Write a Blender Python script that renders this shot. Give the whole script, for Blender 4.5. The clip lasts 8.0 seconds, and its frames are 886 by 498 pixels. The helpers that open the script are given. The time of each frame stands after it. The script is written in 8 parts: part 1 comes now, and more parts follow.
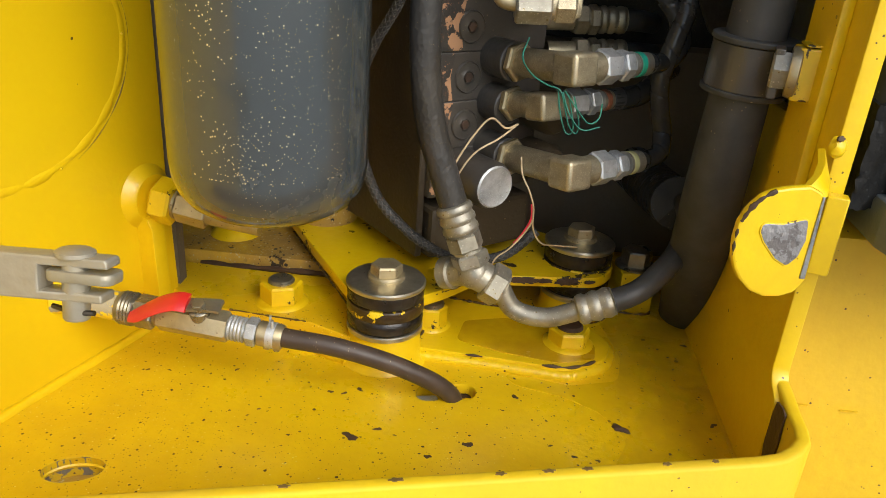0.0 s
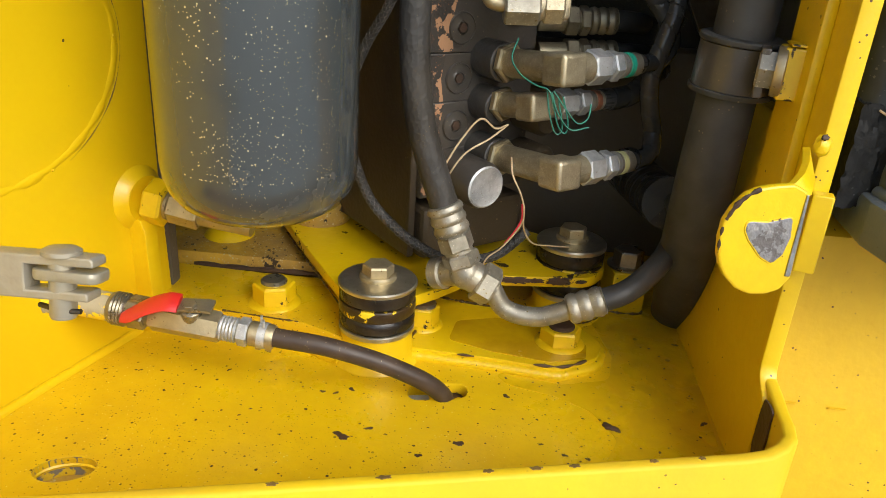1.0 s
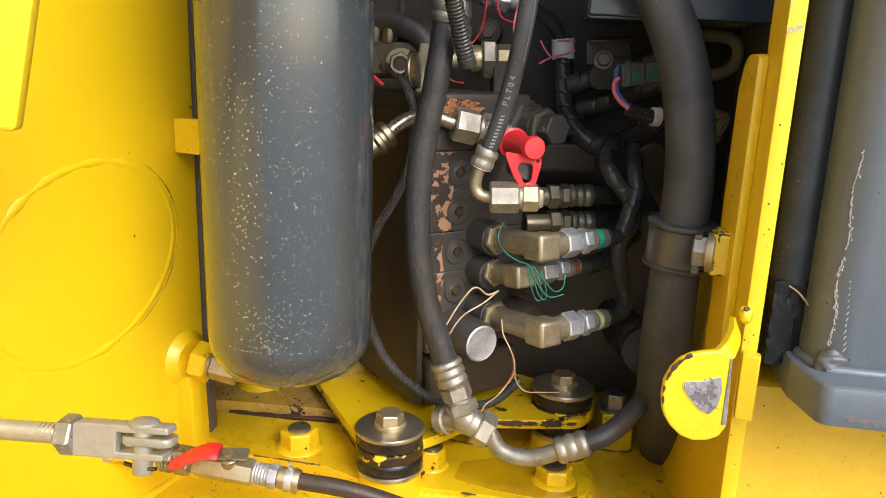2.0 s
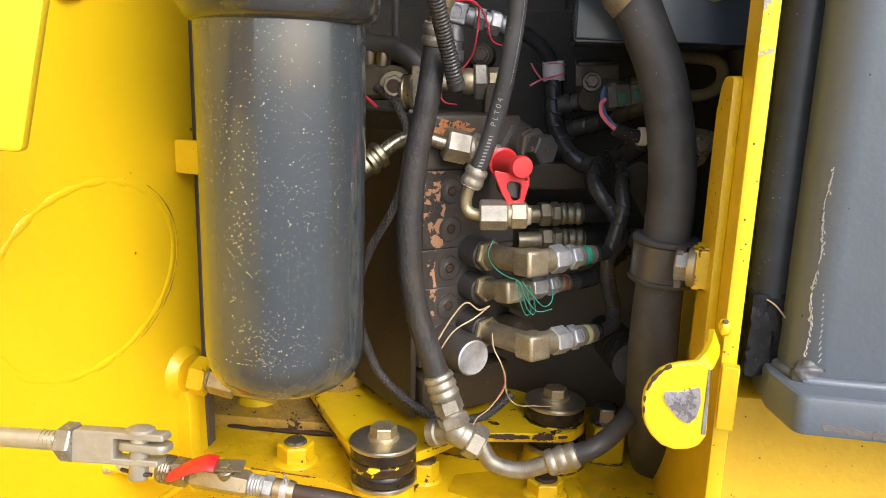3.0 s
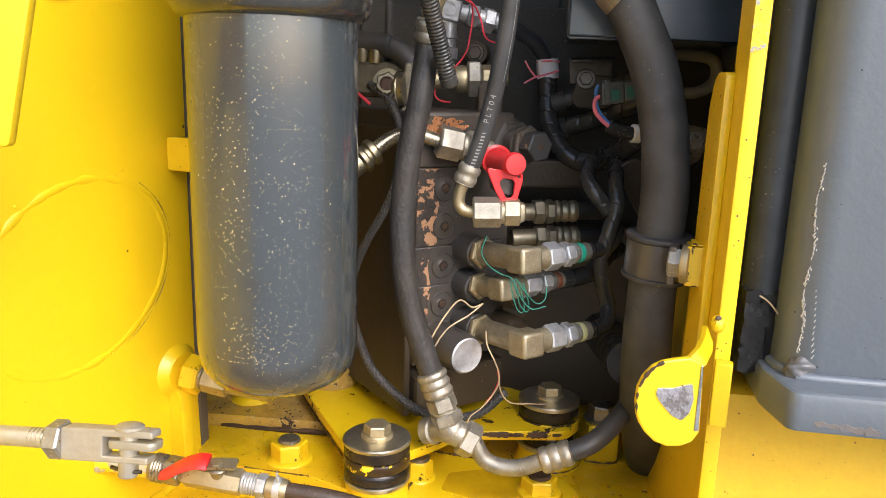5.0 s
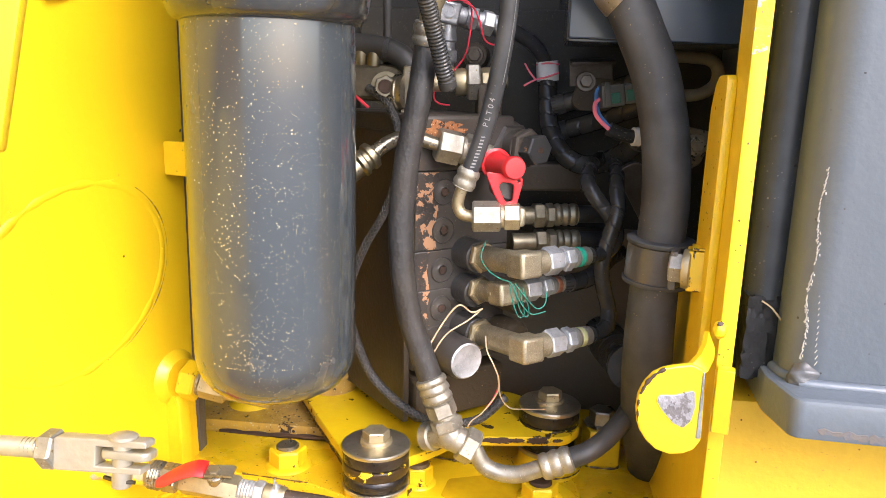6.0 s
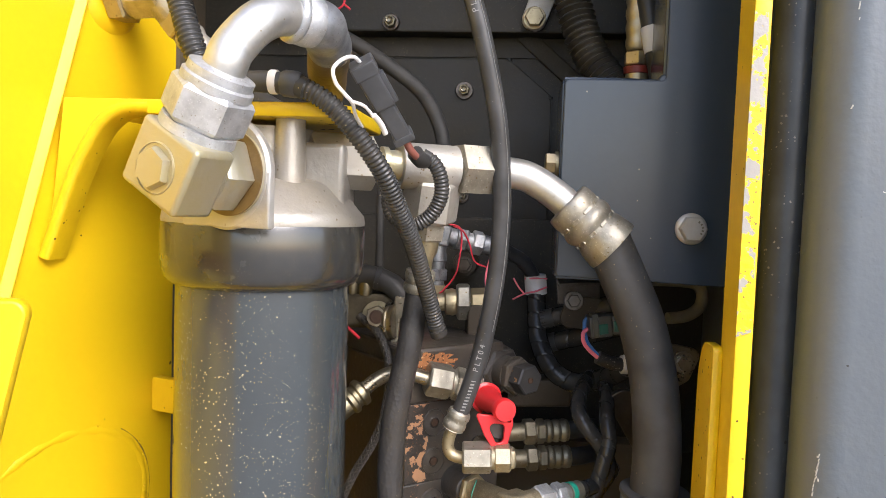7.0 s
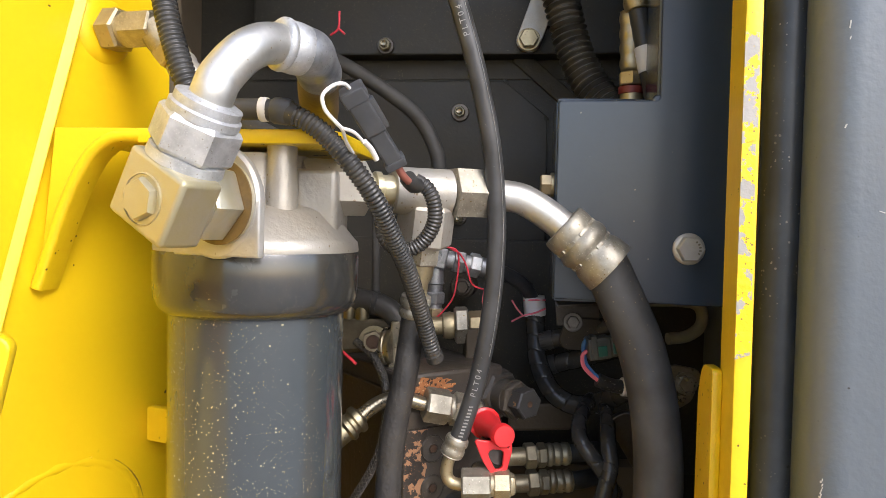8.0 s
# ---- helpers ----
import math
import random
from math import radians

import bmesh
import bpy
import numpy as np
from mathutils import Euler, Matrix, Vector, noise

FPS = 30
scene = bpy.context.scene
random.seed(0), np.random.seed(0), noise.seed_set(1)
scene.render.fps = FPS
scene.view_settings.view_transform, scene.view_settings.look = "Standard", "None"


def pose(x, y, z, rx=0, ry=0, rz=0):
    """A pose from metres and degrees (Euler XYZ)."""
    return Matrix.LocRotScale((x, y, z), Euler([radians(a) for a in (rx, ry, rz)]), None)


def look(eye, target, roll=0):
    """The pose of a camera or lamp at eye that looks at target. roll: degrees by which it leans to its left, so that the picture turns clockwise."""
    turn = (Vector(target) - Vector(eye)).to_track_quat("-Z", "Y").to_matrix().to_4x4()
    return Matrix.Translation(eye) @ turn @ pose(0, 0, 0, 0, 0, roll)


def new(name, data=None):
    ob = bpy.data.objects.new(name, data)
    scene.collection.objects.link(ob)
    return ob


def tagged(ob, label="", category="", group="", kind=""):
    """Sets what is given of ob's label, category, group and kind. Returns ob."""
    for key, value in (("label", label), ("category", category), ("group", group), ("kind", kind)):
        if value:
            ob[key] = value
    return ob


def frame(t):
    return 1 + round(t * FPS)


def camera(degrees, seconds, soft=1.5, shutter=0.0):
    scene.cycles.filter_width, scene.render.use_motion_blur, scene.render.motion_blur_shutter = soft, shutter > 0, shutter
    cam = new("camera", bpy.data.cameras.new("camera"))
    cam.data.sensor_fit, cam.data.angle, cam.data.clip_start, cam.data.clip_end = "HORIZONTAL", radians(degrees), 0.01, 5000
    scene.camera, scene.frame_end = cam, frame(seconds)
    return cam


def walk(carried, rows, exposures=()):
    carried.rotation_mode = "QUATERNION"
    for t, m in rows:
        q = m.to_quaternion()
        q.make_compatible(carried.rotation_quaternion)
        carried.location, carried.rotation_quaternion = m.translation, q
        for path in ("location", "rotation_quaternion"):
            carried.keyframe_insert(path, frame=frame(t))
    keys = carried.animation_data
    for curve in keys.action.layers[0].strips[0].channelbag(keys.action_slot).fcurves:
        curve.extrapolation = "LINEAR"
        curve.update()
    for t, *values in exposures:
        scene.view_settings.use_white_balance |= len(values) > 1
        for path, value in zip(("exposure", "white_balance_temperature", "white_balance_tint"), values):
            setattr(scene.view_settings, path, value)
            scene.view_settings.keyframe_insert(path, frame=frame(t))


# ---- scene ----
cam = camera(62.0, 8.0, soft=0.35)
PATH = [
    (0, (0.0317, 0.0486, 0.2870), (-0.0866, 1.8734, -0.5230), 4.18),
    (0.5, (0.0343, 0.0489, 0.2868), (-0.0837, 1.8756, -0.5189), 4.02),
    (1, (0.0376, 0.0464, 0.2868), (-0.0799, 1.8740, -0.5171), 4.01),
    (1.2, (0.0392, 0.0425, 0.2904), (-0.0756, 1.8697, -0.5146), 3.91),
    (1.5, (0.0453, 0.0267, 0.3046), (-0.0990, 1.8854, -0.4194), 3.27),
    (1.7, (0.0502, 0.0057, 0.3187), (-0.1210, 1.9015, -0.2952), 2.62),
    (2, (0.0576, -0.0257, 0.3399), (-0.1455, 1.9034, -0.1474), 2.05),
    (2.2, (0.0686, -0.0388, 0.3411), (-0.1705, 1.8981, -0.0964), 1.79),
    (3.5, (0.0705, -0.0411, 0.3413), (-0.1402, 1.8998, -0.0928), 1.80),
    (4, (0.0720, -0.0415, 0.3406), (-0.1408, 1.8994, -0.0929), 1.75),
    (4.5, (0.0722, -0.0413, 0.3390), (-0.1401, 1.8994, -0.0955), 1.78),
    (6, (0.0739, -0.0339, 0.3404), (-0.1426, 1.9071, -0.0904), 1.64),
    (6.2, (0.0730, -0.0327, 0.3595), (-0.1573, 1.9270, 0.0329), 1.18),
    (6.3, (0.0719, -0.0313, 0.3823), (-0.1503, 1.9384, 0.1157), 1.09),
    (6.5, (0.0703, -0.0292, 0.4166), (-0.1316, 1.9533, 0.2460), 1.91),
    (7, (0.0686, -0.0242, 0.4327), (-0.1318, 1.9621, 0.3125), 2.00),
    (7.5, (0.0713, -0.0251, 0.4347), (-0.1371, 1.9616, 0.3372), 1.51),
    (8, (0.0741, -0.0193, 0.4367), (-0.1376, 1.9683, 0.3663), 1.15),
]
EXPOSURES = [(0.0, 0.65, 6450, 7), (0.5, 0.68, 6450, 7), (1.0, 0.74, 6450, 7), (1.5, 0.88, 6400, 9), (2.0, 1.12, 6300, 12), (3.5, 1.21, 6250, 14), (4.5, 1.21, 6250, 14), (6.0, 1.74, 6150, 18), (6.2, 1.86, 6150, 23), (6.5, 2.08, 6100, 18), (7.0, 1.29, 6250, 15), (8.0, 1.18, 6250, 14)]
walk(cam, [(t, look(eye, target, roll)) for t, eye, target, roll in PATH], EXPOSURES)

# ---- world and light ----
world = bpy.data.worlds.new("sky")
scene.world = world
world.use_nodes = True
wn = world.node_tree.nodes
sky = wn.new("ShaderNodeTexSky")
sky.sky_type, sky.sun_disc = "NISHITA", False
sky.sun_elevation, sky.sun_rotation = radians(38), radians(142)
sky.air_density, sky.dust_density = 1.0, 2.0
wn["Background"].inputs["Strength"].default_value = 0.15
world.node_tree.links.new(sky.outputs[0], wn["Background"].inputs["Color"])
sun_data = bpy.data.lights.new("sun", "SUN")
sun_data.energy, sun_data.angle, sun_data.color = 1.22, radians(38), (1.0, 0.985, 0.96)
sun = new("sun", sun_data)
sun.matrix_world = look((1.4, -1.8, 1.8), (0, 0, 0))


# ---- materials ----
class Nodes:
    """A node material, built up by short calls."""

    def __init__(self, name):
        self.mat = bpy.data.materials.new(name)
        self.mat.use_nodes = True
        self.tree = self.mat.node_tree
        self.bsdf = self.tree.nodes["Principled BSDF"]
        self.coord = self.tree.nodes.new("ShaderNodeTexCoord").outputs["Object"]

    def link(self, a, b):
        self.tree.links.new(a, b)

    def put(self, key, value):
        socket = self.bsdf.inputs[key]
        if isinstance(value, (int, float)):
            socket.default_value = value
        elif isinstance(value, tuple):
            socket.default_value = (*value, 1.0)
        else:
            self.link(value, socket)

    def noise(self, scale, detail=4.0, rough=0.55, stretch=None):
        n = self.tree.nodes.new("ShaderNodeTexNoise")
        n.inputs["Scale"].default_value, n.inputs["Detail"].default_value, n.inputs["Roughness"].default_value = scale, detail, rough
        self.link(self.stretched(stretch), n.inputs["Vector"])
        return n.outputs["Fac"]

    def stretched(self, stretch):
        if not stretch:
            return self.coord
        m = self.tree.nodes.new("ShaderNodeMapping")
        m.inputs["Scale"].default_value = stretch
        self.link(self.coord, m.inputs["Vector"])
        return m.outputs["Vector"]

    def cells(self, scale, stretch=None, feature="F1", out="Distance"):
        n = self.tree.nodes.new("ShaderNodeTexVoronoi")
        n.feature = feature
        n.inputs["Scale"].default_value = scale
        self.link(self.stretched(stretch), n.inputs["Vector"])
        return n.outputs[out]

    def ramp(self, fac, stops):
        n = self.tree.nodes.new("ShaderNodeValToRGB")
        el = n.color_ramp.elements
        while len(el) < len(stops):
            el.new(0.5)
        for e, (pos, col) in zip(el, stops):
            e.position = pos
            e.color = (col, col, col, 1) if isinstance(col, (int, float)) else (*col, 1)
        self.link(fac, n.inputs["Fac"])
        return n.outputs["Color"]

    def math(self, op, a, b=0.0):
        n = self.tree.nodes.new("ShaderNodeMath")
        n.operation = op
        for s, v in zip(n.inputs, (a, b)):
            if isinstance(v, (int, float)):
                s.default_value = v
            else:
                self.link(v, s)
        return n.outputs[0]

    def mix(self, fac, a, b):
        n = self.tree.nodes.new("ShaderNodeMix")
        n.data_type = "RGBA"
        for s, v in ((n.inputs["Factor"], fac), (n.inputs["A"], a), (n.inputs["B"], b)):
            if isinstance(v, (int, float)):
                s.default_value = v
            elif isinstance(v, tuple):
                s.default_value = (*v, 1.0)
            else:
                self.link(v, s)
        return n.outputs["Result"]

    def bump(self, height, strength, distance):
        n = self.tree.nodes.new("ShaderNodeBump")
        n.inputs["Strength"].default_value, n.inputs["Distance"].default_value = strength, distance
        self.link(height, n.inputs["Height"])
        self.link(n.outputs["Normal"], self.bsdf.inputs["Normal"])

    def warped(self, amount, scale):
        """Object coordinates shaken by noise, so that specks get ragged edges."""
        n = self.tree.nodes.new("ShaderNodeTexNoise")
        n.inputs["Scale"].default_value, n.inputs["Detail"].default_value = scale, 3.0
        self.link(self.coord, n.inputs["Vector"])
        v = self.tree.nodes.new("ShaderNodeVectorMath")
        v.operation = "MULTIPLY_ADD"
        v.inputs[1].default_value = (amount,) * 3
        self.link(n.outputs["Color"], v.inputs[0])
        self.link(self.coord, v.inputs[2])
        return v.outputs[0]

    def spots(self, scale, size, share, stretch=None, patchy=0.0):
        """A mask of small ragged specks of mixed size: size in cells, share of the cells that have one; patchy: gathered in clusters, drawn out by stretch."""
        n = self.tree.nodes.new("ShaderNodeTexVoronoi")
        n.inputs["Scale"].default_value = scale
        self.link(self.warped(0.24 / scale, scale * 1.7), n.inputs["Vector"])
        rgb = self.tree.nodes.new("ShaderNodeSeparateColor")
        self.link(n.outputs["Color"], rgb.inputs[0])
        big = self.math("POWER", rgb.outputs[1], 2.5)
        reach = self.math("MULTIPLY", self.math("ADD", self.math("MULTIPLY", big, 1.3), 0.35), size)
        near = self.math("LESS_THAN", n.outputs["Distance"], reach)
        pick = self.math("LESS_THAN", rgb.outputs[0], share)
        if patchy:
            pick = self.math("MULTIPLY", pick, self.ramp(self.noise(patchy, 3.0, 0.6, stretch), [(0.44, 0.0), (0.58, 1.0)]))
        return self.math("MULTIPLY", near, pick)


def paint(name, base, rough=0.38, dark=None, tint=0.12, specks=(), chips=None, dust=None, peel=0.12, metal=0.0, coat=0.0, rough_var=0.12, coat_rough=0.2):
    """Sprayed or worn paint: cloudy tint, fine specks, chipped flakes, lying dust and orange peel."""
    n = Nodes(name)
    dark = dark or tuple(c * 0.72 for c in base)
    cloud = n.ramp(n.noise(9.0, 5.0), [(0.32, 0.0), (0.7, 1.0)])
    fine = n.ramp(n.noise(140.0, 3.0), [(0.35, 0.0), (0.75, 1.0)])
    col = n.mix(n.math("MULTIPLY", cloud, tint * 2.0), base, dark)
    col = n.mix(n.math("MULTIPLY", fine, tint), col, dark)
    rgh = n.math("ADD", rough - rough_var / 2, n.math("MULTIPLY", n.noise(35.0, 4.0), rough_var))
    if dust:
        amount, tone, scale = dust
        mask = n.math("MULTIPLY", n.ramp(n.noise(scale, 7.0, 0.65), [(0.42, 0.0), (0.68, 1.0)]), amount)
        col = n.mix(mask, col, tone)
        rgh = n.math("ADD", rgh, n.math("MULTIPLY", mask, 0.3))
    for scale, size, share, tone, *patchy in specks:
        col = n.mix(n.spots(scale, size, share, patchy[1] if len(patchy) > 1 else None, *patchy[:1]), col, tone)
    if chips:
        scale, level, tone = chips
        flake = n.ramp(n.noise(scale, 6.0, 0.62), [(level, 0.0), (level + 0.012, 1.0)])
        col = n.mix(flake, col, tone)
        rgh = n.math("ADD", rgh, n.math("MULTIPLY", flake, 0.25))
    n.put("Base Color", col)
    n.put("Roughness", rgh)
    n.put("Metallic", metal)
    n.put("Coat Weight", coat)
    n.put("Coat Roughness", coat_rough)
    if peel:
        n.bump(n.math("ADD", n.noise(260.0, 2.0), n.math("MULTIPLY", n.noise(40.0, 3.0), 1.5)), peel, 0.0012)
    return n.mat


def metal(name, base, rough=0.35, grain=(), dark=None, bump=0.1, tint=0.25, metallic=1.0):
    """Plated or cast metal with a blotchy finish, and grains of dirt."""
    n = Nodes(name)
    dark = dark or tuple(c * 0.55 for c in base)
    col = n.mix(n.math("MULTIPLY", n.ramp(n.noise(60.0, 6.0, 0.65), [(0.38, 0.0), (0.68, 1.0)]), tint * 2), base, dark)
    soil = None
    for scale, size, share, tone in grain:
        soil = n.spots(scale, size, share)
        col = n.mix(soil, col, tone)
    n.put("Base Color", col)
    n.put("Metallic", metallic if soil is None else n.math("MULTIPLY", n.math("SUBTRACT", 1.0, soil), metallic))
    n.put("Roughness", n.math("ADD", rough - 0.1, n.math("MULTIPLY", n.noise(90.0, 5.0), 0.25)))
    n.bump(n.noise(420.0, 4.0), bump, 0.0008)
    return n.mat


def rubber(name, base, rough=0.55, specks=(), dust=None, weave=None, bump=0.15):
    """Hose rubber, tape and soft plastic; weave: (scale, depth) of a cloth pattern under the skin."""
    n = Nodes(name)
    col = n.mix(n.ramp(n.noise(45.0, 5.0), [(0.35, 0.0), (0.7, 1.0)]), base, tuple(c * 1.7 + 0.004 for c in base))
    if dust:
        amount, tone, scale = dust
        col = n.mix(n.math("MULTIPLY", n.ramp(n.noise(scale, 6.0, 0.62), [(0.45, 0.0), (0.7, 1.0)]), amount), col, tone)
    for scale, size, share, tone, *patchy in specks:
        col = n.mix(n.spots(scale, size, share, patchy[1] if len(patchy) > 1 else None, *patchy[:1]), col, tone)
    n.put("Base Color", col)
    n.put("Roughness", n.math("ADD", rough - 0.08, n.math("MULTIPLY", n.noise(70.0, 4.0), 0.2)))
    n.put("Specular IOR Level", 0.4)
    if weave:
        n.bump(n.cells(weave[0], (1, 1, 0.6)), weave[1], 0.001)
    else:
        n.bump(n.noise(300.0, 4.0), bump, 0.0006)
    return n.mat


YEL, YELD = (0.82, 0.555, 0.004), (0.73, 0.455, 0.004)
SOOT, RUST, DIRT, SAND = (0.014, 0.010, 0.007), (0.07, 0.022, 0.008), (0.10, 0.062, 0.018), (0.5, 0.40, 0.22)
yellow_wall = paint("yellow_wall_paint", (0.765, 0.515, 0.004), 0.36, YELD, 0.10, specks=((45.0, 0.045, 0.07, DIRT), (160.0, 0.10, 0.03, DIRT)), peel=0.12, coat=0.15)
yellow_floor = paint("yellow_floor_paint", YEL, 0.27, (0.70, 0.43, 0.004), 0.30,
                     specks=((400.0, 0.24, 0.09, (0.10, 0.05, 0.01), 9.0), (560.0, 0.30, 0.08, (0.14, 0.07, 0.01)), (1000.0, 0.30, 0.16, (0.34, 0.18, 0.006), 10.0), (950.0, 0.26, 0.06, (0.85, 0.70, 0.25), 8.0), (150.0, 0.10, 0.02, (0.05, 0.022, 0.006), 7.0), (60.0, 0.05, 0.03, SOOT), (700.0, 0.3, 0.05, (0.80, 0.66, 0.22), 11.0)),
                     chips=(120.0, 0.77, (0.05, 0.024, 0.008)), dust=(0.55, (0.56, 0.31, 0.008), 7.0), peel=0.25, coat=0.35)
yellow_part = paint("yellow_part_paint", (0.80, 0.56, 0.004), 0.36, (0.62, 0.36, 0.004), 0.22,
                    specks=((220.0, 0.17, 0.10, SOOT, 14.0), (420.0, 0.22, 0.06, (0.10, 0.05, 0.01)), (60.0, 0.05, 0.08, SOOT)), peel=0.18, coat=0.15)
yellow_chipped = paint("yellow_chipped_paint", (0.80, 0.56, 0.004), 0.36, (0.62, 0.36, 0.004), 0.22,
                       specks=((200.0, 0.17, 0.07, SOOT, 14.0),), chips=(60.0, 0.625, (0.035, 0.018, 0.010)), peel=0.2, coat=0.15)
yellow_dusty = paint("yellow_dusty_paint", (0.66, 0.40, 0.02), 0.55, (0.42, 0.24, 0.03), 0.4,
                     specks=((300.0, 0.34, 0.30, SOOT, 12.0), (160.0, 0.2, 0.15, DIRT), (700.0, 0.4, 0.3, (0.5, 0.4, 0.2))), dust=(0.85, (0.24, 0.16, 0.06), 14.0), chips=(70.0, 0.63, (0.04, 0.025, 0.012)), peel=0.5)
yellow_worn = paint("yellow_worn_edge", (0.80, 0.555, 0.004), 0.36, YELD, 0.1, chips=(95.0, 0.535, (0.33, 0.315, 0.29)), specks=((900.0, 0.3, 0.2, (0.2, 0.13, 0.05)),), peel=0.4)
yellow_bared = paint("yellow_bared_edge", (0.80, 0.555, 0.004), 0.36, YELD, 0.1, chips=(105.0, 0.48, (0.36, 0.345, 0.32)), specks=((900.0, 0.3, 0.2, (0.2, 0.13, 0.05)),), peel=0.4)
yellow_deck = paint("yellow_deck_paint", (0.72, 0.46, 0.003), 0.6, (0.52, 0.29, 0.004), 0.3, specks=((150.0, 0.08, 0.02, SOOT), (620.0, 0.28, 0.04, (0.10, 0.05, 0.01))), dust=(0.3, (0.55, 0.33, 0.01), 6.0), peel=0.2)
yellow_sill = paint("yellow_sill_paint", (0.78, 0.545, 0.004), 0.6, (0.66, 0.42, 0.004), 0.25, specks=((500.0, 0.24, 0.05, (0.10, 0.05, 0.01), 12.0),), dust=(0.35, (0.55, 0.36, 0.03), 10.0), peel=0.15)
hole_paint = paint("chipped_hole_paint", (0.74, 0.50, 0.01), 0.4, (0.55, 0.36, 0.02), 0.4, chips=(95.0, 0.55, (0.19, 0.165, 0.13)), specks=((700.0, 0.3, 0.2, (0.08, 0.06, 0.03)),), peel=0.3)
# Oil film and the shade of that floor side in one colour.
oil_shade_film = paint("oily_shaded_yellow", (0.79, 0.545, 0.004), 0.22, (0.66, 0.40, 0.004), 0.4, specks=((330.0, 0.26, 0.06, (0.08, 0.04, 0.01), 9.0), (150.0, 0.20, 0.12, (0.04, 0.018, 0.006), 7.0)), dust=(0.6, (0.46, 0.25, 0.006), 16.0), peel=0.15, coat=0.5)
grime_dark = paint("dark_brown_grit", (0.045, 0.026, 0.010), 0.5, (0.09, 0.05, 0.018), 0.5, peel=0.3)
grime_brown = paint("brown_edge_chip", (0.10, 0.06, 0.02), 0.5, (0.2, 0.12, 0.03), 0.5, peel=0.5)
oil_puddle = paint("brown_oil_puddle", (0.70, 0.45, 0.005), 0.14, (0.58, 0.34, 0.005), 0.4, dust=(0.45, (0.34, 0.17, 0.005), 24.0), peel=0.08, coat=0.6)
# Bare primer and crumbs; also stands in for the shade inside two bores.
chip_and_bore_dark = paint("dark_primer_and_bore", (0.03, 0.018, 0.012), 0.6, (0.08, 0.04, 0.02), 0.5, peel=0.5)
scraped = metal("scraped_bare_steel", (0.50, 0.50, 0.50), 0.42, dark=(0.16, 0.16, 0.17), bump=0.5, tint=0.5)
can_black = paint("filter_can_paint", (0.048, 0.058, 0.063), 0.24, (0.038, 0.045, 0.048), 0.3,
                  specks=((900.0, 0.20, 0.22, (0.42, 0.36, 0.22), 18.0, (1, 1, 0.20)), (1050.0, 0.21, 0.14, (0.42, 0.31, 0.10), 24.0, (1, 1, 0.25)), (500.0, 0.095, 0.06, (0.52, 0.47, 0.36))),
                  dust=(0.12, (0.080, 0.080, 0.068), 10.0), peel=0.03, coat=1.0, coat_rough=0.10)
dust_pale = paint("pale_golden_dust", (0.60, 0.53, 0.34), 0.6, (0.40, 0.31, 0.14), 0.5, peel=0.0)
rim_black = paint("filter_rim_paint", (0.024, 0.026, 0.027), 0.22, (0.045, 0.042, 0.034), 0.25,
                  specks=((1100.0, 0.22, 0.20, (0.42, 0.36, 0.20), 22.0, (1, 1, 0.4)), (700.0, 0.10, 0.06, (0.5, 0.47, 0.38))), dust=(0.3, (0.075, 0.070, 0.050), 16.0), peel=0.05, coat=0.9, coat_rough=0.12)
cast = paint("dusty_cast_aluminium", (0.47, 0.455, 0.42), 0.42, (0.36, 0.33, 0.27), 0.35, specks=((500.0, 0.28, 0.16, (0.22, 0.17, 0.10), 20.0), (260.0, 0.10, 0.05, (0.10, 0.07, 0.04))), dust=(0.3, (0.40, 0.34, 0.23), 18.0), peel=0.35, metal=0.5)
cast_yellowed = paint("oversprayed_steel", (0.47, 0.45, 0.37), 0.32, (0.46, 0.39, 0.20), 0.4, dust=(0.35, (0.50, 0.41, 0.15), 16.0), peel=0.25, metal=0.6)
zinc = metal("zinc_plated_steel", (0.43, 0.40, 0.325), 0.47, grain=((620.0, 0.28, 0.14, (0.24, 0.18, 0.08)), (1000.0, 0.34, 0.2, (0.50, 0.46, 0.36))), tint=0.45, bump=0.25, metallic=0.8)
zinc_blue = metal("bluish_zinc_plating", (0.60, 0.61, 0.61), 0.46, grain=((2300.0, 0.36, 0.2, (0.66, 0.66, 0.65)), (1200.0, 0.3, 0.12, (0.26, 0.24, 0.19))), tint=0.5, metallic=0.6)
zinc_mottled = metal("mottled_zinc_plating", (0.38, 0.39, 0.40), 0.42, grain=((1200.0, 0.4, 0.25, (0.17, 0.17, 0.17)),), dark=(0.16, 0.165, 0.17), tint=0.5, metallic=0.7)
zinc_gold = metal("gold_passivated_steel", (0.50, 0.42, 0.26), 0.42, grain=((560.0, 0.26, 0.16, (0.22, 0.16, 0.07)),), tint=0.3, bump=0.2, metallic=0.8)
zinc_sandy = metal("sandy_cast_fitting", (0.47, 0.41, 0.28), 0.45, grain=((2600.0, 0.42, 0.40, (0.62, 0.53, 0.36)), (2200.0, 0.36, 0.30, (0.20, 0.15, 0.07))), tint=0.45, bump=0.4, metallic=0.75)
bronze_dark = metal("dark_soiled_fitting", (0.29, 0.255, 0.17), 0.42, grain=((420.0, 0.22, 0.10, (0.05, 0.04, 0.03)),), tint=0.4)
steel = metal("worn_steel", (0.33, 0.29, 0.21), 0.27, grain=((380.0, 0.26, 0.14, (0.10, 0.07, 0.03)),), tint=0.5, bump=0.2, metallic=0.75)
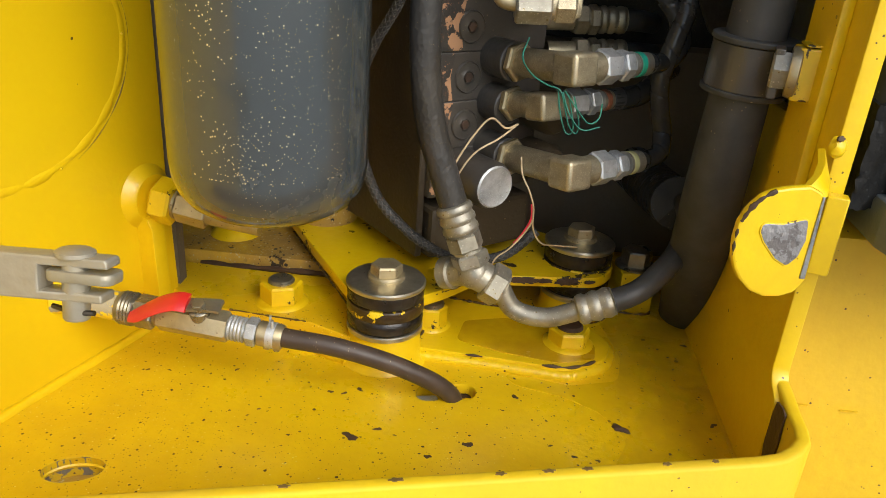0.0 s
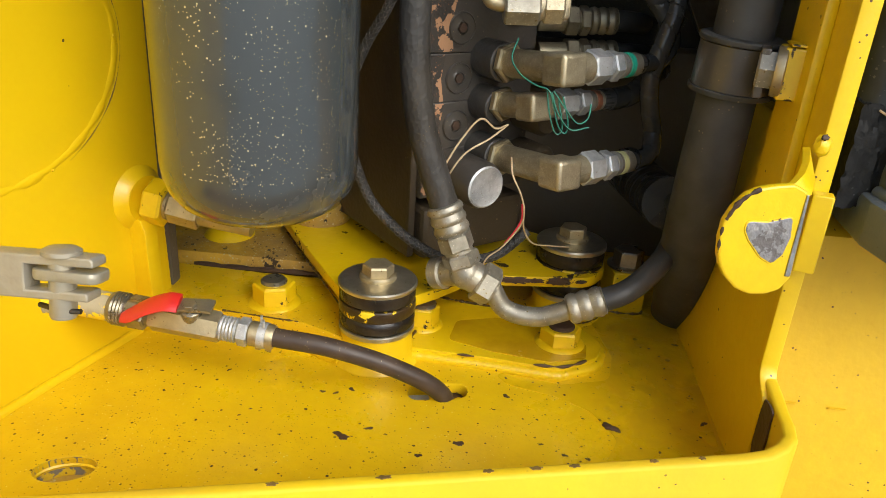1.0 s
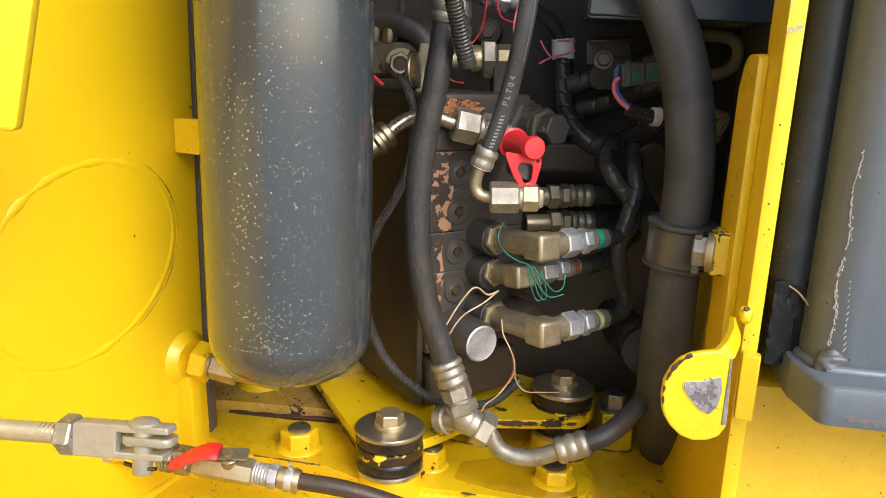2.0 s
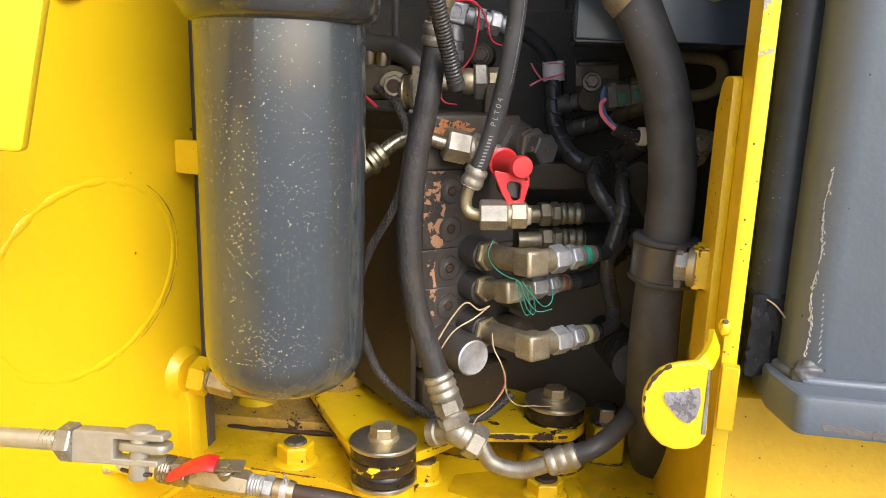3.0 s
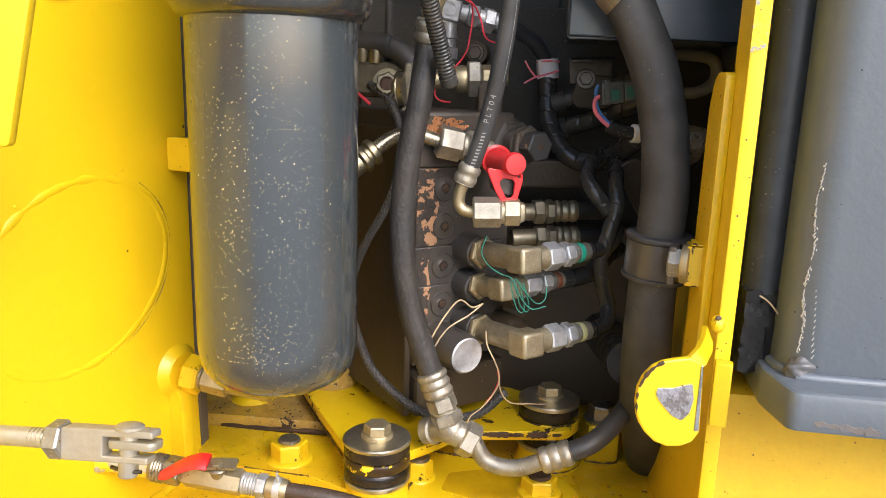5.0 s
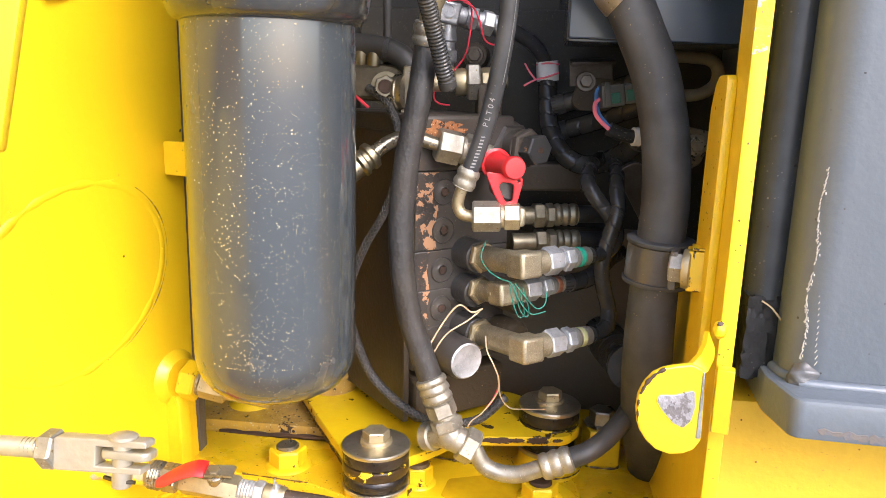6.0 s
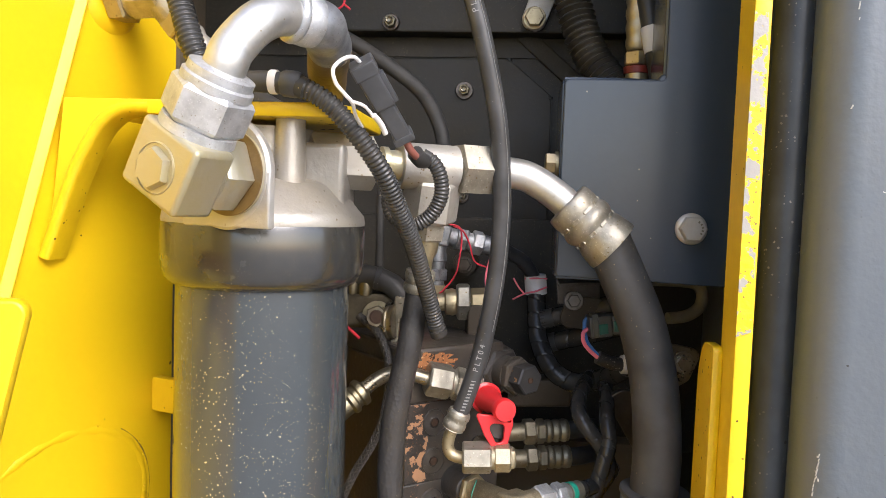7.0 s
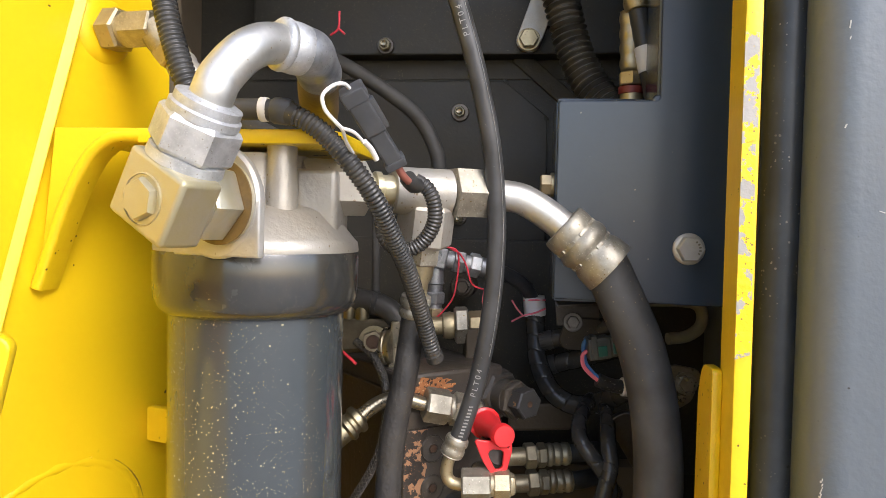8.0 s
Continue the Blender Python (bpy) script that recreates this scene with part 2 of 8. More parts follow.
steel_oiled = metal("oiled_steel_washer", (0.54, 0.50, 0.39), 0.30, grain=((700.0, 0.26, 0.06, (0.10, 0.07, 0.03)),), dark=(0.32, 0.28, 0.19), tint=0.35, bump=0.05, metallic=0.9)
steel_dark = metal("dark_steel", (0.16, 0.14, 0.12), 0.42, tint=0.4, bump=0.3)
tube_silver = metal("silver_steel_tube", (0.64, 0.63, 0.585), 0.42, grain=((700.0, 0.22, 0.08, (0.35, 0.30, 0.2)),), tint=0.25, bump=0.1, metallic=0.85)
valve_black = paint("valve_black_paint", (0.046, 0.043, 0.040), 0.34, (0.066, 0.056, 0.046), 0.3,
                    specks=((600.0, 0.24, 0.10, (0.20, 0.155, 0.09), 20.0),), dust=(0.5, (0.095, 0.072, 0.046), 20.0), peel=0.25, coat=0.2)
valve_flaked = paint("flaked_valve_paint", (0.034, 0.031, 0.029), 0.42, (0.05, 0.042, 0.035), 0.3,
                     chips=(74.0, 0.53, (0.42, 0.23, 0.12)), specks=((900.0, 0.34, 0.22, (0.16, 0.08, 0.04)),), dust=(0.3, (0.09, 0.065, 0.04), 20.0), peel=0.6)
valve_brown = paint("soiled_dark_casting", (0.036, 0.027, 0.017), 0.5, (0.06, 0.044, 0.025), 0.4, specks=((520.0, 0.24, 0.12, (0.22, 0.16, 0.08), 12.0),), dust=(0.6, (0.062, 0.043, 0.022), 12.0), peel=0.4)
panel_dark = paint("dark_grey_panel_paint", (0.0155, 0.0150, 0.0115), 0.52, (0.024, 0.022, 0.015), 0.35, specks=((620.0, 0.24, 0.22, (0.13, 0.11, 0.07), 9.0), (360.0, 0.16, 0.14, (0.16, 0.13, 0.085), 7.0), (900.0, 0.30, 0.20, (0.09, 0.078, 0.05))), dust=(0.5, (0.050, 0.042, 0.026), 14.0), peel=0.2)
panel_dusty = paint("dust_on_black_panel", (0.034, 0.030, 0.020), 0.6, (0.020, 0.018, 0.013), 0.5, specks=((700.0, 0.3, 0.3, (0.10, 0.085, 0.055), 12.0),), dust=(0.6, (0.06, 0.05, 0.03), 30.0), peel=0.4)
panel_edge = paint("rubbed_panel_edge", (0.055, 0.058, 0.052), 0.45, (0.03, 0.03, 0.026), 0.6, peel=0.3)
panel_blue = paint("blue_grey_panel_paint", (0.044, 0.060, 0.079), 0.24, (0.040, 0.053, 0.068), 0.3, specks=((260.0, 0.14, 0.04, (0.2, 0.19, 0.16)),), peel=0.05, coat=0.25)
tank_grey = paint("grey_tank_paint", (0.120, 0.142, 0.163), 0.40, (0.092, 0.108, 0.123), 0.35, specks=((140.0, 0.12, 0.08, (0.04, 0.04, 0.04)), (34.0, 0.38, 0.30, (0.110, 0.130, 0.149)), (500.0, 0.2, 0.05, (0.05, 0.05, 0.045), 6.0)), dust=(0.30, (0.170, 0.188, 0.200), 9.0), peel=0.2, coat=0.2)
tank_scuff = paint("brown_scuffed_paint", (0.20, 0.155, 0.11), 0.5, (0.11, 0.10, 0.095), 0.6, chips=(150.0, 0.55, (0.12, 0.12, 0.125)), peel=0.4)
tank_soiled = paint("soiled_tank_weld", (0.085, 0.088, 0.090), 0.45, (0.055, 0.052, 0.048), 0.5, dust=(0.7, (0.13, 0.10, 0.065), 40.0), peel=0.5, coat=0.3)
rubber_hose = rubber("black_hose_rubber", (0.034, 0.033, 0.031), 0.42, specks=((800.0, 0.22, 0.06, (0.30, 0.235, 0.115), 16.0),), dust=(0.35, (0.035, 0.027, 0.017), 14.0))
rubber_big = rubber("matt_hose_rubber", (0.036, 0.036, 0.035), 0.60, specks=((600.0, 0.24, 0.08, (0.22, 0.175, 0.10), 10.0),), dust=(0.45, (0.05, 0.042, 0.03), 9.0))
rubber_brown = rubber("brown_tinted_hose", (0.042, 0.028, 0.019), 0.42, specks=((900.0, 0.24, 0.14, (0.42, 0.33, 0.18), 18.0),), dust=(0.5, (0.09, 0.045, 0.02), 12.0))
rubber_gloss = rubber("glossy_black_hose", (0.037, 0.037, 0.037), 0.30, specks=((800.0, 0.2, 0.04, (0.25, 0.25, 0.23)),), bump=0.06)
rubber_pad = rubber("oily_mount_rubber", (0.013, 0.010, 0.008), 0.22, dust=(0.5, (0.055, 0.035, 0.014), 40.0), bump=0.6)
foam = rubber("black_foam", (0.004, 0.004, 0.004), 0.5, specks=((700.0, 0.26, 0.10, (0.06, 0.06, 0.06), 14.0),), bump=0.9)
wrap_black = rubber("black_spiral_wrap", (0.030, 0.030, 0.029), 0.22, specks=((700.0, 0.24, 0.08, (0.2, 0.16, 0.10), 14.0),), dust=(0.4, (0.075, 0.062, 0.044), 20.0))
ridge_dusty = rubber("dusty_ribbed_plastic", (0.040, 0.037, 0.031), 0.34, specks=((600.0, 0.26, 0.2, (0.25, 0.2, 0.11), 14.0),), dust=(0.7, (0.10, 0.078, 0.045), 26.0))
seal_rubber = rubber("dusty_seal_rubber", (0.019, 0.0225, 0.0255), 0.36, specks=((600.0, 0.3, 0.16, (0.20, 0.18, 0.15), 8.0), (180.0, 0.16, 0.06, (0.006, 0.006, 0.006))), dust=(0.3, (0.03, 0.03, 0.029), 12.0))
braid_black = rubber("black_braided_sleeve", (0.022, 0.021, 0.020), 0.45, specks=((900.0, 0.34, 0.3, (0.2, 0.18, 0.15)),), bump=0.3)
braid_grey = rubber("grey_braid_thread", (0.048, 0.044, 0.038), 0.4, bump=0.1)
plastic_black = rubber("black_plastic", (0.044, 0.045, 0.047), 0.36, bump=0.05)
plastic_dusty = paint("dusty_grey_plastic", (0.040, 0.043, 0.040), 0.40, (0.07, 0.07, 0.06), 0.5, dust=(0.5, (0.12, 0.105, 0.08), 40.0), peel=0.2)
plastic_red = paint("red_plastic", (0.70, 0.025, 0.03), 0.38, (0.55, 0.02, 0.02), 0.15, peel=0.1, coat=0.2)
vinyl_red = paint("red_vinyl_grip", (0.62, 0.018, 0.016), 0.32, (0.42, 0.015, 0.012), 0.3, chips=(70.0, 0.68, (0.75, 0.5, 0.45)), peel=0.2, coat=0.3)
wire_white = rubber("cream_wire", (0.36, 0.27, 0.16), 0.5)
wire_green = rubber("green_wire", (0.014, 0.12, 0.085), 0.45)
wire_red = rubber("red_wire", (0.55, 0.03, 0.05), 0.45)
wire_pink = rubber("pink_wire", (0.70, 0.16, 0.20), 0.45)
wire_blue = rubber("blue_wire", (0.05, 0.14, 0.32), 0.45)
tape_white = paint("white_tape", (0.74, 0.73, 0.71), 0.5, (0.6, 0.56, 0.5), 0.3, peel=0.2)
plastic_green = paint("green_plastic", (0.012, 0.12, 0.085), 0.4, dust=(0.5, (0.07, 0.09, 0.07), 60.0), peel=0.1)
# Dark of the unlit bay as a colour, raised for haze and bounce.
dark_void = paint("unlit_bay_dark", (0.110, 0.088, 0.058), 0.6, (0.130, 0.104, 0.068), 0.4, specks=((420.0, 0.26, 0.12, (0.2, 0.16, 0.1), 9.0),), dust=(0.6, (0.105, 0.080, 0.047), 9.0), peel=0.3)
concrete = paint("yard_concrete", (0.30, 0.29, 0.27), 0.85, (0.22, 0.21, 0.19), 0.4, peel=0.3)
machine_dark = paint("chassis_paint", (0.05, 0.05, 0.05), 0.6, (0.09, 0.08, 0.06), 0.4, peel=0.3)
drip_white = paint("white_paint_drip", (0.55, 0.54, 0.49), 0.5, (0.4, 0.4, 0.38), 0.4, peel=0.2)
print_white = paint("white_print", (0.36, 0.36, 0.345), 0.5, (0.2, 0.2, 0.19), 0.6, peel=0.0)


# ---- building helpers ----
def aim(p, d, side=(0, 0, 1)):
    """A pose at p whose z axis points along d."""
    z = Vector(d).normalized()
    s = Vector(side)
    if abs(z.dot(s.normalized())) > 0.98:
        s = Vector((1, 0, 0))
    x = s.cross(z).normalized()
    m = Matrix((x, z.cross(x), z)).transposed().to_4x4()
    m.translation = Vector(p)
    return m


def bm_new():
    return bmesh.new()


def ring_faces(bm, rings, closed_ends=True, loop=True):
    for a, b in zip(rings, rings[1:]):
        k = max(len(a), len(b))
        for i in range(k if loop else k - 1):
            j = (i + 1) % k
            if len(a) == 1:
                quad = (a[0], b[j], b[i])
            elif len(b) == 1:
                quad = (a[i], a[j], b[0])
            else:
                quad = (a[i], a[j], b[j], b[i])
            bm.faces.new(quad)
    if closed_ends:
        if len(rings[0]) > 2:
            bm.faces.new(rings[0][::-1])
        if len(rings[-1]) > 2:
            bm.faces.new(rings[-1])


def lathe(bm, m, profile, seg=32, turn=0.0):
    """Turns a profile of (radius, height) about the z axis of m."""
    rings = []
    for r, h in profile:
        if r <= 1e-6:
            rings.append([bm.verts.new(m @ Vector((0, 0, h)))])
        else:
            rings.append([bm.verts.new(m @ Vector((r * math.cos(turn + 2 * math.pi * i / seg), r * math.sin(turn + 2 * math.pi * i / seg), h))) for i in range(seg)])
    ring_faces(bm, rings)
    return bm


def hexa(bm, m, flats, height, z0=0.0, chamfer=0.10, both=False, turn=0.0):
    """A hexagon bar or bolt head with turned-down corners."""
    r, c = flats / math.sqrt(3), flats * chamfer
    low = [(r * 0.90, z0), (r, z0 + c * 0.6)] if both else [(r, z0)]
    lathe(bm, m, [*low, (r, z0 + height - c * 0.6), (r * 0.90, z0 + height)], 6, turn)
    return bm


def smooth_path(pts, step):
    """Points along a Catmull-Rom curve through pts, about step apart."""
    p = [Vector(q) for q in pts]
    p = [p[0] * 2 - p[1], *p, p[-1] * 2 - p[-2]]
    out = []
    for a, b, c, d in zip(p, p[1:], p[2:], p[3:]):
        k = max(2, round((c - b).length / step))
        for i in range(k):
            t = i / k
            out.append(0.5 * (2 * b + (c - a) * t + (2 * a - 5 * b + 4 * c - d) * t * t + (3 * b - a - 3 * c + d) * t ** 3))
    return [*out, p[-2]]


def tube(bm, pts, radius, seg=14, step=None, shape=None, smooth=True, skin=None):
    """A round tube along pts; shape(distance) scales the radius, skin(distance, turn) does so round about."""
    path = smooth_path(pts, step or radius * 0.8) if smooth else [Vector(q) for q in pts]
    side, gone, rings = None, 0.0, []
    for i, q in enumerate(path):
        d = (path[min(i + 1, len(path) - 1)] - path[max(i - 1, 0)]).normalized()
        if side is None:
            side = d.orthogonal().normalized()
        side = (side - d * side.dot(d)).normalized()
        up = d.cross(side)
        gone += (q - path[i - 1]).length if i else 0.0
        r = radius * (shape(gone) if shape else 1.0)
        w = [1.0] * seg if not skin else [skin(gone, k / seg) for k in range(seg)]
        rings.append([bm.verts.new(q + r * w[k] * (math.cos(2 * math.pi * k / seg) * side + math.sin(2 * math.pi * k / seg) * up)) for k in range(seg)])
    ring_faces(bm, rings)
    return bm


def braided(s, w):
    """The crossing strands of a braided sleeve."""
    return 1.0 + 0.10 * math.cos(2 * math.pi * (5 * w + s / 0.0052)) * math.cos(2 * math.pi * (5 * w - s / 0.0052))


def ridged(pitch, depth):
    return lambda s: 1.0 + depth * (0.5 + 0.5 * math.cos(2 * math.pi * s / pitch)) - depth


def spiral_wrap(bm, pts, radius, seg=12, pitch=0.012):
    """A hose bound with a spiral wrap: a narrow groove between the turns."""
    return tube(bm, pts, radius, seg, pitch / 15, skin=lambda s, w: 1.08 - 0.08 * (((s / pitch + w) % 1.0) < 0.11))


def block(bm, m, size, bevel=0.001, steps=2):
    """A box with rounded edges, centred on m."""
    tmp = bmesh.new()
    bmesh.ops.create_cube(tmp, size=1.0)
    bmesh.ops.scale(tmp, vec=size, verts=tmp.verts)
    if bevel:
        bmesh.ops.bevel(tmp, geom=tmp.edges[:], offset=bevel, segments=steps, affect="EDGES", profile=0.5)
    tmp.normal_update()
    for f in tmp.faces:
        f.material_index = int(max(abs(c) for c in f.normal) > 0.999)
    return merge(bm, tmp, m)


def merge(bm, tmp, m):
    tmp.transform(m)
    me = bpy.data.meshes.new("tmp")
    tmp.to_mesh(me)
    tmp.free()
    bm.from_mesh(me)
    bpy.data.meshes.remove(me)
    return bm


def fillet(pts, radius, steps=6):
    """A closed outline with its corners rounded; radius: one number or one for each corner."""
    out, k = [], len(pts)
    for i, q in enumerate(pts):
        r = radius[i] if isinstance(radius, (list, tuple)) else radius
        b, a, c = Vector(q), Vector(pts[i - 1]), Vector(pts[(i + 1) % k])
        if r <= 0:
            out.append(b)
            continue
        u, v = (a - b).normalized(), (c - b).normalized()
        half = math.acos(max(-1, min(1, u.dot(v)))) / 2
        cut = min(r / math.tan(half), 0.48 * min((a - b).length, (c - b).length))
        r = cut * math.tan(half)
        mid = b + (u + v).normalized() * (r / math.sin(half))
        s, e = b + u * cut - mid, b + v * cut - mid
        turn = math.atan2(s.x * e.y - s.y * e.x, s.dot(e))
        for j in range(steps + 1):
            w = turn * j / steps
            out.append(mid + Vector((s.x * math.cos(w) - s.y * math.sin(w), s.x * math.sin(w) + s.y * math.cos(w))))
    return [(p.x, p.y) for p in out]


def round_hole(x, y, rx, ry=None, k=28, turn=0.0):
    ry = ry or rx
    c, s = math.cos(turn), math.sin(turn)
    pts = [(rx * math.cos(2 * math.pi * i / k), ry * math.sin(2 * math.pi * i / k)) for i in range(k)]
    return [(x + c * a - s * b, y + s * a + c * b) for a, b in pts]


def plate(bm, m, outline, thick, holes=(), bevel=0.0008):
    """A flat plate cut to an outline, with holes and eased edges, centred in thickness on the xy plane of m."""
    cu = bpy.data.curves.new("cut", "CURVE")
    cu.dimensions, cu.fill_mode, cu.extrude = "2D", "BOTH", thick / 2 - bevel
    cu.bevel_depth, cu.bevel_resolution, cu.offset = bevel, 1, -bevel
    for loop in (outline, *holes):
        s = cu.splines.new("POLY")
        s.points.add(len(loop) - 1)
        for p, (x, y) in zip(s.points, loop):
            p.co = (x, y, 0, 1)
        s.use_cyclic_u = True
    ob = bpy.data.objects.new("cut", cu)
    me = bpy.data.meshes.new_from_object(ob)
    tmp = bmesh.new()
    tmp.from_mesh(me)
    bmesh.ops.remove_doubles(tmp, verts=tmp.verts, dist=1e-6)
    bmesh.ops.recalc_face_normals(tmp, faces=tmp.faces)
    tmp.normal_update()
    for f in tmp.faces:
        f.material_index = int(abs(f.normal.z) > 0.999)
    bpy.data.objects.remove(ob)
    bpy.data.curves.remove(cu)
    bpy.data.meshes.remove(me)
    return merge(bm, tmp, m)


def basis(origin, x, y):
    """A pose with the given x axis, and y as near as can be to the given one."""
    x = Vector(x).normalized()
    z = x.cross(Vector(y)).normalized()
    m = Matrix((x, z.cross(x), z)).transposed().to_4x4()
    m.translation = Vector(origin)
    return m


def mesh_of(name, bm, mat, sharp=38):
    me = bpy.data.meshes.new(name)
    bmesh.ops.recalc_face_normals(bm, faces=bm.faces)
    soft = [f.material_index == 0 for f in bm.faces]  # flat sides of plates and boxes stay flat
    for f in bm.faces:
        f.smooth, f.material_index = True, 0
    bm.to_mesh(me)
    bm.free()
    me.materials.append(mat)
    me.set_sharp_from_angle(angle=radians(sharp))
    me.polygons.foreach_set("use_smooth", soft)
    return me


def thing(name, at, label, category, group="", kind=""):
    """The Empty at the base of a thing; its parts are built in world metres and hung under it."""
    ob = new(name)
    ob.empty_display_size = 0.01
    ob.location = at
    return tagged(ob, label, category, group, kind)


def world_of(ob):
    m = Matrix.Translation(ob.location)
    return world_of(ob.parent) @ m if ob.parent else m


def part(name, bm, mat, parent, label="", sharp=38):
    """One mesh under a thing or a part, from a bmesh in world metres."""
    bm.transform(world_of(parent).inverted())
    ob = new(name, mesh_of(name, bm, mat, sharp))
    ob.parent = parent
    return tagged(ob, label)


def single(name, bm, mat, label, category, group="", kind="", sharp=38):
    ob = new(name, mesh_of(name, bm, mat, sharp))
    return tagged(ob, label, category, group, kind)


def structure(name, bm, mat, label, category, sharp=38):
    return single(name, bm, mat, label, category, "", "structure", sharp)


# ---- structure ----
UP = Vector((0, 0, 1))


def wall_x(y):
    """The left wall's plan line."""
    return -0.245 + 0.3125 * (y - 0.387)


WALL_U = Vector((0.3125, 1.0, 0)).normalized()
WALL_N = Vector((1.0, -0.3125, 0)).normalized()


def on_wall(y, z, out=0.0):
    return Vector((wall_x(y), y, z)) + WALL_N * out


def build_ground():
    bm = bm_new()
    plate(bm, pose(0, 0, -1.1), [(-60, -60), (60, -60), (60, 60), (-60, 60)], 0.04)
    structure("ground", bm, concrete, "grey concrete yard under the machine", "ground")
    bm = bm_new()
    block(bm, pose(0.25, 0.84, -0.695), (1.9, 0.84, 0.77), 0.02)
    structure("chassis", bm, machine_dark, "dark lower chassis of the machine on the yard", "chassis")


def build_floor():
    bm = bm_new()
    outline = [(-0.40, 0.200), (0.172, 0.3475), (0.1945, 0.3600), (0.1985, 0.378), (0.1975, 0.44), (0.222, 0.62), (0.24, 0.80), (-0.118, 0.80), (wall_x(0.30), 0.30), (-0.40, 0.28)]
    slot = fillet([(-0.006, 0.4475), (0.034, 0.4565), (0.033, 0.474), (-0.005, 0.4655)], 0.0085)
    plate(bm, pose(0, 0, -0.004), outline, 0.008, [round_hole(-0.1815, 0.3500, 0.0165, 0.0100, turn=radians(17)), slot])
    floor = structure("floor", bm, yellow_floor, "yellow painted steel floor plate with dark specks and grime", "floor")
    # bright rings of worn paint round the two holes
    bm = bm_new()
    tube(bm, [(x, y, -0.0058) for x, y in round_hole(-0.1815, 0.3500, 0.0172, 0.0107, 31, radians(17))], 0.0016, 6, smooth=False)
    part("hole_edge", bm, yellow_chipped, floor, "hole edge with paint worn off")
    bm = bm_new()
    collar = [[bm.verts.new((x, y, z)) for x, y in round_hole(-0.1815, 0.3500, 0.0165 + o, 0.0100 + o, 36, radians(17))] for z, o in ((-0.0002, 0.0), (-0.0006, 0.0012), (-0.0128, 0.0012), (-0.0128, 0.0), (-0.0002, 0.0))]
    ring_faces(bm, collar, closed_ends=False)
    part("hole_collar", bm, hole_paint, floor, "chipped wall of the hole")
    bm = bm_new()
    plate(bm, pose(0, 0, -0.0150), [(-0.40, 0.20), (0.172, 0.35), (0.195, 0.372), (0.24, 0.80), (-0.118, 0.80)], 0.004)
    part("under_pan", bm, yellow_dusty, floor, "dirty yellow pan below the floor holes")
    bm = bm_new()
    plate(bm, pose(0.0145, 0.4605, -0.0095, 0, 0, 12), fillet([(-0.026, -0.014), (0.026, -0.014), (0.026, 0.014), (-0.026, 0.014)], 0.004), 0.0024)
    part("slot_backing", bm, yellow_chipped, floor, "oily yellow steel under the slot")
    bm = bm_new()
    plate(bm, pose(-0.001, 0.458, -0.0065, 10, -6, 16), fillet([(-0.011, -0.003), (0.009, -0.004), (0.011, 0.002), (-0.008, 0.005)], 0.003), 0.0015)
    part("loose_strip", bm, zinc_blue, floor, "grey metal strip in the slot")
    # film of old oil at the side, darkened to stand in for shade too
    bm = bm_new()
    rag = random.Random(31)
    rim = [(0.195, 0.380), (0.150, 0.384), (0.118, 0.398), (0.132, 0.428), (0.118, 0.455), (0.092, 0.472), (0.060, 0.478), (0.050, 0.490), (0.10, 0.487), (0.130, 0.497), (0.140, 0.53), (0.12, 0.62), (0.15, 0.70), (0.225, 0.70), (0.208, 0.56), (0.196, 0.47)]
    rim = fillet([(x + rag.uniform(-0.003, 0.003), y + rag.uniform(-0.003, 0.003)) if i < 11 else (x - 0.002, y) for i, (x, y) in enumerate(rim)], 0.012, 4)
    plate(bm, pose(0, 0, 0.0001), rim, 0.0004, bevel=0.0001)
    part("oil_and_shade", bm, oil_shade_film, floor, "film of old oil, darkened for the shade on that side")
    # crumbs and flakes lying on the plate
    rng = random.Random(4)
    spots = [(0.127, 0.441, 0.0040), (-0.039, 0.404, 0.0036), (0.060, 0.464, 0.0020), (0.009, 0.394, 0.0018), (0.189, 0.456, 0.0024), (0.190, 0.556, 0.0022), (-0.061, 0.447, 0.0015), (-0.052, 0.447, 0.0014), (-0.043, 0.453, 0.0018),
             (-0.024, 0.414, 0.0018), (-0.129, 0.460, 0.0012), (-0.172, 0.451, 0.0009), (-0.186, 0.449, 0.0010), (-0.209, 0.446, 0.0009), (0.150, 0.507, 0.0013), (0.172, 0.495, 0.0011), (0.082, 0.417, 0.0011), (0.032, 0.409, 0.0026),
             (0.078, 0.491, 0.0013), (0.137, 0.429, 0.0009), (0.110, 0.448, 0.0009), (0.096, 0.409, 0.0014), (0.110, 0.408, 0.0012), (-0.076, 0.399, 0.0008), (-0.013, 0.410, 0.0009)]
    for x, y, r in spots:
        bm = bm_new()
        flat = 0.5 if x > 0.12 and r > 0.003 else 0.16
        tmp = bmesh.new()
        bmesh.ops.create_icosphere(tmp, subdivisions=3, radius=r)
        w = [rng.uniform(0, 6.3) for _ in range(4)]
        for v in tmp.verts:
            a = math.atan2(v.co.y, v.co.x)
            k = 1.0 + 0.28 * math.sin(2 * a + w[0]) + 0.20 * math.sin(3 * a + w[1]) + 0.14 * math.sin(7 * a + w[2])
            v.co.x, v.co.y, v.co.z = v.co.x * k * 1.25, v.co.y * k * 0.8, max(v.co.z * flat, -r * 0.05)
        merge(bm, tmp, pose(x, y, r * 0.05, 0, 0, rng.uniform(-40, 60)))
        part("dirt_flake", bm, chip_and_bore_dark, floor)
    # fine grit strewn over the plate
    bm = bm_new()
    rng = random.Random(52)
    placed = 0
    while placed < 300:
        x, y = rng.uniform(-0.21, 0.19), rng.uniform(0.32, 0.57)
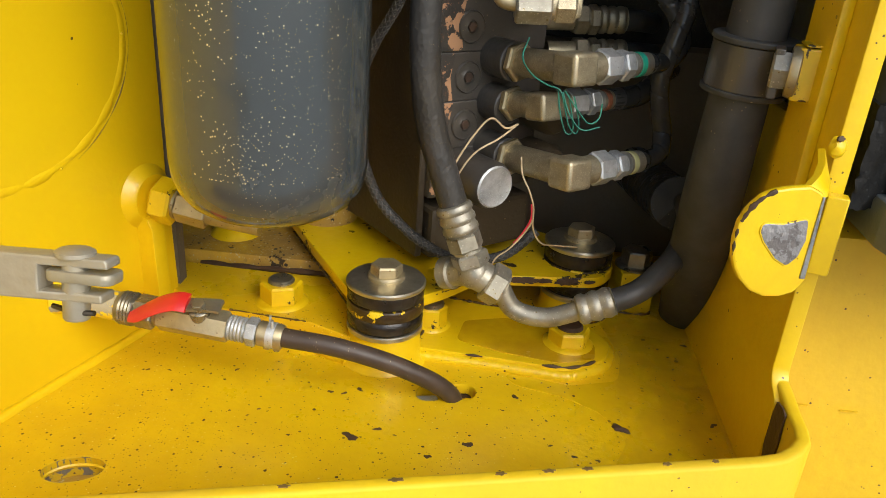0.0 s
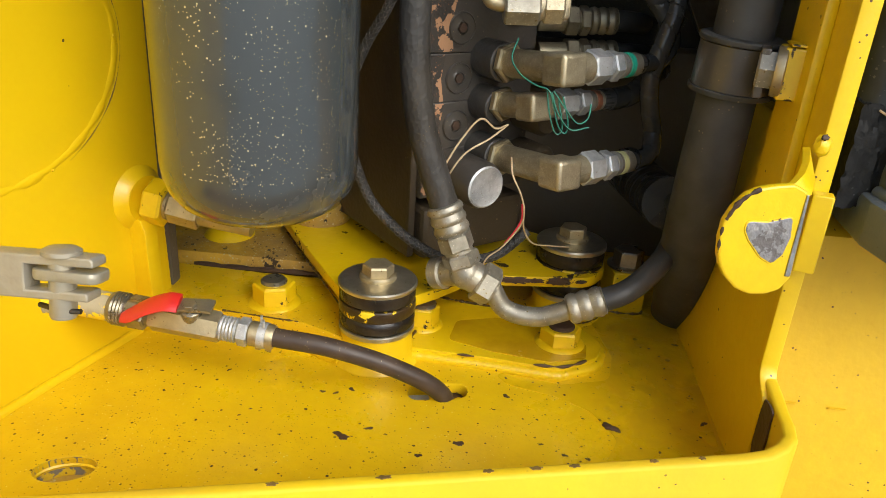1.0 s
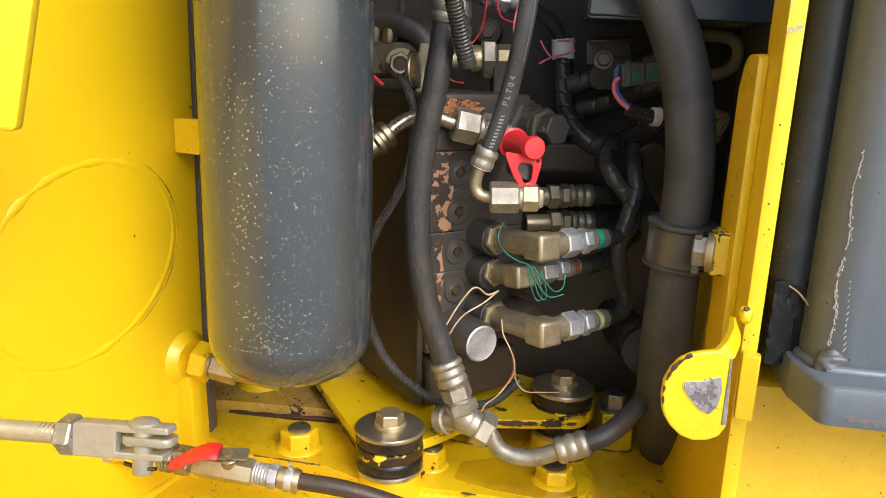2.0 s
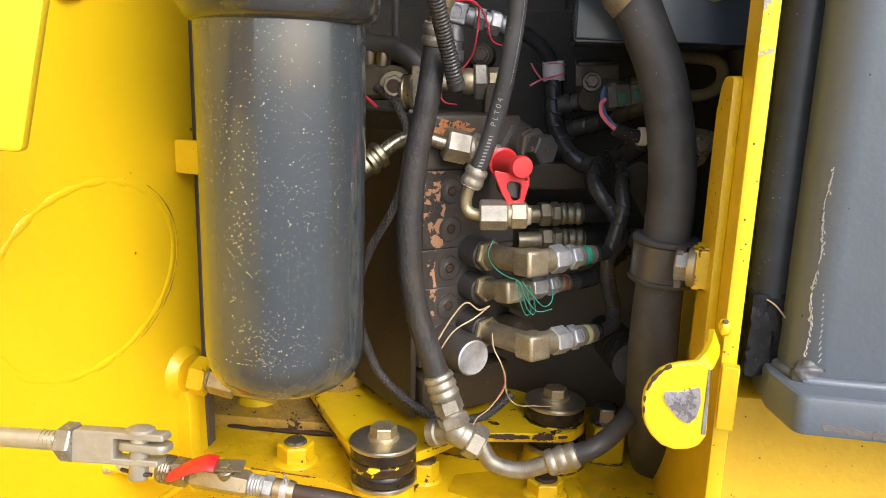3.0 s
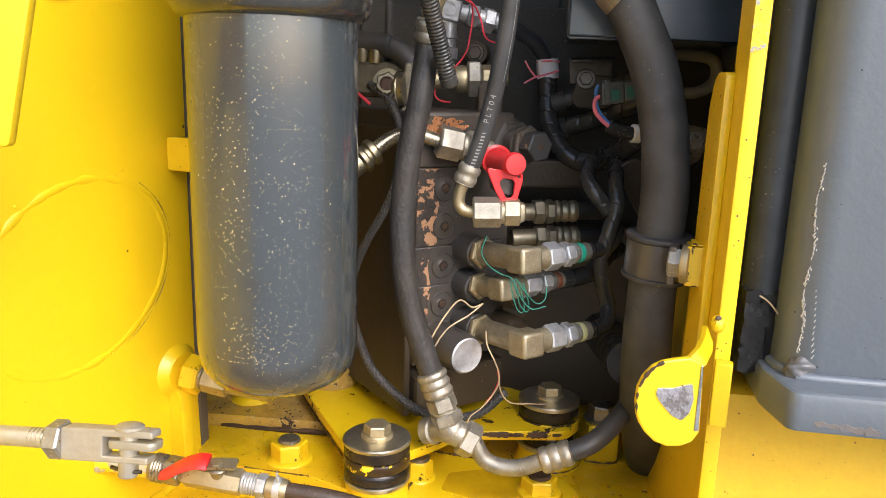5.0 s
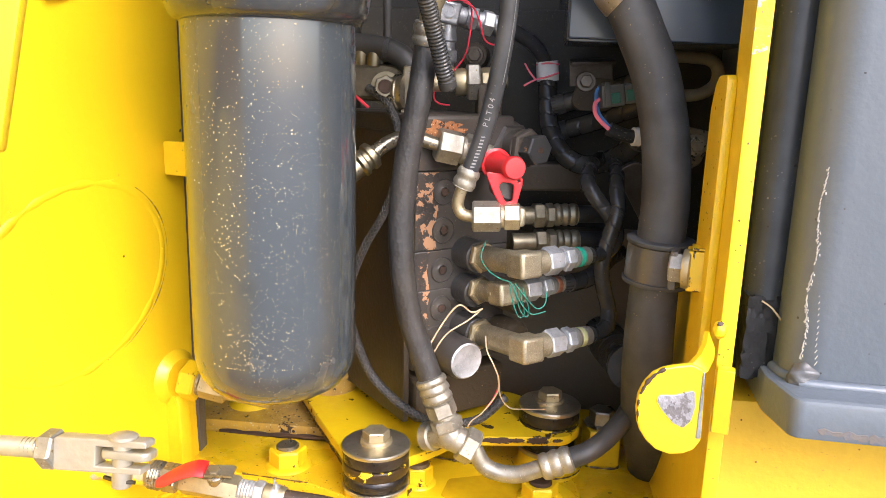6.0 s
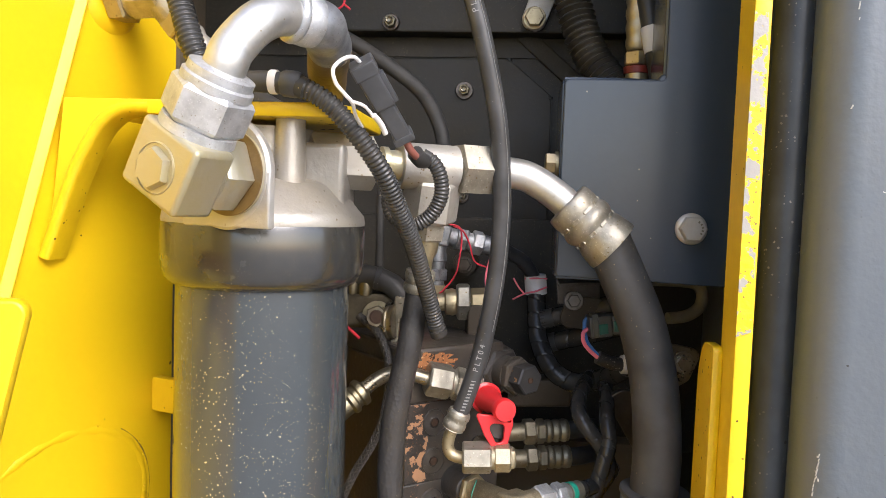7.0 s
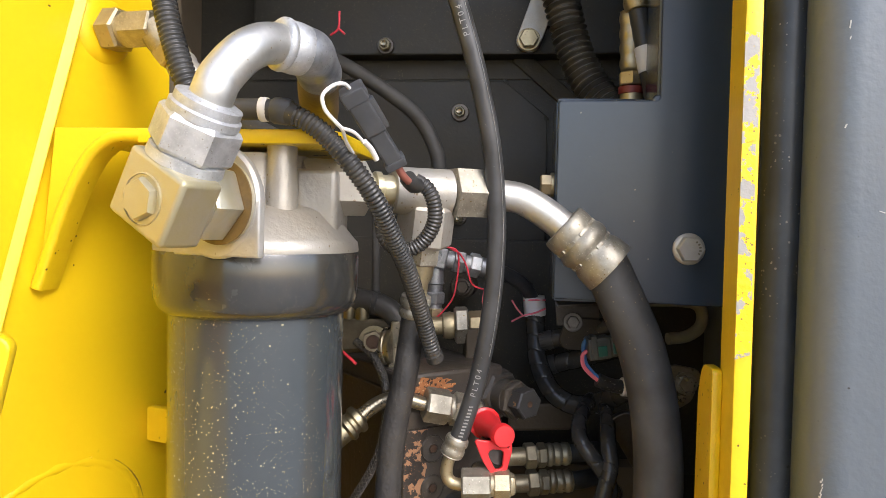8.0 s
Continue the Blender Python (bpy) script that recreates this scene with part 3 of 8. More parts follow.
        if y < 0.335 + 0.2585 * x or x < wall_x(y) + 0.02 or (-0.23 < x < 0.138 and y > 0.488) or ((x + 0.1815) ** 2 + (y - 0.35) ** 2 < 0.0005):
            continue
        placed += 1
        w = 0.00035 + 0.0009 * rng.random() ** 3
        lean, flat = rng.uniform(0, 3.1), rng.uniform(0.45, 1.0)
        ring = []
        for k in range(7):
            a = 2 * math.pi * k / 7
            k1 = w * rng.uniform(0.7, 1.2)
            u, v = k1 * math.cos(a), k1 * flat * math.sin(a)
            ring.append(bm.verts.new((x + u * math.cos(lean) - v * math.sin(lean), y + u * math.sin(lean) + v * math.cos(lean), 0.0004)))
        tip = bm.verts.new((x, y, 0.0004 + w * 0.4))
        for k in range(7):
            bm.faces.new((ring[k], ring[(k + 1) % 7], tip))
    tagged(part("grit", bm, grime_dark, floor), "fine dark grit on the yellow floor plate", kind="stuff")
    # foreground sill, bent up out of the floor and round into the side plate
    bm = bm_new()
    path = [(0.2025, 0.415), (0.2028, 0.399), (0.2022, 0.387), (0.2012, 0.375), (0.1990, 0.3645), (0.1930, 0.3570), (0.1840, 0.3503), (0.172, 0.3462), (0.148, 0.3398), (0.077, 0.3214), (0.002, 0.302), (-0.079, 0.281), (-0.40, 0.198)]
    rings = []
    for i, (x, y) in enumerate(path):
        a, b = path[max(i - 1, 0)], path[min(i + 1, len(path) - 1)]
        d = Vector((b[0] - a[0], b[1] - a[1], 0)).normalized()
        n = Vector((-d.y, d.x, 0))
        top = 0.0625 + (0.0055, 0.002, 0, 0)[i] if i < 4 else 0.0625 - 0.0015 * min(1, (i - 3) / 4)
        prof = [(-0.0038, -0.12), (-0.0038, top - 0.0018), (-0.0031, top - 0.0006), (-0.0018, top), (0.0018, top), (0.0031, top - 0.0006), (0.0038, top - 0.0018), (0.0038, -0.12)]
        rings.append([bm.verts.new(Vector((x, y, 0)) + n * o + UP * z) for o, z in prof])
    ring_faces(bm, rings)
    sill = structure("sill", bm, yellow_sill, "bent yellow steel sill along the floor edge", "sill")
    bm = bm_new()
    plate(bm, basis((0.1974, 0.385, 0.034), (0, 1, 0), (0, 0, 1)), fillet([(0.014, 0.027), (0.007, 0.028), (0.001, 0.027), (0.001, 0.019), (0.0, 0.01), (0.0, 0.001), (0.013, -0.011), (0.015, -0.004), (0.016, 0.005), (0.02, 0.008), (0.016, 0.016)], 0.0012, 2), 0.0012, bevel=0.0003)
    plate(bm, basis((0.1915, 0.3625, 0.036), (0.62, 0.78, 0), (0, 0, 1)), fillet([(-0.007, -0.03), (0.004, -0.03), (0.0075, 0.008), (0.0045, 0.022), (0.001, 0.014), (-0.003, 0.004)], 0.003), 0.0012, bevel=0.0003)
    part("bare_patch", bm, chip_and_bore_dark, sill, "dark patch with the paint gone")
    for k, (x, w) in enumerate(((0.002, 0.004), (0.048, 0.003), (0.070, 0.0035), (0.088, 0.003), (0.126, 0.0025), (-0.045, 0.003), (0.150, 0.002))):
        bm = bm_new()
        y = 0.3015 + 0.2585 * x
        plate(bm, pose(x, y + 0.0008, 0.0610, 0, 0, 14.5), [(w * math.cos(a) * r, 0.0014 * math.sin(a) * r) for a, r in ((0.3 * i, 0.6 + 0.4 * math.sin(i * 2.4 + k) ** 2) for i in range(21))], 0.0008, bevel=0.0001)
        part("chip", bm, grime_brown, sill)


def build_side_plate():
    bm = bm_new()
    outline = [(0.4135, 0.068), (0.4135, 0.80), (0.443, 0.80), (0.443, 0.20), (0.64, 0.20), (0.64, -0.03), (0.40, -0.03), (0.40, 0.060)]
    outline = fillet(outline, [0.012, 0, 0, 0, 0, 0, 0, 0.004])
    plate(bm, basis((0.2010, 0, 0), (0, 1, 0), (0, 0, 1)), outline, 0.0098, bevel=0.0010)
    side = structure("wall_side", bm, yellow_part, "upright yellow steel side plate", "wall")
    bm = bm_new()
    outline = fillet([(0.436, 0.150), (0.436, 0.352), (0.462, 0.352), (0.471, 0.33), (0.474, 0.150)], [0.004, 0.004, 0.015, 0.02, 0.01])
    plate(bm, basis((0.193, 0, 0), (0, 1, 0), (0, 0, 1)), outline, 0.006)
    part("stiffener", bm, yellow_part, side, "inner yellow stiffener plate")
    # paint scraped to bare metal along the front edge
    for z, h, mat in ((0.5155, 0.062, yellow_bared), (0.4235, 0.122, yellow_worn)):
        bm = bm_new()
        rng = random.Random(4)
        rag = [(-0.0044, -h / 2), (0.0040, -h / 2 + 0.003)] + [(0.0040 - rng.uniform(0, 0.0006), -h / 2 + h * k / 9) for k in range(1, 9)] + [(0.0030, h / 2), (-0.0044, h / 2 + 0.001)]
        plate(bm, basis((0.2002, 0.4126, z), (1, 0, 0), (0, 0, 1)), rag, 0.0012 if mat is yellow_bared else 0.0009, bevel=0)
        part("worn_edge", bm, mat, side, "edge with paint scraped to bare metal")
    bm = bm_new()
    block(bm, pose(0.2010, 0.4085, 0.156, 0, 0, -14), (0.0105, 0.0085, 0.042), 0.001)
    part("stop_tab", bm, yellow_part, side)


def build_left_wall():
    bm = bm_new()
    m = basis((wall_x(0), 0, 0), WALL_U, UP)
    k = math.hypot(1, 0.3125)
    outline = [(0.10 * k, -0.02), (0.534 * k, -0.02), (0.530 * k, 0.11), (0.531 * k, 0.80), (0.10 * k, 0.80)]
    m = m @ pose(0, 0, -0.004)
    plate(bm, m, outline, 0.008)
    wall = structure("wall_left", bm, yellow_wall, "large yellow painted steel wall of the compartment", "wall")
    # round weld bead
    rng = random.Random(9)
    pts = []
    for i in range(73):
        a = 2 * math.pi * i / 72
        y = 0.429 + 0.075 * math.cos(a) + 0.006 * math.sin(a)
        z = 0.2005 + 0.005 * math.cos(a) + 0.067 * math.sin(a)
        pts.append(on_wall(y, z, -0.0049 + rng.uniform(-0.0002, 0.0002)))
    bm = bm_new()
    tube(bm, pts, 0.0056, 14, shape=lambda s: 1.0 + 0.05 * math.sin(s * 700) + 0.05 * math.sin(s * 310), smooth=False)
    part("weld_bead", bm, yellow_wall, wall, "wavy round weld bead")
    bm = bm_new()
    crack = []
    for i in range(37):
        a = math.radians(-62 + 115 * i / 36)
        crack.append(on_wall(0.429 + 0.0795 * math.cos(a) + 0.006 * math.sin(a), 0.2005 + 0.005 * math.cos(a) + 0.0715 * math.sin(a), -0.0001))
    tube(bm, crack, 0.0006, 6, 0.0015, lambda s: 0.25 + 0.75 * abs(math.sin(s * 90) * math.sin(s * 37)))
    part("crack", bm, grime_brown, wall, "dark crack beside the weld")
    for y, z in ((0.498, 0.246), (0.502, 0.235), (0.5035, 0.21), (0.462, 0.268), (0.448, 0.137), (0.385, 0.256)):
        bm = bm_new()
        tmp = bmesh.new()
        bmesh.ops.create_icosphere(tmp, subdivisions=2, radius=0.0009)
        merge(bm, tmp, Matrix.Translation(on_wall(y, z, 0.0004)))
        part("weld_spatter", bm, yellow_wall, wall)
    # seam weld where the wall meets the floor
    bm = bm_new()
    tube(bm, [on_wall(y, 0.0005, 0.0015) for y in (0.20, 0.27, 0.34, 0.41, 0.46, 0.497)], 0.0036, 10, 0.003, lambda s: 1.0 + 0.03 * math.sin(s * 420) + 0.03 * math.sin(s * 170))
    part("floor_weld", bm, yellow_wall, wall, "long seam weld along the floor")
    # tab that steadies the filter
    bm = bm_new()
    plate(bm, basis(on_wall(0.512, 0.2805, 0.016), WALL_N, UP), fillet([(-0.014, -0.013), (0.022, -0.013), (0.022, 0.013), (-0.014, 0.013)], 0.002), 0.008)
    part("tab", bm, yellow_part, wall)
    # corner gusset at the floor
    bm = bm_new()
    plate(bm, basis(on_wall(0.505, 0.0, 0.0), WALL_N, UP), [(0.0, -0.002), (0.0150, -0.002), (0.0135, 0.080), (0.010, 0.088), (0.0, 0.090)], 0.012)
    part("gusset", bm, yellow_part, wall, "welded corner gusset")
    # round boss of the hose fitting
    bm = bm_new()
    lathe(bm, aim(on_wall(0.510, 0.100, -0.001), WALL_N), [(0.0235, 0), (0.0215, 0.003), (0.0175, 0.006), (0.0165, 0.0085), (0.0, 0.0085)], 36)
    part("boss", bm, yellow_wall, wall, "round welded boss")
    # raised front frame of the upper opening, slanting back with height
    a, b = on_wall(0.3860, 0.325, 0.003), on_wall(0.5000, 0.745, 0.003)
    d = (b - a).normalized()
    out = Vector((-0.72, -0.69, 0))
    bm = bm_new()
    plate(bm, basis(a, d, out), [(-0.02, 0), (0.52, 0), (0.52, 0.30), (-0.02, 0.30)], 0.0014)
    part("frame_flange", bm, yellow_wall, wall, "bright yellow frame flange")
    # bracket web behind the flange, which carries the filter head
    bm = bm_new()
    plate(bm, basis((0, 0.428, 0), (1, 0, 0), UP), [(-0.236, 0.384), (-0.231, 0.390), (-0.212, 0.446), (-0.200, 0.471), (-0.190, 0.484), (-0.176, 0.4910), (-0.150, 0.4915), (-0.150, 0.4930), (-0.224, 0.4930)], 0.006)
    part("bracket_web", bm, yellow_wall, wall, "welded yellow bracket web")


def build_hinge_block():
    """The bright yellow hinge plate that stands out of the left wall."""
    bm = bm_new()
    m = basis((-0.141, 0.262, 0.347), (-0.97, -0.25, 0), UP)
    plate(bm, m, fillet([(0.009, -0.040), (0.22, -0.030), (0.22, 0.044), (-0.009, 0.040)], [0.003, 0, 0, 0.006]), 0.008, bevel=0.0015)
    hinge = structure("door_hinge", bm, yellow_wall, "yellow painted hinge plate beside the opening", "hinge")
    return hinge


def build_light_block():
    """An open door leaf towards the yard, added unseen to block the left sky."""
    bm = bm_new()
    block(bm, pose(-0.435, -0.17, 0.28, 0, 0, 6), (0.035, 0.80, 1.25), 0.004)
    structure("light_block_left", bm, yellow_deck, "open yellow door leaf added out of view to block the sky on the left", "door")


def build_shell():
    """Dark engine bay behind: rear wall, ledge, creases, far sides, added roof, shade strips."""
    bm = bm_new()
    block(bm, pose(0.05, 0.80, 0.39), (0.70, 0.03, 1.02), 0)
    back = structure("wall_back", bm, panel_dark, "dusty black sheet metal rear wall of the engine bay", "wall")
    bm = bm_new()
    block(bm, pose(0.03, 0.775, 0.655), (0.50, 0.03, 0.082), 0.002)
    part("upper_ledge", bm, panel_dark, back, "black cross member")
    bm = bm_new()
    m = basis((0, 0.782, 0), (1, 0, 0), UP)
    plate(bm, m, fillet([(-0.28, 0.20), (0.0995, 0.20), (0.0990, 0.552), (0.0520, 0.5905), (-0.28, 0.590)], 0.003), 0.008, bevel=0.0015)
    part("pressed_panel", bm, panel_dark, back, "pressed black panel with a slanted corner")
    bm = bm_new()
    block(bm, pose(0.10, 0.772, 0.30), (0.42, 0.02, 0.24), 0.002)
    part("lower_panel", bm, panel_dark, back)
    bm = bm_new()
    block(bm, pose(-0.03, 0.7838, 0.6025), (0.40, 0.0024, 0.020), 0)
    part("dust_strip", bm, panel_dusty, back, "strip of brown dust under the cross member")
    # Roof added out of view, so that sky light stays out of the bay.
    bm = bm_new()
    block(bm, pose(0.06, 0.71, 0.91), (0.80, 0.66, 0.02), 0)
    structure("ceiling", bm, dark_void, "black sheet added out of view over the bay to hold off the sky", "ceiling")
    bm = bm_new()
    block(bm, pose(-0.30, 0.70, 0.39), (0.02, 0.34, 1.04), 0)
    structure("wall_far_left", bm, dark_void, "black inner side of the engine bay", "wall")
    bm = bm_new()
    block(bm, pose(0.42, 0.64, 0.39), (0.02, 0.34, 1.04), 0)
    structure("wall_far_right", bm, dark_void, "black far side of the engine bay", "wall")
    # Dark strip closing the gap past the wall's end; its colour stands for shade.
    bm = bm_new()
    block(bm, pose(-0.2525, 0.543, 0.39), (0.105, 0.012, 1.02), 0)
    structure("shade_strip_left", bm, dark_void, "dark strip closing the gap behind the yellow wall, coloured as shade", "wall")
    # Strip behind the side plate, given the dark of an unlit gap as colour.
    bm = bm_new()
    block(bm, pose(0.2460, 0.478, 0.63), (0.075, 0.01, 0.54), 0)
    structure("shade_strip_side", bm, dark_void, "dark strip behind the side plate, coloured as shade", "wall")


def build_outer_deck():
    bm = bm_new()
    prof = [(0.440, 0.149), (0.4335, 0.146), (0.4215, 0.051), (0.4200, 0.046), (0.4150, -0.30), (0.4190, -0.30), (0.4240, 0.046), (0.4375, 0.143), (0.50, 0.143), (0.50, 0.149)]
    rings = [[bm.verts.new((x, y, z)) for y, z in prof] for x in (0.2055, 0.9)]
    ring_faces(bm, rings)
    for x, y, z in ((0.2185, 0.4175, 0.0470), (0.2470, 0.4175, 0.0462)):
        plate(bm, pose(x, y + 0.0022, z), fillet([(-0.006, -0.001), (0.005, -0.0012), (0.006, 0.001), (-0.004, 0.001)], 0.0006), 0.0006, bevel=0)
    structure("deck", bm, yellow_deck, "yellow outer skirt panel with a folded edge, below the grey tank", "panel")


def build_tank():
    tank = thing("tank", (0.42, 0.55, 0.16), "tall grey painted steel tank with rounded corners and white drips", "tank")
    bm = bm_new()
    plate(bm, pose(0, 0, 0.55), fillet([(0.2290, 0.3900), (0.60, 0.3727), (0.60, 0.72), (0.250, 0.72)], [0.021, 0.02, 0.02, 0.02], 14), 0.75, bevel=0.003)
    part("shell", bm, tank_grey, tank)
    bm = bm_new()
    plate(bm, pose(0, 0, 0.165), fillet([(0.2215, 0.403), (0.2275, 0.3665), (0.60, 0.345), (0.60, 0.70), (0.245, 0.70)], [0.006, 0.008, 0.01, 0.01, 0.01], 6), 0.024, bevel=0.003)
    part("base_flange", bm, tank_grey, tank, "rounded base flange with scuffs")
    bm = bm_new()
    tube(bm, [(0.2300, 0.416, 0.178), (0.2325, 0.400, 0.178), (0.2400, 0.392, 0.178), (0.252, 0.3880, 0.1775), (0.40, 0.381, 0.1775)], 0.0034, 10)
    part("weld", bm, tank_grey, tank)
    bm = bm_new()
    tmp = bmesh.new()
    bmesh.ops.create_icosphere(tmp, subdivisions=4, radius=0.0080)
    for v in tmp.verts:
        p = v.co * 420
        v.co *= 1.0 + 0.09 * math.sin(p.x + 1.3 * p.z) * math.cos(p.y - p.z) + 0.05 * math.sin(2.3 * p.z + p.y)
    merge(bm, tmp, pose(0.2400, 0.3930, 0.1800) @ Matrix.Diagonal((1.15, 0.75, 1.1, 1)))
    part("weld_lump", bm, tank_soiled, tank, "rough weld at the corner")
    rng = random.Random(3)
    cx, cy, cr = 0.2510, 0.4100, 0.0211  # the rounded corner of the shell

    def y_at(x):
        return cy - math.sqrt(max(cr * cr - (cx - x) ** 2, 0)) if x < cx else 0.3889 - 0.0465 * (x - cx)

    def yaw_at(x):
        return -math.degrees(math.asin(min(0.98, (cx - x) / cr))) if x < cx else -2.7

    marks = []
    z = 0.302
    while z > 0.186:
        x = 0.2374 + 0.0008 * math.sin(z * 130) + rng.uniform(-0.00025, 0.00025)
        gap = 0.45 if z > 0.277 or z < 0.195 else 0.08
        if rng.random() > gap:
            marks.append((x, z, rng.uniform(5, 32), rng.uniform(0.0003, 0.0006), rng.uniform(0.0012, 0.0026)))
            if rng.random() < (0.8 if z < 0.225 else 0.45):
                marks.append((x + rng.uniform(-0.0006, 0.0012), z - 0.0008, rng.uniform(-30, -5), rng.uniform(0.0003, 0.0007), rng.uniform(0.0010, 0.0020)))
        z -= rng.uniform(0.0012, 0.0024)
    marks += [(0.2417 + 0.0030 * k / 11 + rng.uniform(-0.0003, 0.0003), 0.230 - 0.0036 * k, rng.uniform(15, 35), 0.0004, 0.0008 + 0.00018 * k) for k in range(12)]
    marks += [(0.2425, 0.545, 6, 0.0007, 0.0040), (0.2428, 0.538, 14, 0.0005, 0.0016), (0.2422, 0.492, 25, 0.0007, 0.0022), (0.261, 0.447, -70, 0.0004, 0.0030)]
    for x, z, lean, w, h in marks:
        bm = bm_new()
        block(bm, pose(x, y_at(x), z, 0, 0, yaw_at(x)) @ pose(0, 0, 0, 0, lean), (w, 0.0006, h), 0)
        part("drip", bm, drip_white, tank)
    bm = bm_new()
    for x, z, w, h, k in ((0.2480, 0.1590, 0.008, 0.0022, 1), (0.2610, 0.1580, 0.008, 0.0030, 2), (0.2720, 0.1575, 0.005, 0.0034, 3)):
        rag = fillet([(-w, 0.2 * h), (-0.5 * w, h), (0.1 * w, 0.5 * h), (0.6 * w, h * 0.9), (w, 0.1 * h), (0.5 * w, -0.7 * h), (0.0, -0.4 * h), (-0.6 * w, -h)], h * 0.4, 3)
        plate(bm, basis((x, 0.3667 - 0.0575 * (x - 0.226), z), (1, -0.0575, -0.12), UP), rag, 0.0010, bevel=0.0002)
    part("scuff", bm, tank_scuff, tank, "brownish scuff")


def build_seal():
    seal = thing("door_seal", (0.2185, 0.431, 0.17), "thick black rubber door seal with a foam end", "seal")
    bm = bm_new()
    tube(bm, [(0.2245, 0.430, 0.2190), (0.2245, 0.430, 0.50), (0.2245, 0.430, 0.80)], 0.0125, 24, 0.05)
    part("seal_tube", bm, seal_rubber, seal)
    bm = bm_new()
    tmp = bmesh.new()
    bmesh.ops.create_cube(tmp, size=1.0)
    bmesh.ops.subdivide_edges(tmp, edges=tmp.edges[:], cuts=13, use_grid_fill=True)
    rng = random.Random(17)
    for v in tmp.verts:
        v.co = Vector((v.co.x * 0.0265, v.co.y * 0.024, v.co.z * 0.053)) * (1.0 + 0.035 * rng.uniform(-1, 1)) + Vector([rng.uniform(-1, 1) * 0.0008 for _ in range(3)])
    merge(bm, tmp, pose(0.2245, 0.4300, 0.1945, 0, 0, 3))
    part("foam_block", bm, foam, seal, "crumbling black foam block")
    bm = bm_new()
    tube(bm, [(0.2195, 0.4170, 0.2185), (0.2250, 0.4150, 0.2150), (0.2310, 0.4130, 0.2080)], 0.0006, 6)
    part("thread", bm, wire_white, seal)


build_ground()
build_floor()
build_side_plate()
build_left_wall()
build_hinge_block()
build_light_block()
build_shell()
build_outer_deck()
build_tank()
build_seal()


# ---- the filter ----
FX, FY = -0.0988, 0.4525


def build_filter():
    f = thing("hydraulic_filter", (FX, FY, 0.117), "black spin-on filter canister with golden dust and an aluminium head", "filter")
    m = pose(FX, FY, 0)
    bm = bm_new()
    prof = [(0.0, 0.1235), (0.018, 0.1235), (0.030, 0.1243), (0.040, 0.1270), (0.0478, 0.1322), (0.0530, 0.1395), (0.0556, 0.1475), (0.0564, 0.157), (0.0564, 0.377), (0.0, 0.377)]
    lathe(bm, m, prof, 96)
    can = part("canister", bm, can_black, f)
    # pale grains of dust clinging to the can in loose upright drifts
    rng = random.Random(23)
    bm = bm_new()
    for mid, spread, height, tall, count in ((-30, 9, 0.300, 0.035, 110), (-32, 8, 0.220, 0.030, 70), (-16, 12, 0.172, 0.012, 90), (-58, 6, 0.335, 0.022, 60), (0, 22, 0.250, 0.060, 100), (38, 16, 0.250, 0.060, 25)):
        for _ in range(count):
            a = math.radians(-72 + rng.gauss(mid, spread))
            z = min(0.374, max(0.158, rng.gauss(height, tall)))
            w = 0.00027 + 0.00026 * rng.random() ** 2
            q = Vector((FX + 0.0564 * math.cos(a), FY + 0.0564 * math.sin(a), z))
            out = Vector((math.cos(a), math.sin(a), 0))
            side = Vector((-math.sin(a), math.cos(a), 0))
            ring = [bm.verts.new(q + side * (w * math.cos(k * 1.0472)) + UP * (w * rng.uniform(0.8, 1.2) * math.sin(k * 1.0472))) for k in range(6)]
            tip = bm.verts.new(q + out * w * 0.7)
            for k in range(6):
                bm.faces.new((ring[k], ring[(k + 1) % 6], tip))
    tagged(part("dust_grains", bm, dust_pale, can), "pale golden grains of dust on the black can", kind="stuff")
    bm = bm_new()
    lathe(bm, m, [(0.0, 0.3765), (0.0568, 0.3765), (0.0595, 0.3775), (0.0632, 0.3808), (0.0652, 0.3855), (0.0661, 0.392), (0.0664, 0.398), (0.0664, 0.4125), (0.0655, 0.4165), (0.0, 0.4165)], 96)
    part("rim", bm, rim_black, f, "thick black rolled rim")
    bm = bm_new()
    lathe(bm, m, [(0.0655, 0.4165), (0.0658, 0.4180), (0.0650, 0.4230), (0.0630, 0.4250), (0.0490, 0.4420), (0.0440, 0.4445), (0.0380, 0.4460), (0.034, 0.452), (0.032, 0.478), (0.0, 0.480)], 64)
    head = part("head", bm, cast, f, "pale cast aluminium filter head")
    bm = bm_new()
    lathe(bm, pose(-0.074, 0.424, 0.426), [(0.0105, 0), (0.0105, 0.008), (0.0098, 0.014), (0.0092, 0.058), (0.0075, 0.060), (0, 0.060)], 28)
    part("rib", bm, cast, head)
    bm = bm_new()
    block(bm, pose(-0.0665, 0.4560, 0.4480, 0, 0, 4), (0.046, 0.044, 0.043), 0.004, 3)
    block(bm, pose(-0.112, 0.420, 0.442, 0, 0, 6), (0.050, 0.062, 0.046), 0.010, 4)
    part("web", bm, cast, head)
    return f


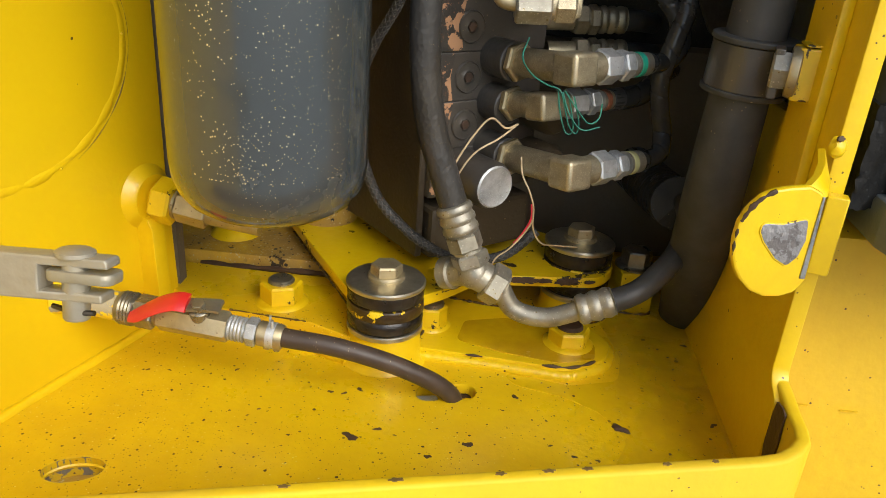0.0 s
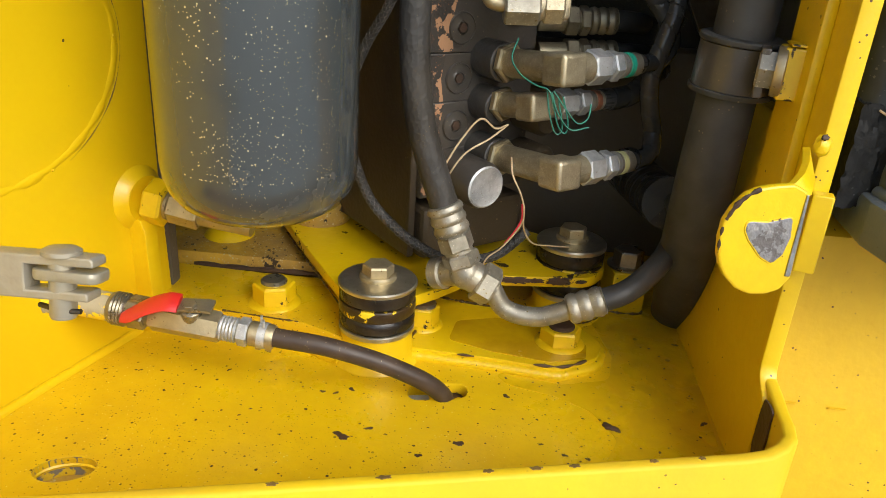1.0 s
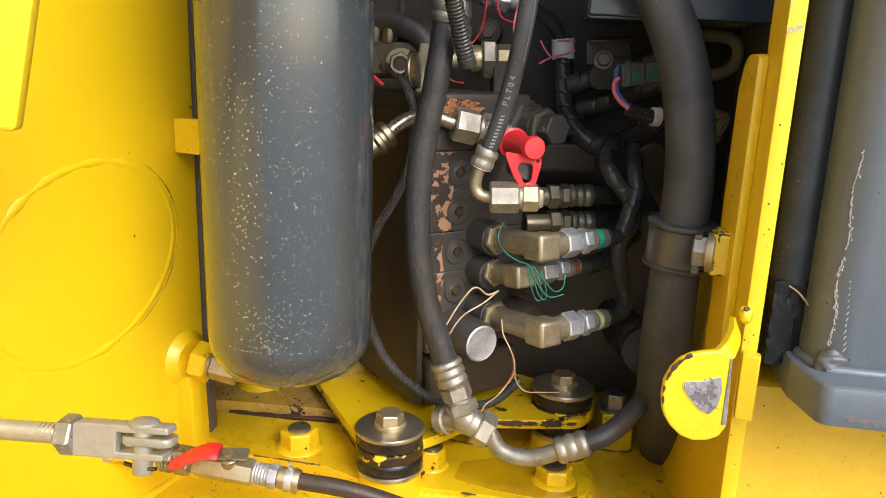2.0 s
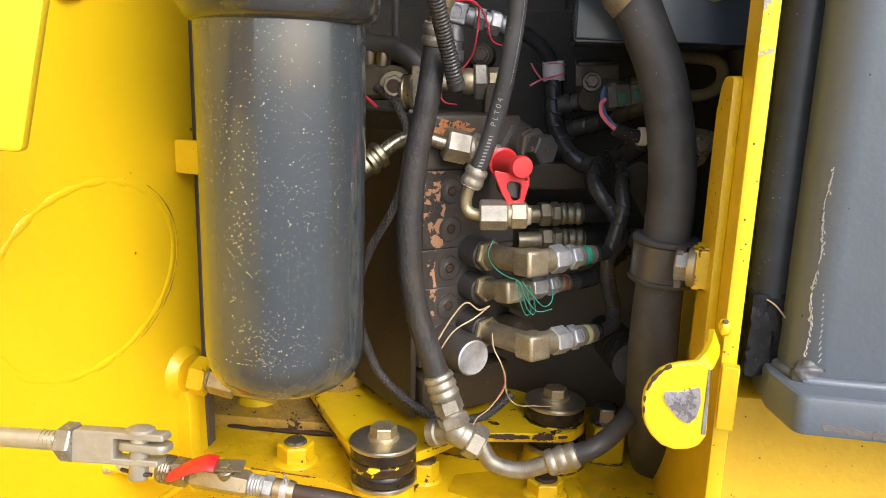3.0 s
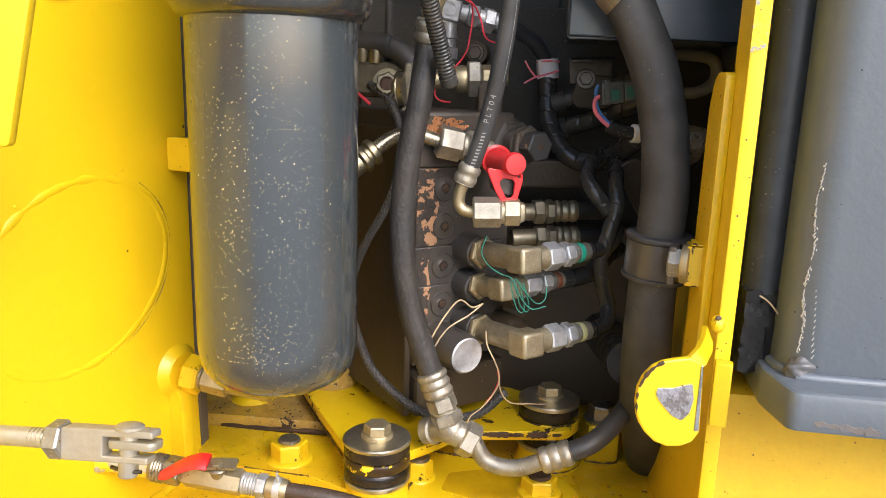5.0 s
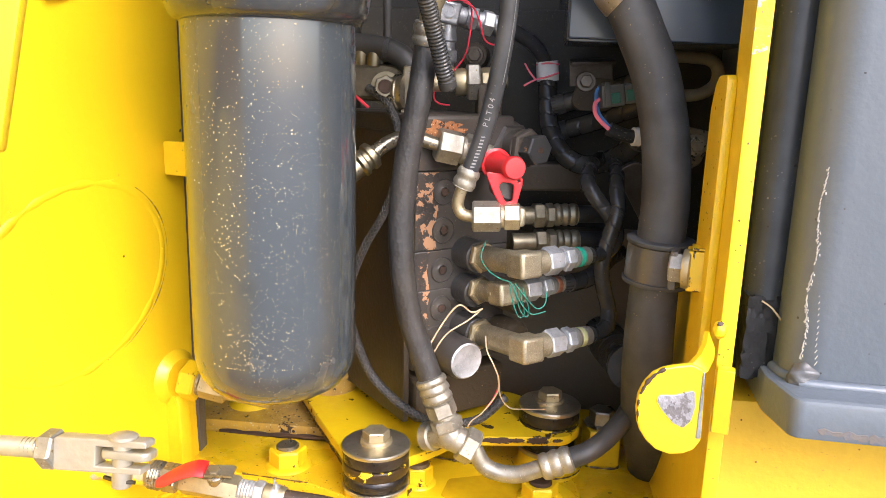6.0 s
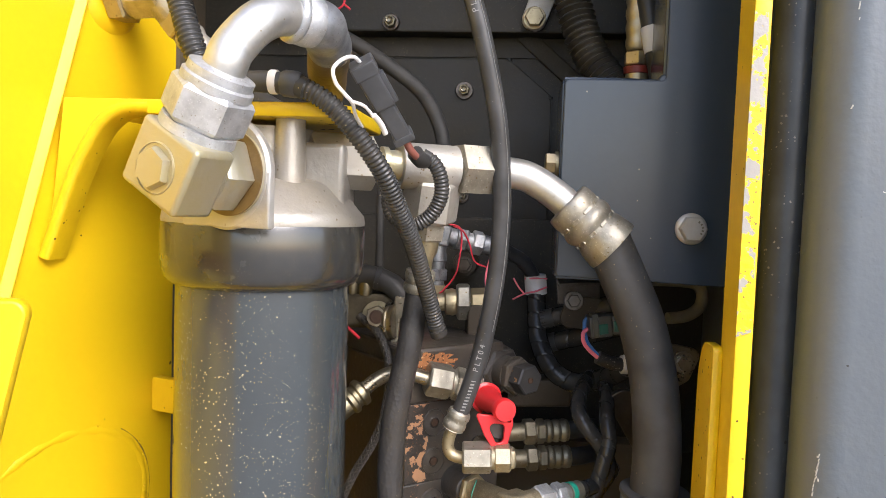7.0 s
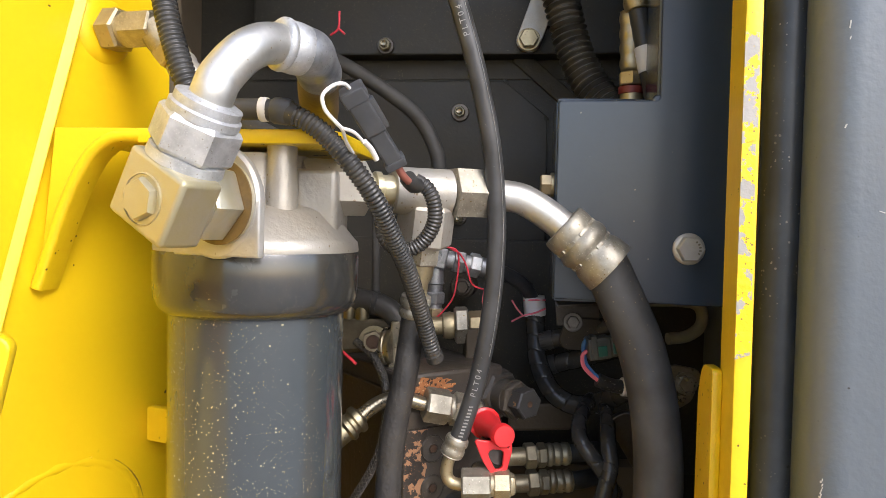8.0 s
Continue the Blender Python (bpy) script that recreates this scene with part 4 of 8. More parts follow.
def build_head_bracket():
    b = thing("filter_bracket", (-0.10, 0.455, 0.483), "yellow painted plate bracket over the filter head", "bracket")
    bm = bm_new()
    plate(bm, pose(0, 0, 0.486), fillet([(-0.160, 0.408), (-0.042, 0.404), (-0.034, 0.42), (-0.034, 0.52), (-0.20, 0.52), (-0.20, 0.44), (-0.16, 0.43)], [0.002, 0.01, 0.004, 0.01, 0.01, 0.004, 0.004]), 0.0085, bevel=0.001)
    part("plate", bm, yellow_chipped, b)
    bm = bm_new()
    pts = [(-0.146, 0.408, 0.4862), (-0.160, 0.408, 0.4866), (-0.176, 0.409, 0.4858), (-0.1885, 0.410, 0.4795), (-0.1985, 0.411, 0.4680), (-0.2125, 0.413, 0.4420), (-0.2320, 0.415, 0.3900)]
    rings = []
    path = smooth_path(pts, 0.004)
    for i, q in enumerate(path):
        d = (path[min(i + 1, len(path) - 1)] - path[max(i - 1, 0)]).normalized()
        out = Vector((d.z, 0, -d.x)).normalized() * 0.0040
        deep = Vector((0, 0.020, 0))
        lip = Vector((0, 0.0012, 0))
        rings.append([bm.verts.new(q + o) for o in (out * 0.30, out * 0.78 + lip, out + lip * 3, out + deep, -out + deep, -out + lip * 3, -out * 0.78 + lip, -out * 0.30)])
    ring_faces(bm, rings)
    part("bent_flange", bm, yellow_part, b)
    return b


build_filter()
build_head_bracket()


# ---- the control valve ----
VN, VU = Vector((0.64, -0.768, 0)), Vector((0.768, 0.64, 0))
VC = Vector((-0.010, 0.5485, 0))


def vp(u, n, z):
    """A place on the valve: u along its face, n out of it."""
    q = VC + VU * u + VN * n
    return Vector((q.x, q.y, z))


def vm(u, n, z):
    return basis(vp(u, n, z), VU, -VN)


def blob_outline(seed, w, h, k=30):
    """A ragged closed outline of half-width w and half-height h."""
    rng = random.Random(seed)
    return [(w * r * math.cos(a), h * r * math.sin(a)) for a, r in ((2 * math.pi * i / k, rng.uniform(0.62, 1.12)) for i in range(k))]


valve_plug = paint("rubbed_black_plug", (0.060, 0.056, 0.052), 0.32, (0.04, 0.036, 0.032), 0.4, dust=(0.4, (0.11, 0.09, 0.06), 30.0), peel=0.3, coat=0.2)
bare_orange = paint("bare_orange_casting", (0.50, 0.22, 0.08), 0.7, (0.26, 0.09, 0.03), 0.5, chips=(240.0, 0.57, (0.06, 0.038, 0.025)), specks=((700.0, 0.34, 0.3, (0.62, 0.36, 0.16)), (420.0, 0.3, 0.2, (0.16, 0.07, 0.03))), peel=1.0)


def build_valve():
    v = thing("control_valve", vp(0.045, -0.07, 0.06), "soiled black hydraulic control valve of stacked sections with flaked paint", "valve")
    for i, z in enumerate((0.1225, 0.157, 0.1905, 0.2243, 0.2563)):
        bm = bm_new()
        block(bm, vm(0.0425, -0.075, z + 0.0), (0.095, 0.150, 0.0336 if i else 0.036), 0.0010)
        sec = part("section", bm, valve_black, v)
        bm = bm_new()
        w = (0.015, 0.011, 0.010, 0.016, 0.017)[i]
        plate(bm, vm(0, 0.0001, z) @ pose(0, 0, 0, 90), fillet([(-0.0046, -0.0160), (w, -0.0160), (w - 0.003, 0.0), (w, 0.0160), (-0.0046, 0.0160)], 0.0006, 2), 0.0006, bevel=0.0002)
        part("flaked_strip", bm, valve_flaked, sec, "edge flaked to orange metal")
        if 0 < i:
            bm = bm_new()
            lathe(bm, aim(vp(0.0220, -0.001, z - 0.0005), VN), [(0.0112, 0), (0.0112, 0.0016), (0.0104, 0.0026), (0.0100, 0.0018), (0.0050, 0.0018), (0.0044, 0.0022), (0.0038, 0.0008), (0, 0.0008)], 28)
            part("plug", bm, valve_black, sec, "round black screw plug")
            bm = bm_new()
            hexa(bm, aim(vp(0.0220, 0.0002, z - 0.0005), VN), 0.0062, 0.0014)
            part("socket", bm, chip_and_bore_dark, sec)
    bm = bm_new()
    block(bm, vm(0.0425, -0.075, 0.2955), (0.097, 0.154, 0.0445), 0.003)
    top = part("top_section", bm, valve_black, v)
    bm = bm_new()
    plate(bm, vm(0, 0.0021, 0.306) @ pose(0, 0, 0, 90), blob_outline(2, 0.021, 0.0085, 48), 0.0008, bevel=0.0002)
    bm.transform(Matrix.Translation(VU * 0.019))
    part("bare_patch", bm, bare_orange, top, "rough orange bare patch")
    bm = bm_new()
    block(bm, vm(0.045, -0.075, 0.076), (0.094, 0.154, 0.040), 0.004)
    part("bottom_section", bm, valve_brown, v)
    bm = bm_new()
    block(bm, vm(-0.0075, -0.078, 0.180), (0.006, 0.146, 0.246), 0.0015)
    part("side_casting", bm, valve_brown, v, "brown soiled side cover")
    # black port cylinders out of the face
    for z, length, r in ((0.2035, 0.026, 0.0135), (0.1725, 0.024, 0.0130), (0.138, 0.028, 0.0130)):
        bm = bm_new()
        lathe(bm, aim(vp(0.0445, -0.004, z), VN), [(r, 0), (r, length), (r * 0.93, length + 0.001), (0, length + 0.001)], 32)
        part("port", bm, valve_plug, v, "black port cylinder")
    bm = bm_new()
    lathe(bm, aim(vp(0.020, -0.01, 0.124), VN), [(0.0168, 0), (0.0168, 0.049), (0.0152, 0.053), (0, 0.053)], 36)
    cap = part("spool_cap", bm, valve_black, v, "black spool cap with a speckled silver disc")
    bm = bm_new()
    lathe(bm, aim(vp(0.020, 0.0425, 0.124), VN), [(0.0148, 0), (0.0150, 0.0007), (0.0138, 0.0016), (0.0126, 0.0009), (0, 0.0009)], 36)
    part("disc", bm, zinc_blue, cap)
    for z, u in ((0.199, 0.064), (0.163, 0.062), (0.232, 0.066)):
        bm = bm_new()
        lathe(bm, aim(vp(u, 0.0, z), VN), [(0.006, 0), (0.006, 0.006), (0.0042, 0.0065), (0.003, 0.004), (0, 0.004)], 20)
        part("cap_screw", bm, valve_black, v)
    # soiled ends of further spools, in shade
    for z in (0.163, 0.128):
        bm = bm_new()
        lathe(bm, aim(vp(0.085, -0.005, z), VN), [(0.014, 0), (0.014, 0.03), (0.011, 0.034), (0, 0.034)], 24)
        part("spool_end", bm, valve_brown, v)
    return v


def elbow_fitting(z, n0, leg, reach, ring_mat, nut_mat, drop=0.0, size=0.0195):
    """A right-angled hose fitting out of a valve port: locknut, elbow body, swivel nuts and the collar of its hose."""
    f = thing("elbow_fitting", vp(0.045, n0, z), "sandy plated steel elbow fitting on a black valve port", "pipe fitting", "valve fittings")
    out = (VN + UP * drop).normalized()
    root = vp(0.045, n0 - 0.002, z)
    corner = root + out * leg
    k = reach / 0.055
    bm = bm_new()
    lathe(bm, aim(root, out), [(size * 0.60, -0.0025), (size * 0.62, -0.0015), (size * 0.62, 0.0005), (size * 0.56, 0.0012)], 24)
    hexa(bm, aim(root, out), size * 1.20, 0.0062, 0.003, both=True, turn=0.25)
    part("locknut", bm, zinc_gold, f, "bright hexagon locknut")
    bm = bm_new()
    lathe(bm, aim(root, out), [(size * 0.46, 0.006), (size * 0.50, 0.010), (size * 0.50, leg - 0.004)], 20)
    block(bm, basis(corner, VU, -out) @ pose(0.001, 0, 0), (size * 1.08, size * 1.08, size * 1.05), 0.0028, 3)
    lathe(bm, aim(corner, VU), [(size * 0.49, 0.006), (size * 0.49, 0.017 * k), (size * 0.44, 0.018 * k)], 20)
    part("elbow", bm, zinc_sandy, f)
    bm = bm_new()
    hexa(bm, aim(corner, VU), size * 1.02, 0.012 * k, 0.017 * k, both=True, turn=0.3)
    part("swivel_nut", bm, nut_mat, f, "dull zinc swivel nut")
    bm = bm_new()
    hexa(bm, aim(corner, VU), size * 0.92, 0.0068 * k, 0.0328 * k, both=True, turn=0.1)
    lathe(bm, aim(corner, VU), [(size * 0.40, 0.028 * k), (size * 0.34, 0.0300 * k), (size * 0.34, 0.0315 * k), (size * 0.42, 0.0320 * k), (size * 0.42, 0.0335 * k)], 20)
    part("hose_nut", bm, nut_mat, f)
    bm = bm_new()
    lathe(bm, aim(corner, VU), [(size * 0.36, 0.038 * k), (size * 0.40, 0.040 * k), (size * 0.40, reach), (size * 0.3, reach)], 22)
    part("collar", bm, zinc, f)
    bm = bm_new()
    lathe(bm, aim(corner, VU), [(size * 0.40, 0.0402 * k), (size * 0.44, 0.0405 * k), (size * 0.44, 0.0432 * k), (size * 0.40, 0.0435 * k)], 22)
    part("crimp_ring", bm, tube_silver, f, "bright crimped ring")
    bm = bm_new()
    lathe(bm, aim(corner, VU), [(size * 0.40, 0.0455 * k), (size * 0.425, 0.0458 * k), (size * 0.425, 0.0490 * k), (size * 0.40, 0.0495 * k)], 22)
    part("marking_ring", bm, ring_mat, f, "coloured marking ring")
    return corner + VU * reach


ring_green = paint("green_marking", (0.02, 0.38, 0.24), 0.45, peel=0.2)
ring_yellow = paint("yellow_green_marking", (0.58, 0.56, 0.26), 0.5, peel=0.2)
ring_rust = paint("rust_marking", (0.26, 0.09, 0.04), 0.5, peel=0.3)
build_valve()
END1 = elbow_fitting(0.2035, 0.022, 0.058, 0.066, ring_green, zinc_blue, 0.10)
END2 = elbow_fitting(0.1745, 0.020, 0.036, 0.066, ring_rust, zinc_blue, 0.16, 0.0175)
END3 = elbow_fitting(0.1375, 0.024, 0.064, 0.066, ring_yellow, zinc_blue, 0.10)

# ---- engine mounts and the low fittings ----
def bolt_head(bm, p, d, flats, height, washer=0.0, turn=0.0, both=False):
    m = aim(p, d)
    if washer:
        lathe(bm, m, [(washer, 0), (washer, 0.0016), (washer * 0.95, 0.0022), (0, 0.0022)], 28)
    hexa(bm, m, flats, height, 0.002 if washer else 0.0, turn=turn, both=both)
    return bm


eye_chipped = paint("mostly_bare_eye", (0.024, 0.014, 0.007), 0.3, (0.06, 0.034, 0.012), 0.4, chips=(90.0, 0.60, (0.78, 0.54, 0.01)), peel=0.3)


grime = paint("oily_brown_grime", (0.05, 0.028, 0.010), 0.35, (0.10, 0.055, 0.016), 0.5, specks=((300.0, 0.3, 0.25, (0.50, 0.32, 0.01)),), peel=0.8, coat=0.2)


def grime_seam(parent, pts, r, seed):
    """Uneven oily dirt gathered along an edge."""
    rng = random.Random(seed)
    w = [rng.uniform(0.25, 1.0) ** 2 for _ in range(200)]
    bm = bm_new()
    tube(bm, pts, r, 7, 0.0018, lambda s: w[int(s / 0.004) % 200] * 0.6 + w[int(s / 0.0016) % 200] * 0.5)
    part("dirt_seam", bm, grime, parent, "oily dirt along the edge", sharp=80)


def grime_ring(parent, x, y, z, r, seed):
    """Oily dirt lying round a foot."""
    rng = random.Random(seed)
    a0 = rng.uniform(0, 6)
    grime_seam(parent, [(x + r * math.cos(a0 + 0.3 * i), y + r * math.sin(a0 + 0.3 * i), z) for i in range(11)], 0.0011, seed)


def rubber_mount(x, y, z0, r, label, squeeze=1.0):
    """A bolted rubber mount: boss, lower washer, two rubber pads round the arm, upper washer and bolt."""
    t = thing("rubber_mount", (x, y, 0.0), label, "mount", "engine mounts")
    m = pose(x, y, 0)

    def up(o):
        return z0 + 0.0574 - (0.0574 - o) * squeeze

    bm = bm_new()
    lathe(bm, m, [(r * 1.16, 0.0), (r * 1.05, 0.003), (r * 0.97, 0.006), (r * 0.95, up(0.012)), (0, up(0.012))], 40)
    part("boss", bm, yellow_part, t, "yellow welded boss")
    bm = bm_new()
    lathe(bm, m, [(r * 0.6, up(0.0118)), (r, up(0.0120)), (r, up(0.0152)), (r * 0.97, up(0.016)), (0, up(0.016))], 44)
    part("lower_washer", bm, steel_oiled, t)
    bm = bm_new()
    lathe(bm, m, [(r * 0.92, up(0.016)), (r * 0.99, up(0.0185)), (r * 1.0, up(0.024)), (r * 0.95, up(0.0285)), (r * 0.9, up(0.0300)), (0, up(0.030))], 44)
    part("lower_pad", bm, rubber_pad, t)
    bm = bm_new()
    lathe(bm, m, [(r * 0.9, up(0.0295)), (r * 0.99, up(0.0298)), (r * 1.008, up(0.0310)), (r * 1.004, up(0.0385)), (r * 0.985, up(0.0397)), (r * 0.9, up(0.0400))], 44)
    part("arm_eye", bm, eye_chipped, t, "eye of the arm, its yellow paint mostly gone")
    bm = bm_new()
    lathe(bm, m, [(r * 0.92, up(0.0395)), (r * 0.99, up(0.042)), (r * 1.0, up(0.0475)), (r * 0.97, up(0.0515)), (r * 0.9, up(0.0525)), (0, up(0.0525))], 44)
    part("upper_pad", bm, rubber_pad, t)
    bm = bm_new()
    lathe(bm, m, [(r * 0.7, up(0.0523)), (r * 1.02, up(0.0525)), (r * 1.03, up(0.055)), (r * 0.99, up(0.0562)), (r * 0.45, z0 + 0.0574), (0, z0 + 0.0574)], 48)
    part("upper_washer", bm, steel_oiled, t, "dished steel washer")
    bm = bm_new()
    lathe(bm, pose(x, y, up(0.0572)), [(0.0130, 0), (0.0130, 0.0022), (0.0118, 0.0034), (0, 0.0034)], 28)
    hexa(bm, pose(x, y, z0 + 0.0600, 0, 0, 12), 0.0190, 0.0078)
    part("bolt", bm, zinc_gold, t, "gold plated hexagon bolt")
    grime_ring(t, x, y, z0 * 0.5 + 0.0005, r * 1.17, round(x * 900))
    return t


def chamfered_nut(name, x, y, z, h, flats, stud_mat, label, turn=0):
    t = thing(name, (x, y, z), label, "nut", "yellow painted nuts")
    bm = bm_new()
    lathe(bm, pose(x, y, z), [(flats * 0.72, 0), (flats * 0.66, 0.0018), (flats * 0.58, 0.0026), (0, 0.0026)], 30)
    hexa(bm, pose(x, y, z, 0, 0, turn), flats, h, 0.001)
    part("nut", bm, yellow_chipped, t)
    bm = bm_new()
    lathe(bm, pose(x, y, z + h), [(0.0098, -0.002), (0.0098, 0.0022), (0.0082, 0.0036), (0, 0.0036)], 24)
    part("stud", bm, stud_mat, t, "dark stud end")
    return t


rubber_mount(-0.035, 0.500, 0.0042, 0.0268, "oily black rubber mount between steel washers on a yellow boss", 0.82)
rubber_mount(0.105, 0.599, 0.0065, 0.0272, "dusty black rubber mount on a yellow arm in shade")


def build_arms():
    bm = bm_new()
    plate(bm, pose(0, 0, 0.0410), fillet([(-0.146, 0.640), (-0.080, 0.690), (0.020, 0.640), (0.028, 0.552), (0.004, 0.522), (-0.012, 0.506), (-0.020, 0.484), (-0.045, 0.481), (-0.0605, 0.503), (-0.104, 0.571)], [0.004, 0.004, 0.01, 0.006, 0.02, 0.02, 0.02, 0.02, 0.02, 0.03]), 0.0088)
    single("mount_arm", bm, yellow_chipped, "yellow steel mount arm with chipped edges", "bracket", "mount arms")
    arm = bpy.data.objects["mount_arm"]
    grime_seam(arm, [(-0.0625, 0.503, 0.0354), (-0.085, 0.540, 0.0354), (-0.105, 0.572, 0.0354), (-0.132, 0.617, 0.0354)], 0.0016, 12)
    grime_seam(arm, [(-0.012, 0.5085, 0.0432), (0.004, 0.5225, 0.0430), (0.016, 0.5365, 0.0427), (0.027, 0.552, 0.0427)], 0.0012, 13)
    grime_seam(arm, [(0.005, 0.572, 0.0437), (-0.030, 0.592, 0.0437), (-0.065, 0.642, 0.0437)], 0.003, 14)
    bm = bm_new()
    plate(bm, pose(0, 0, 0.0412), fillet([(-0.014, 0.534), (0.036, 0.553), (0.120, 0.566), (0.134, 0.590), (0.128, 0.622), (0.06, 0.66), (0.0, 0.62)], [0.004, 0.01, 0.02, 0.025, 0.025, 0.02, 0.01]), 0.0085)
    single("mount_arm", bm, yellow_chipped, "yellow steel mount arm with black chipped paint, in shade", "bracket", "mount arms")
    arm = bpy.data.objects["mount_arm.001"]
    for k, (x, y, w, h) in enumerate(((0.060, 0.5565, 0.016, 0.0030), (0.078, 0.5590, 0.006, 0.0022), (0.094, 0.5615, 0.010, 0.0034), (0.020, 0.5462, 0.010, 0.0016), (0.112, 0.5645, 0.005, 0.0016))):
        bm = bm_new()
        plate(bm, basis((x, y - 0.0013, 0.0428), (0.99, 0.14, 0), UP), blob_outline(k + 60, w, h, 40), 0.0012, bevel=0.0003)
        part("flake", bm, chip_and_bore_dark, arm, "dark flaked paint")


def build_base_plates():
    t = thing("base_pad", (0.06, 0.53, 0.0), "yellow steel pad welded to the floor", "plate")
    pad = [(-0.012, 0.500), (0.043, 0.497), (0.096, 0.492), (0.124, 0.510), (0.131, 0.535), (0.100, 0.572), (0.036, 0.575), (-0.004, 0.582)]
    bm = bm_new()
    plate(bm, pose(0, 0, 0.004), fillet(pad, [0.004, 0, 0.02, 0.02, 0.02, 0.02, 0, 0.005], 10), 0.0085)
    part("pad", bm, yellow_part, t)
    bm = bm_new()
    rim = fillet(pad, [0.004, 0, 0.02, 0.02, 0.02, 0.02, 0, 0.005], 10)
    rim = [(x, y, 0.0015) for x, y in sorted(rim, key=lambda q: math.atan2(q[1] - 0.56, q[0] - 0.05)) if y < 0.548]
    tube(bm, rim, 0.0046, 10, 0.002, lambda s: 1.0 + 0.05 * math.sin(s * 900))
    part("weld", bm, yellow_part, t)
    bm = bm_new()
    tube(bm, [(0.024, 0.4972, 0.0082), (0.030, 0.4969, 0.0083), (0.036, 0.4966, 0.0082)], 0.0010, 6, 0.001, lambda s: 0.4 + 0.6 * abs(math.sin(s * 300)))
    part("bare_edge", bm, chip_and_bore_dark, t, "dark chipped edge")
    bm = bm_new()
    tube(bm, [(0.078, 0.4940, 0.0082), (0.096, 0.4940, 0.0083), (0.108, 0.4998, 0.0083), (0.116, 0.5062, 0.0082)], 0.0013, 6, 0.001, lambda s: 0.35 + 0.65 * abs(math.sin(s * 210)))
    part("bare_edge", bm, chip_and_bore_dark, t, "dark chipped edge")
    bm = bm_new()
    plate(bm, pose(0, 0, 0.0083), fillet([(0.016, 0.516), (0.050, 0.505), (0.090, 0.499), (0.116, 0.508), (0.118, 0.528), (0.094, 0.552), (0.050, 0.556), (0.020, 0.545)], 0.006), 0.0006, bevel=0.0001)
    part("oil_puddle", bm, oil_puddle, t, "brown oil lying on the pad")
    grime_seam(t, [(-0.004, 0.5815, 0.009), (0.036, 0.5745, 0.009), (0.070, 0.572, 0.009), (0.100, 0.5715, 0.009)], 0.0022, 8)
    grime_seam(t, [(-0.012, 0.508, 0.0086), (-0.008, 0.530, 0.0086), (-0.005, 0.560, 0.0086)], 0.002, 9)
    t = thing("raised_plate", (-0.13, 0.53, 0.0), "raised yellow steel plate with dark flaked rear edge", "plate")
    out = [(-0.215, 0.535), (-0.160, 0.507), (-0.088, 0.500), (-0.058, 0.486), (-0.02, 0.49), (-0.045, 0.574), (-0.14, 0.573), (-0.212, 0.576)]
    bm = bm_new()
    plate(bm, pose(0, 0, 0.0095), fillet(out, [0, 0.01, 0, 0.004, 0, 0, 0, 0]), 0.0195)
    part("plate", bm, yellow_floor, t)
    bm = bm_new()
    tube(bm, [(-0.172, 0.5105, 0.002), (-0.158, 0.5040, 0.002), (-0.125, 0.5008, 0.002), (-0.090, 0.4972, 0.002), (-0.074, 0.4905, 0.002), (-0.058, 0.4835, 0.002)], 0.0046, 9, 0.0016, lambda s: 1.0 + 0.10 * math.sin(s * 800) + 0.08 * math.sin(s * 310))
    part("weld", bm, yellow_chipped, t, "rough weld along the front edge")
    grime_seam(t, [(-0.160, 0.5062, 0.0006), (-0.125, 0.5030, 0.0006), (-0.090, 0.4995, 0.0006), (-0.074, 0.4930, 0.0006), (-0.060, 0.4860, 0.0006)], 0.0022, 5)
    grime_seam(t, [(-0.150, 0.5065, 0.0190), (-0.120, 0.5035, 0.0190), (-0.092, 0.5010, 0.0190)], 0.0012, 6)
    bm = bm_new()
    tube(bm, [(-0.200, 0.5772, 0.0195), (-0.165, 0.5755, 0.020), (-0.125, 0.575, 0.021), (-0.10, 0.5755, 0.021), (-0.055, 0.576, 0.020)], 0.0025, 7, 0.002, lambda s: 0.6 + 0.45 * abs(math.sin(s * 130)))
    part("dirt_seam", bm, chip_and_bore_dark, t, "oily dirt along the edge")
    t = thing("rear_shelf", (-0.16, 0.66, 0.0), "dusty brownish yellow shelf plate under the filter", "plate")
    bm = bm_new()
    plate(bm, pose(0, 0, 0.014), [(-0.245, 0.580), (-0.02, 0.580), (-0.02, 0.78), (-0.245, 0.78)], 0.030)
    part("plate", bm, yellow_dusty, t)
    bm = bm_new()
    lathe(bm, pose(-0.186, 0.622, 0.029), [(0.0215, 0), (0.018, 0.004), (0.0135, 0.007), (0.0125, 0.030), (0, 0.030)], 30)
    part("stub", bm, yellow_part, t, "yellow round stub with weld")
    bm = bm_new()
    lathe(bm, pose(-0.110, 0.640, 0.0), [(0.026, 0.028), (0.026, 0.062), (0.022, 0.065), (0, 0.065)], 36)
    part("boss", bm, yellow_dusty, t)


def build_post():
    t = thing("bolt_post", (0.156, 0.621, 0.0), "yellow square post with a steel bolt on it", "post")
    bm = bm_new()
    block(bm, pose(0.155, 0.618, 0.018, 0, 0, 10), (0.029, 0.030, 0.036), 0.0012)
    part("post", bm, yellow_part, t)
    grime_seam(t, [(0.141, 0.602, 0.0006), (0.156, 0.6000, 0.0006), (0.170, 0.6030, 0.0006), (0.172, 0.616, 0.0006)], 0.002, 21)
    bm = bm_new()
    bolt_head(bm, (0.1555, 0.619, 0.0362), UP, 0.0215, 0.013, 0.0165, 0.4)
    part("bolt", bm, steel, t)


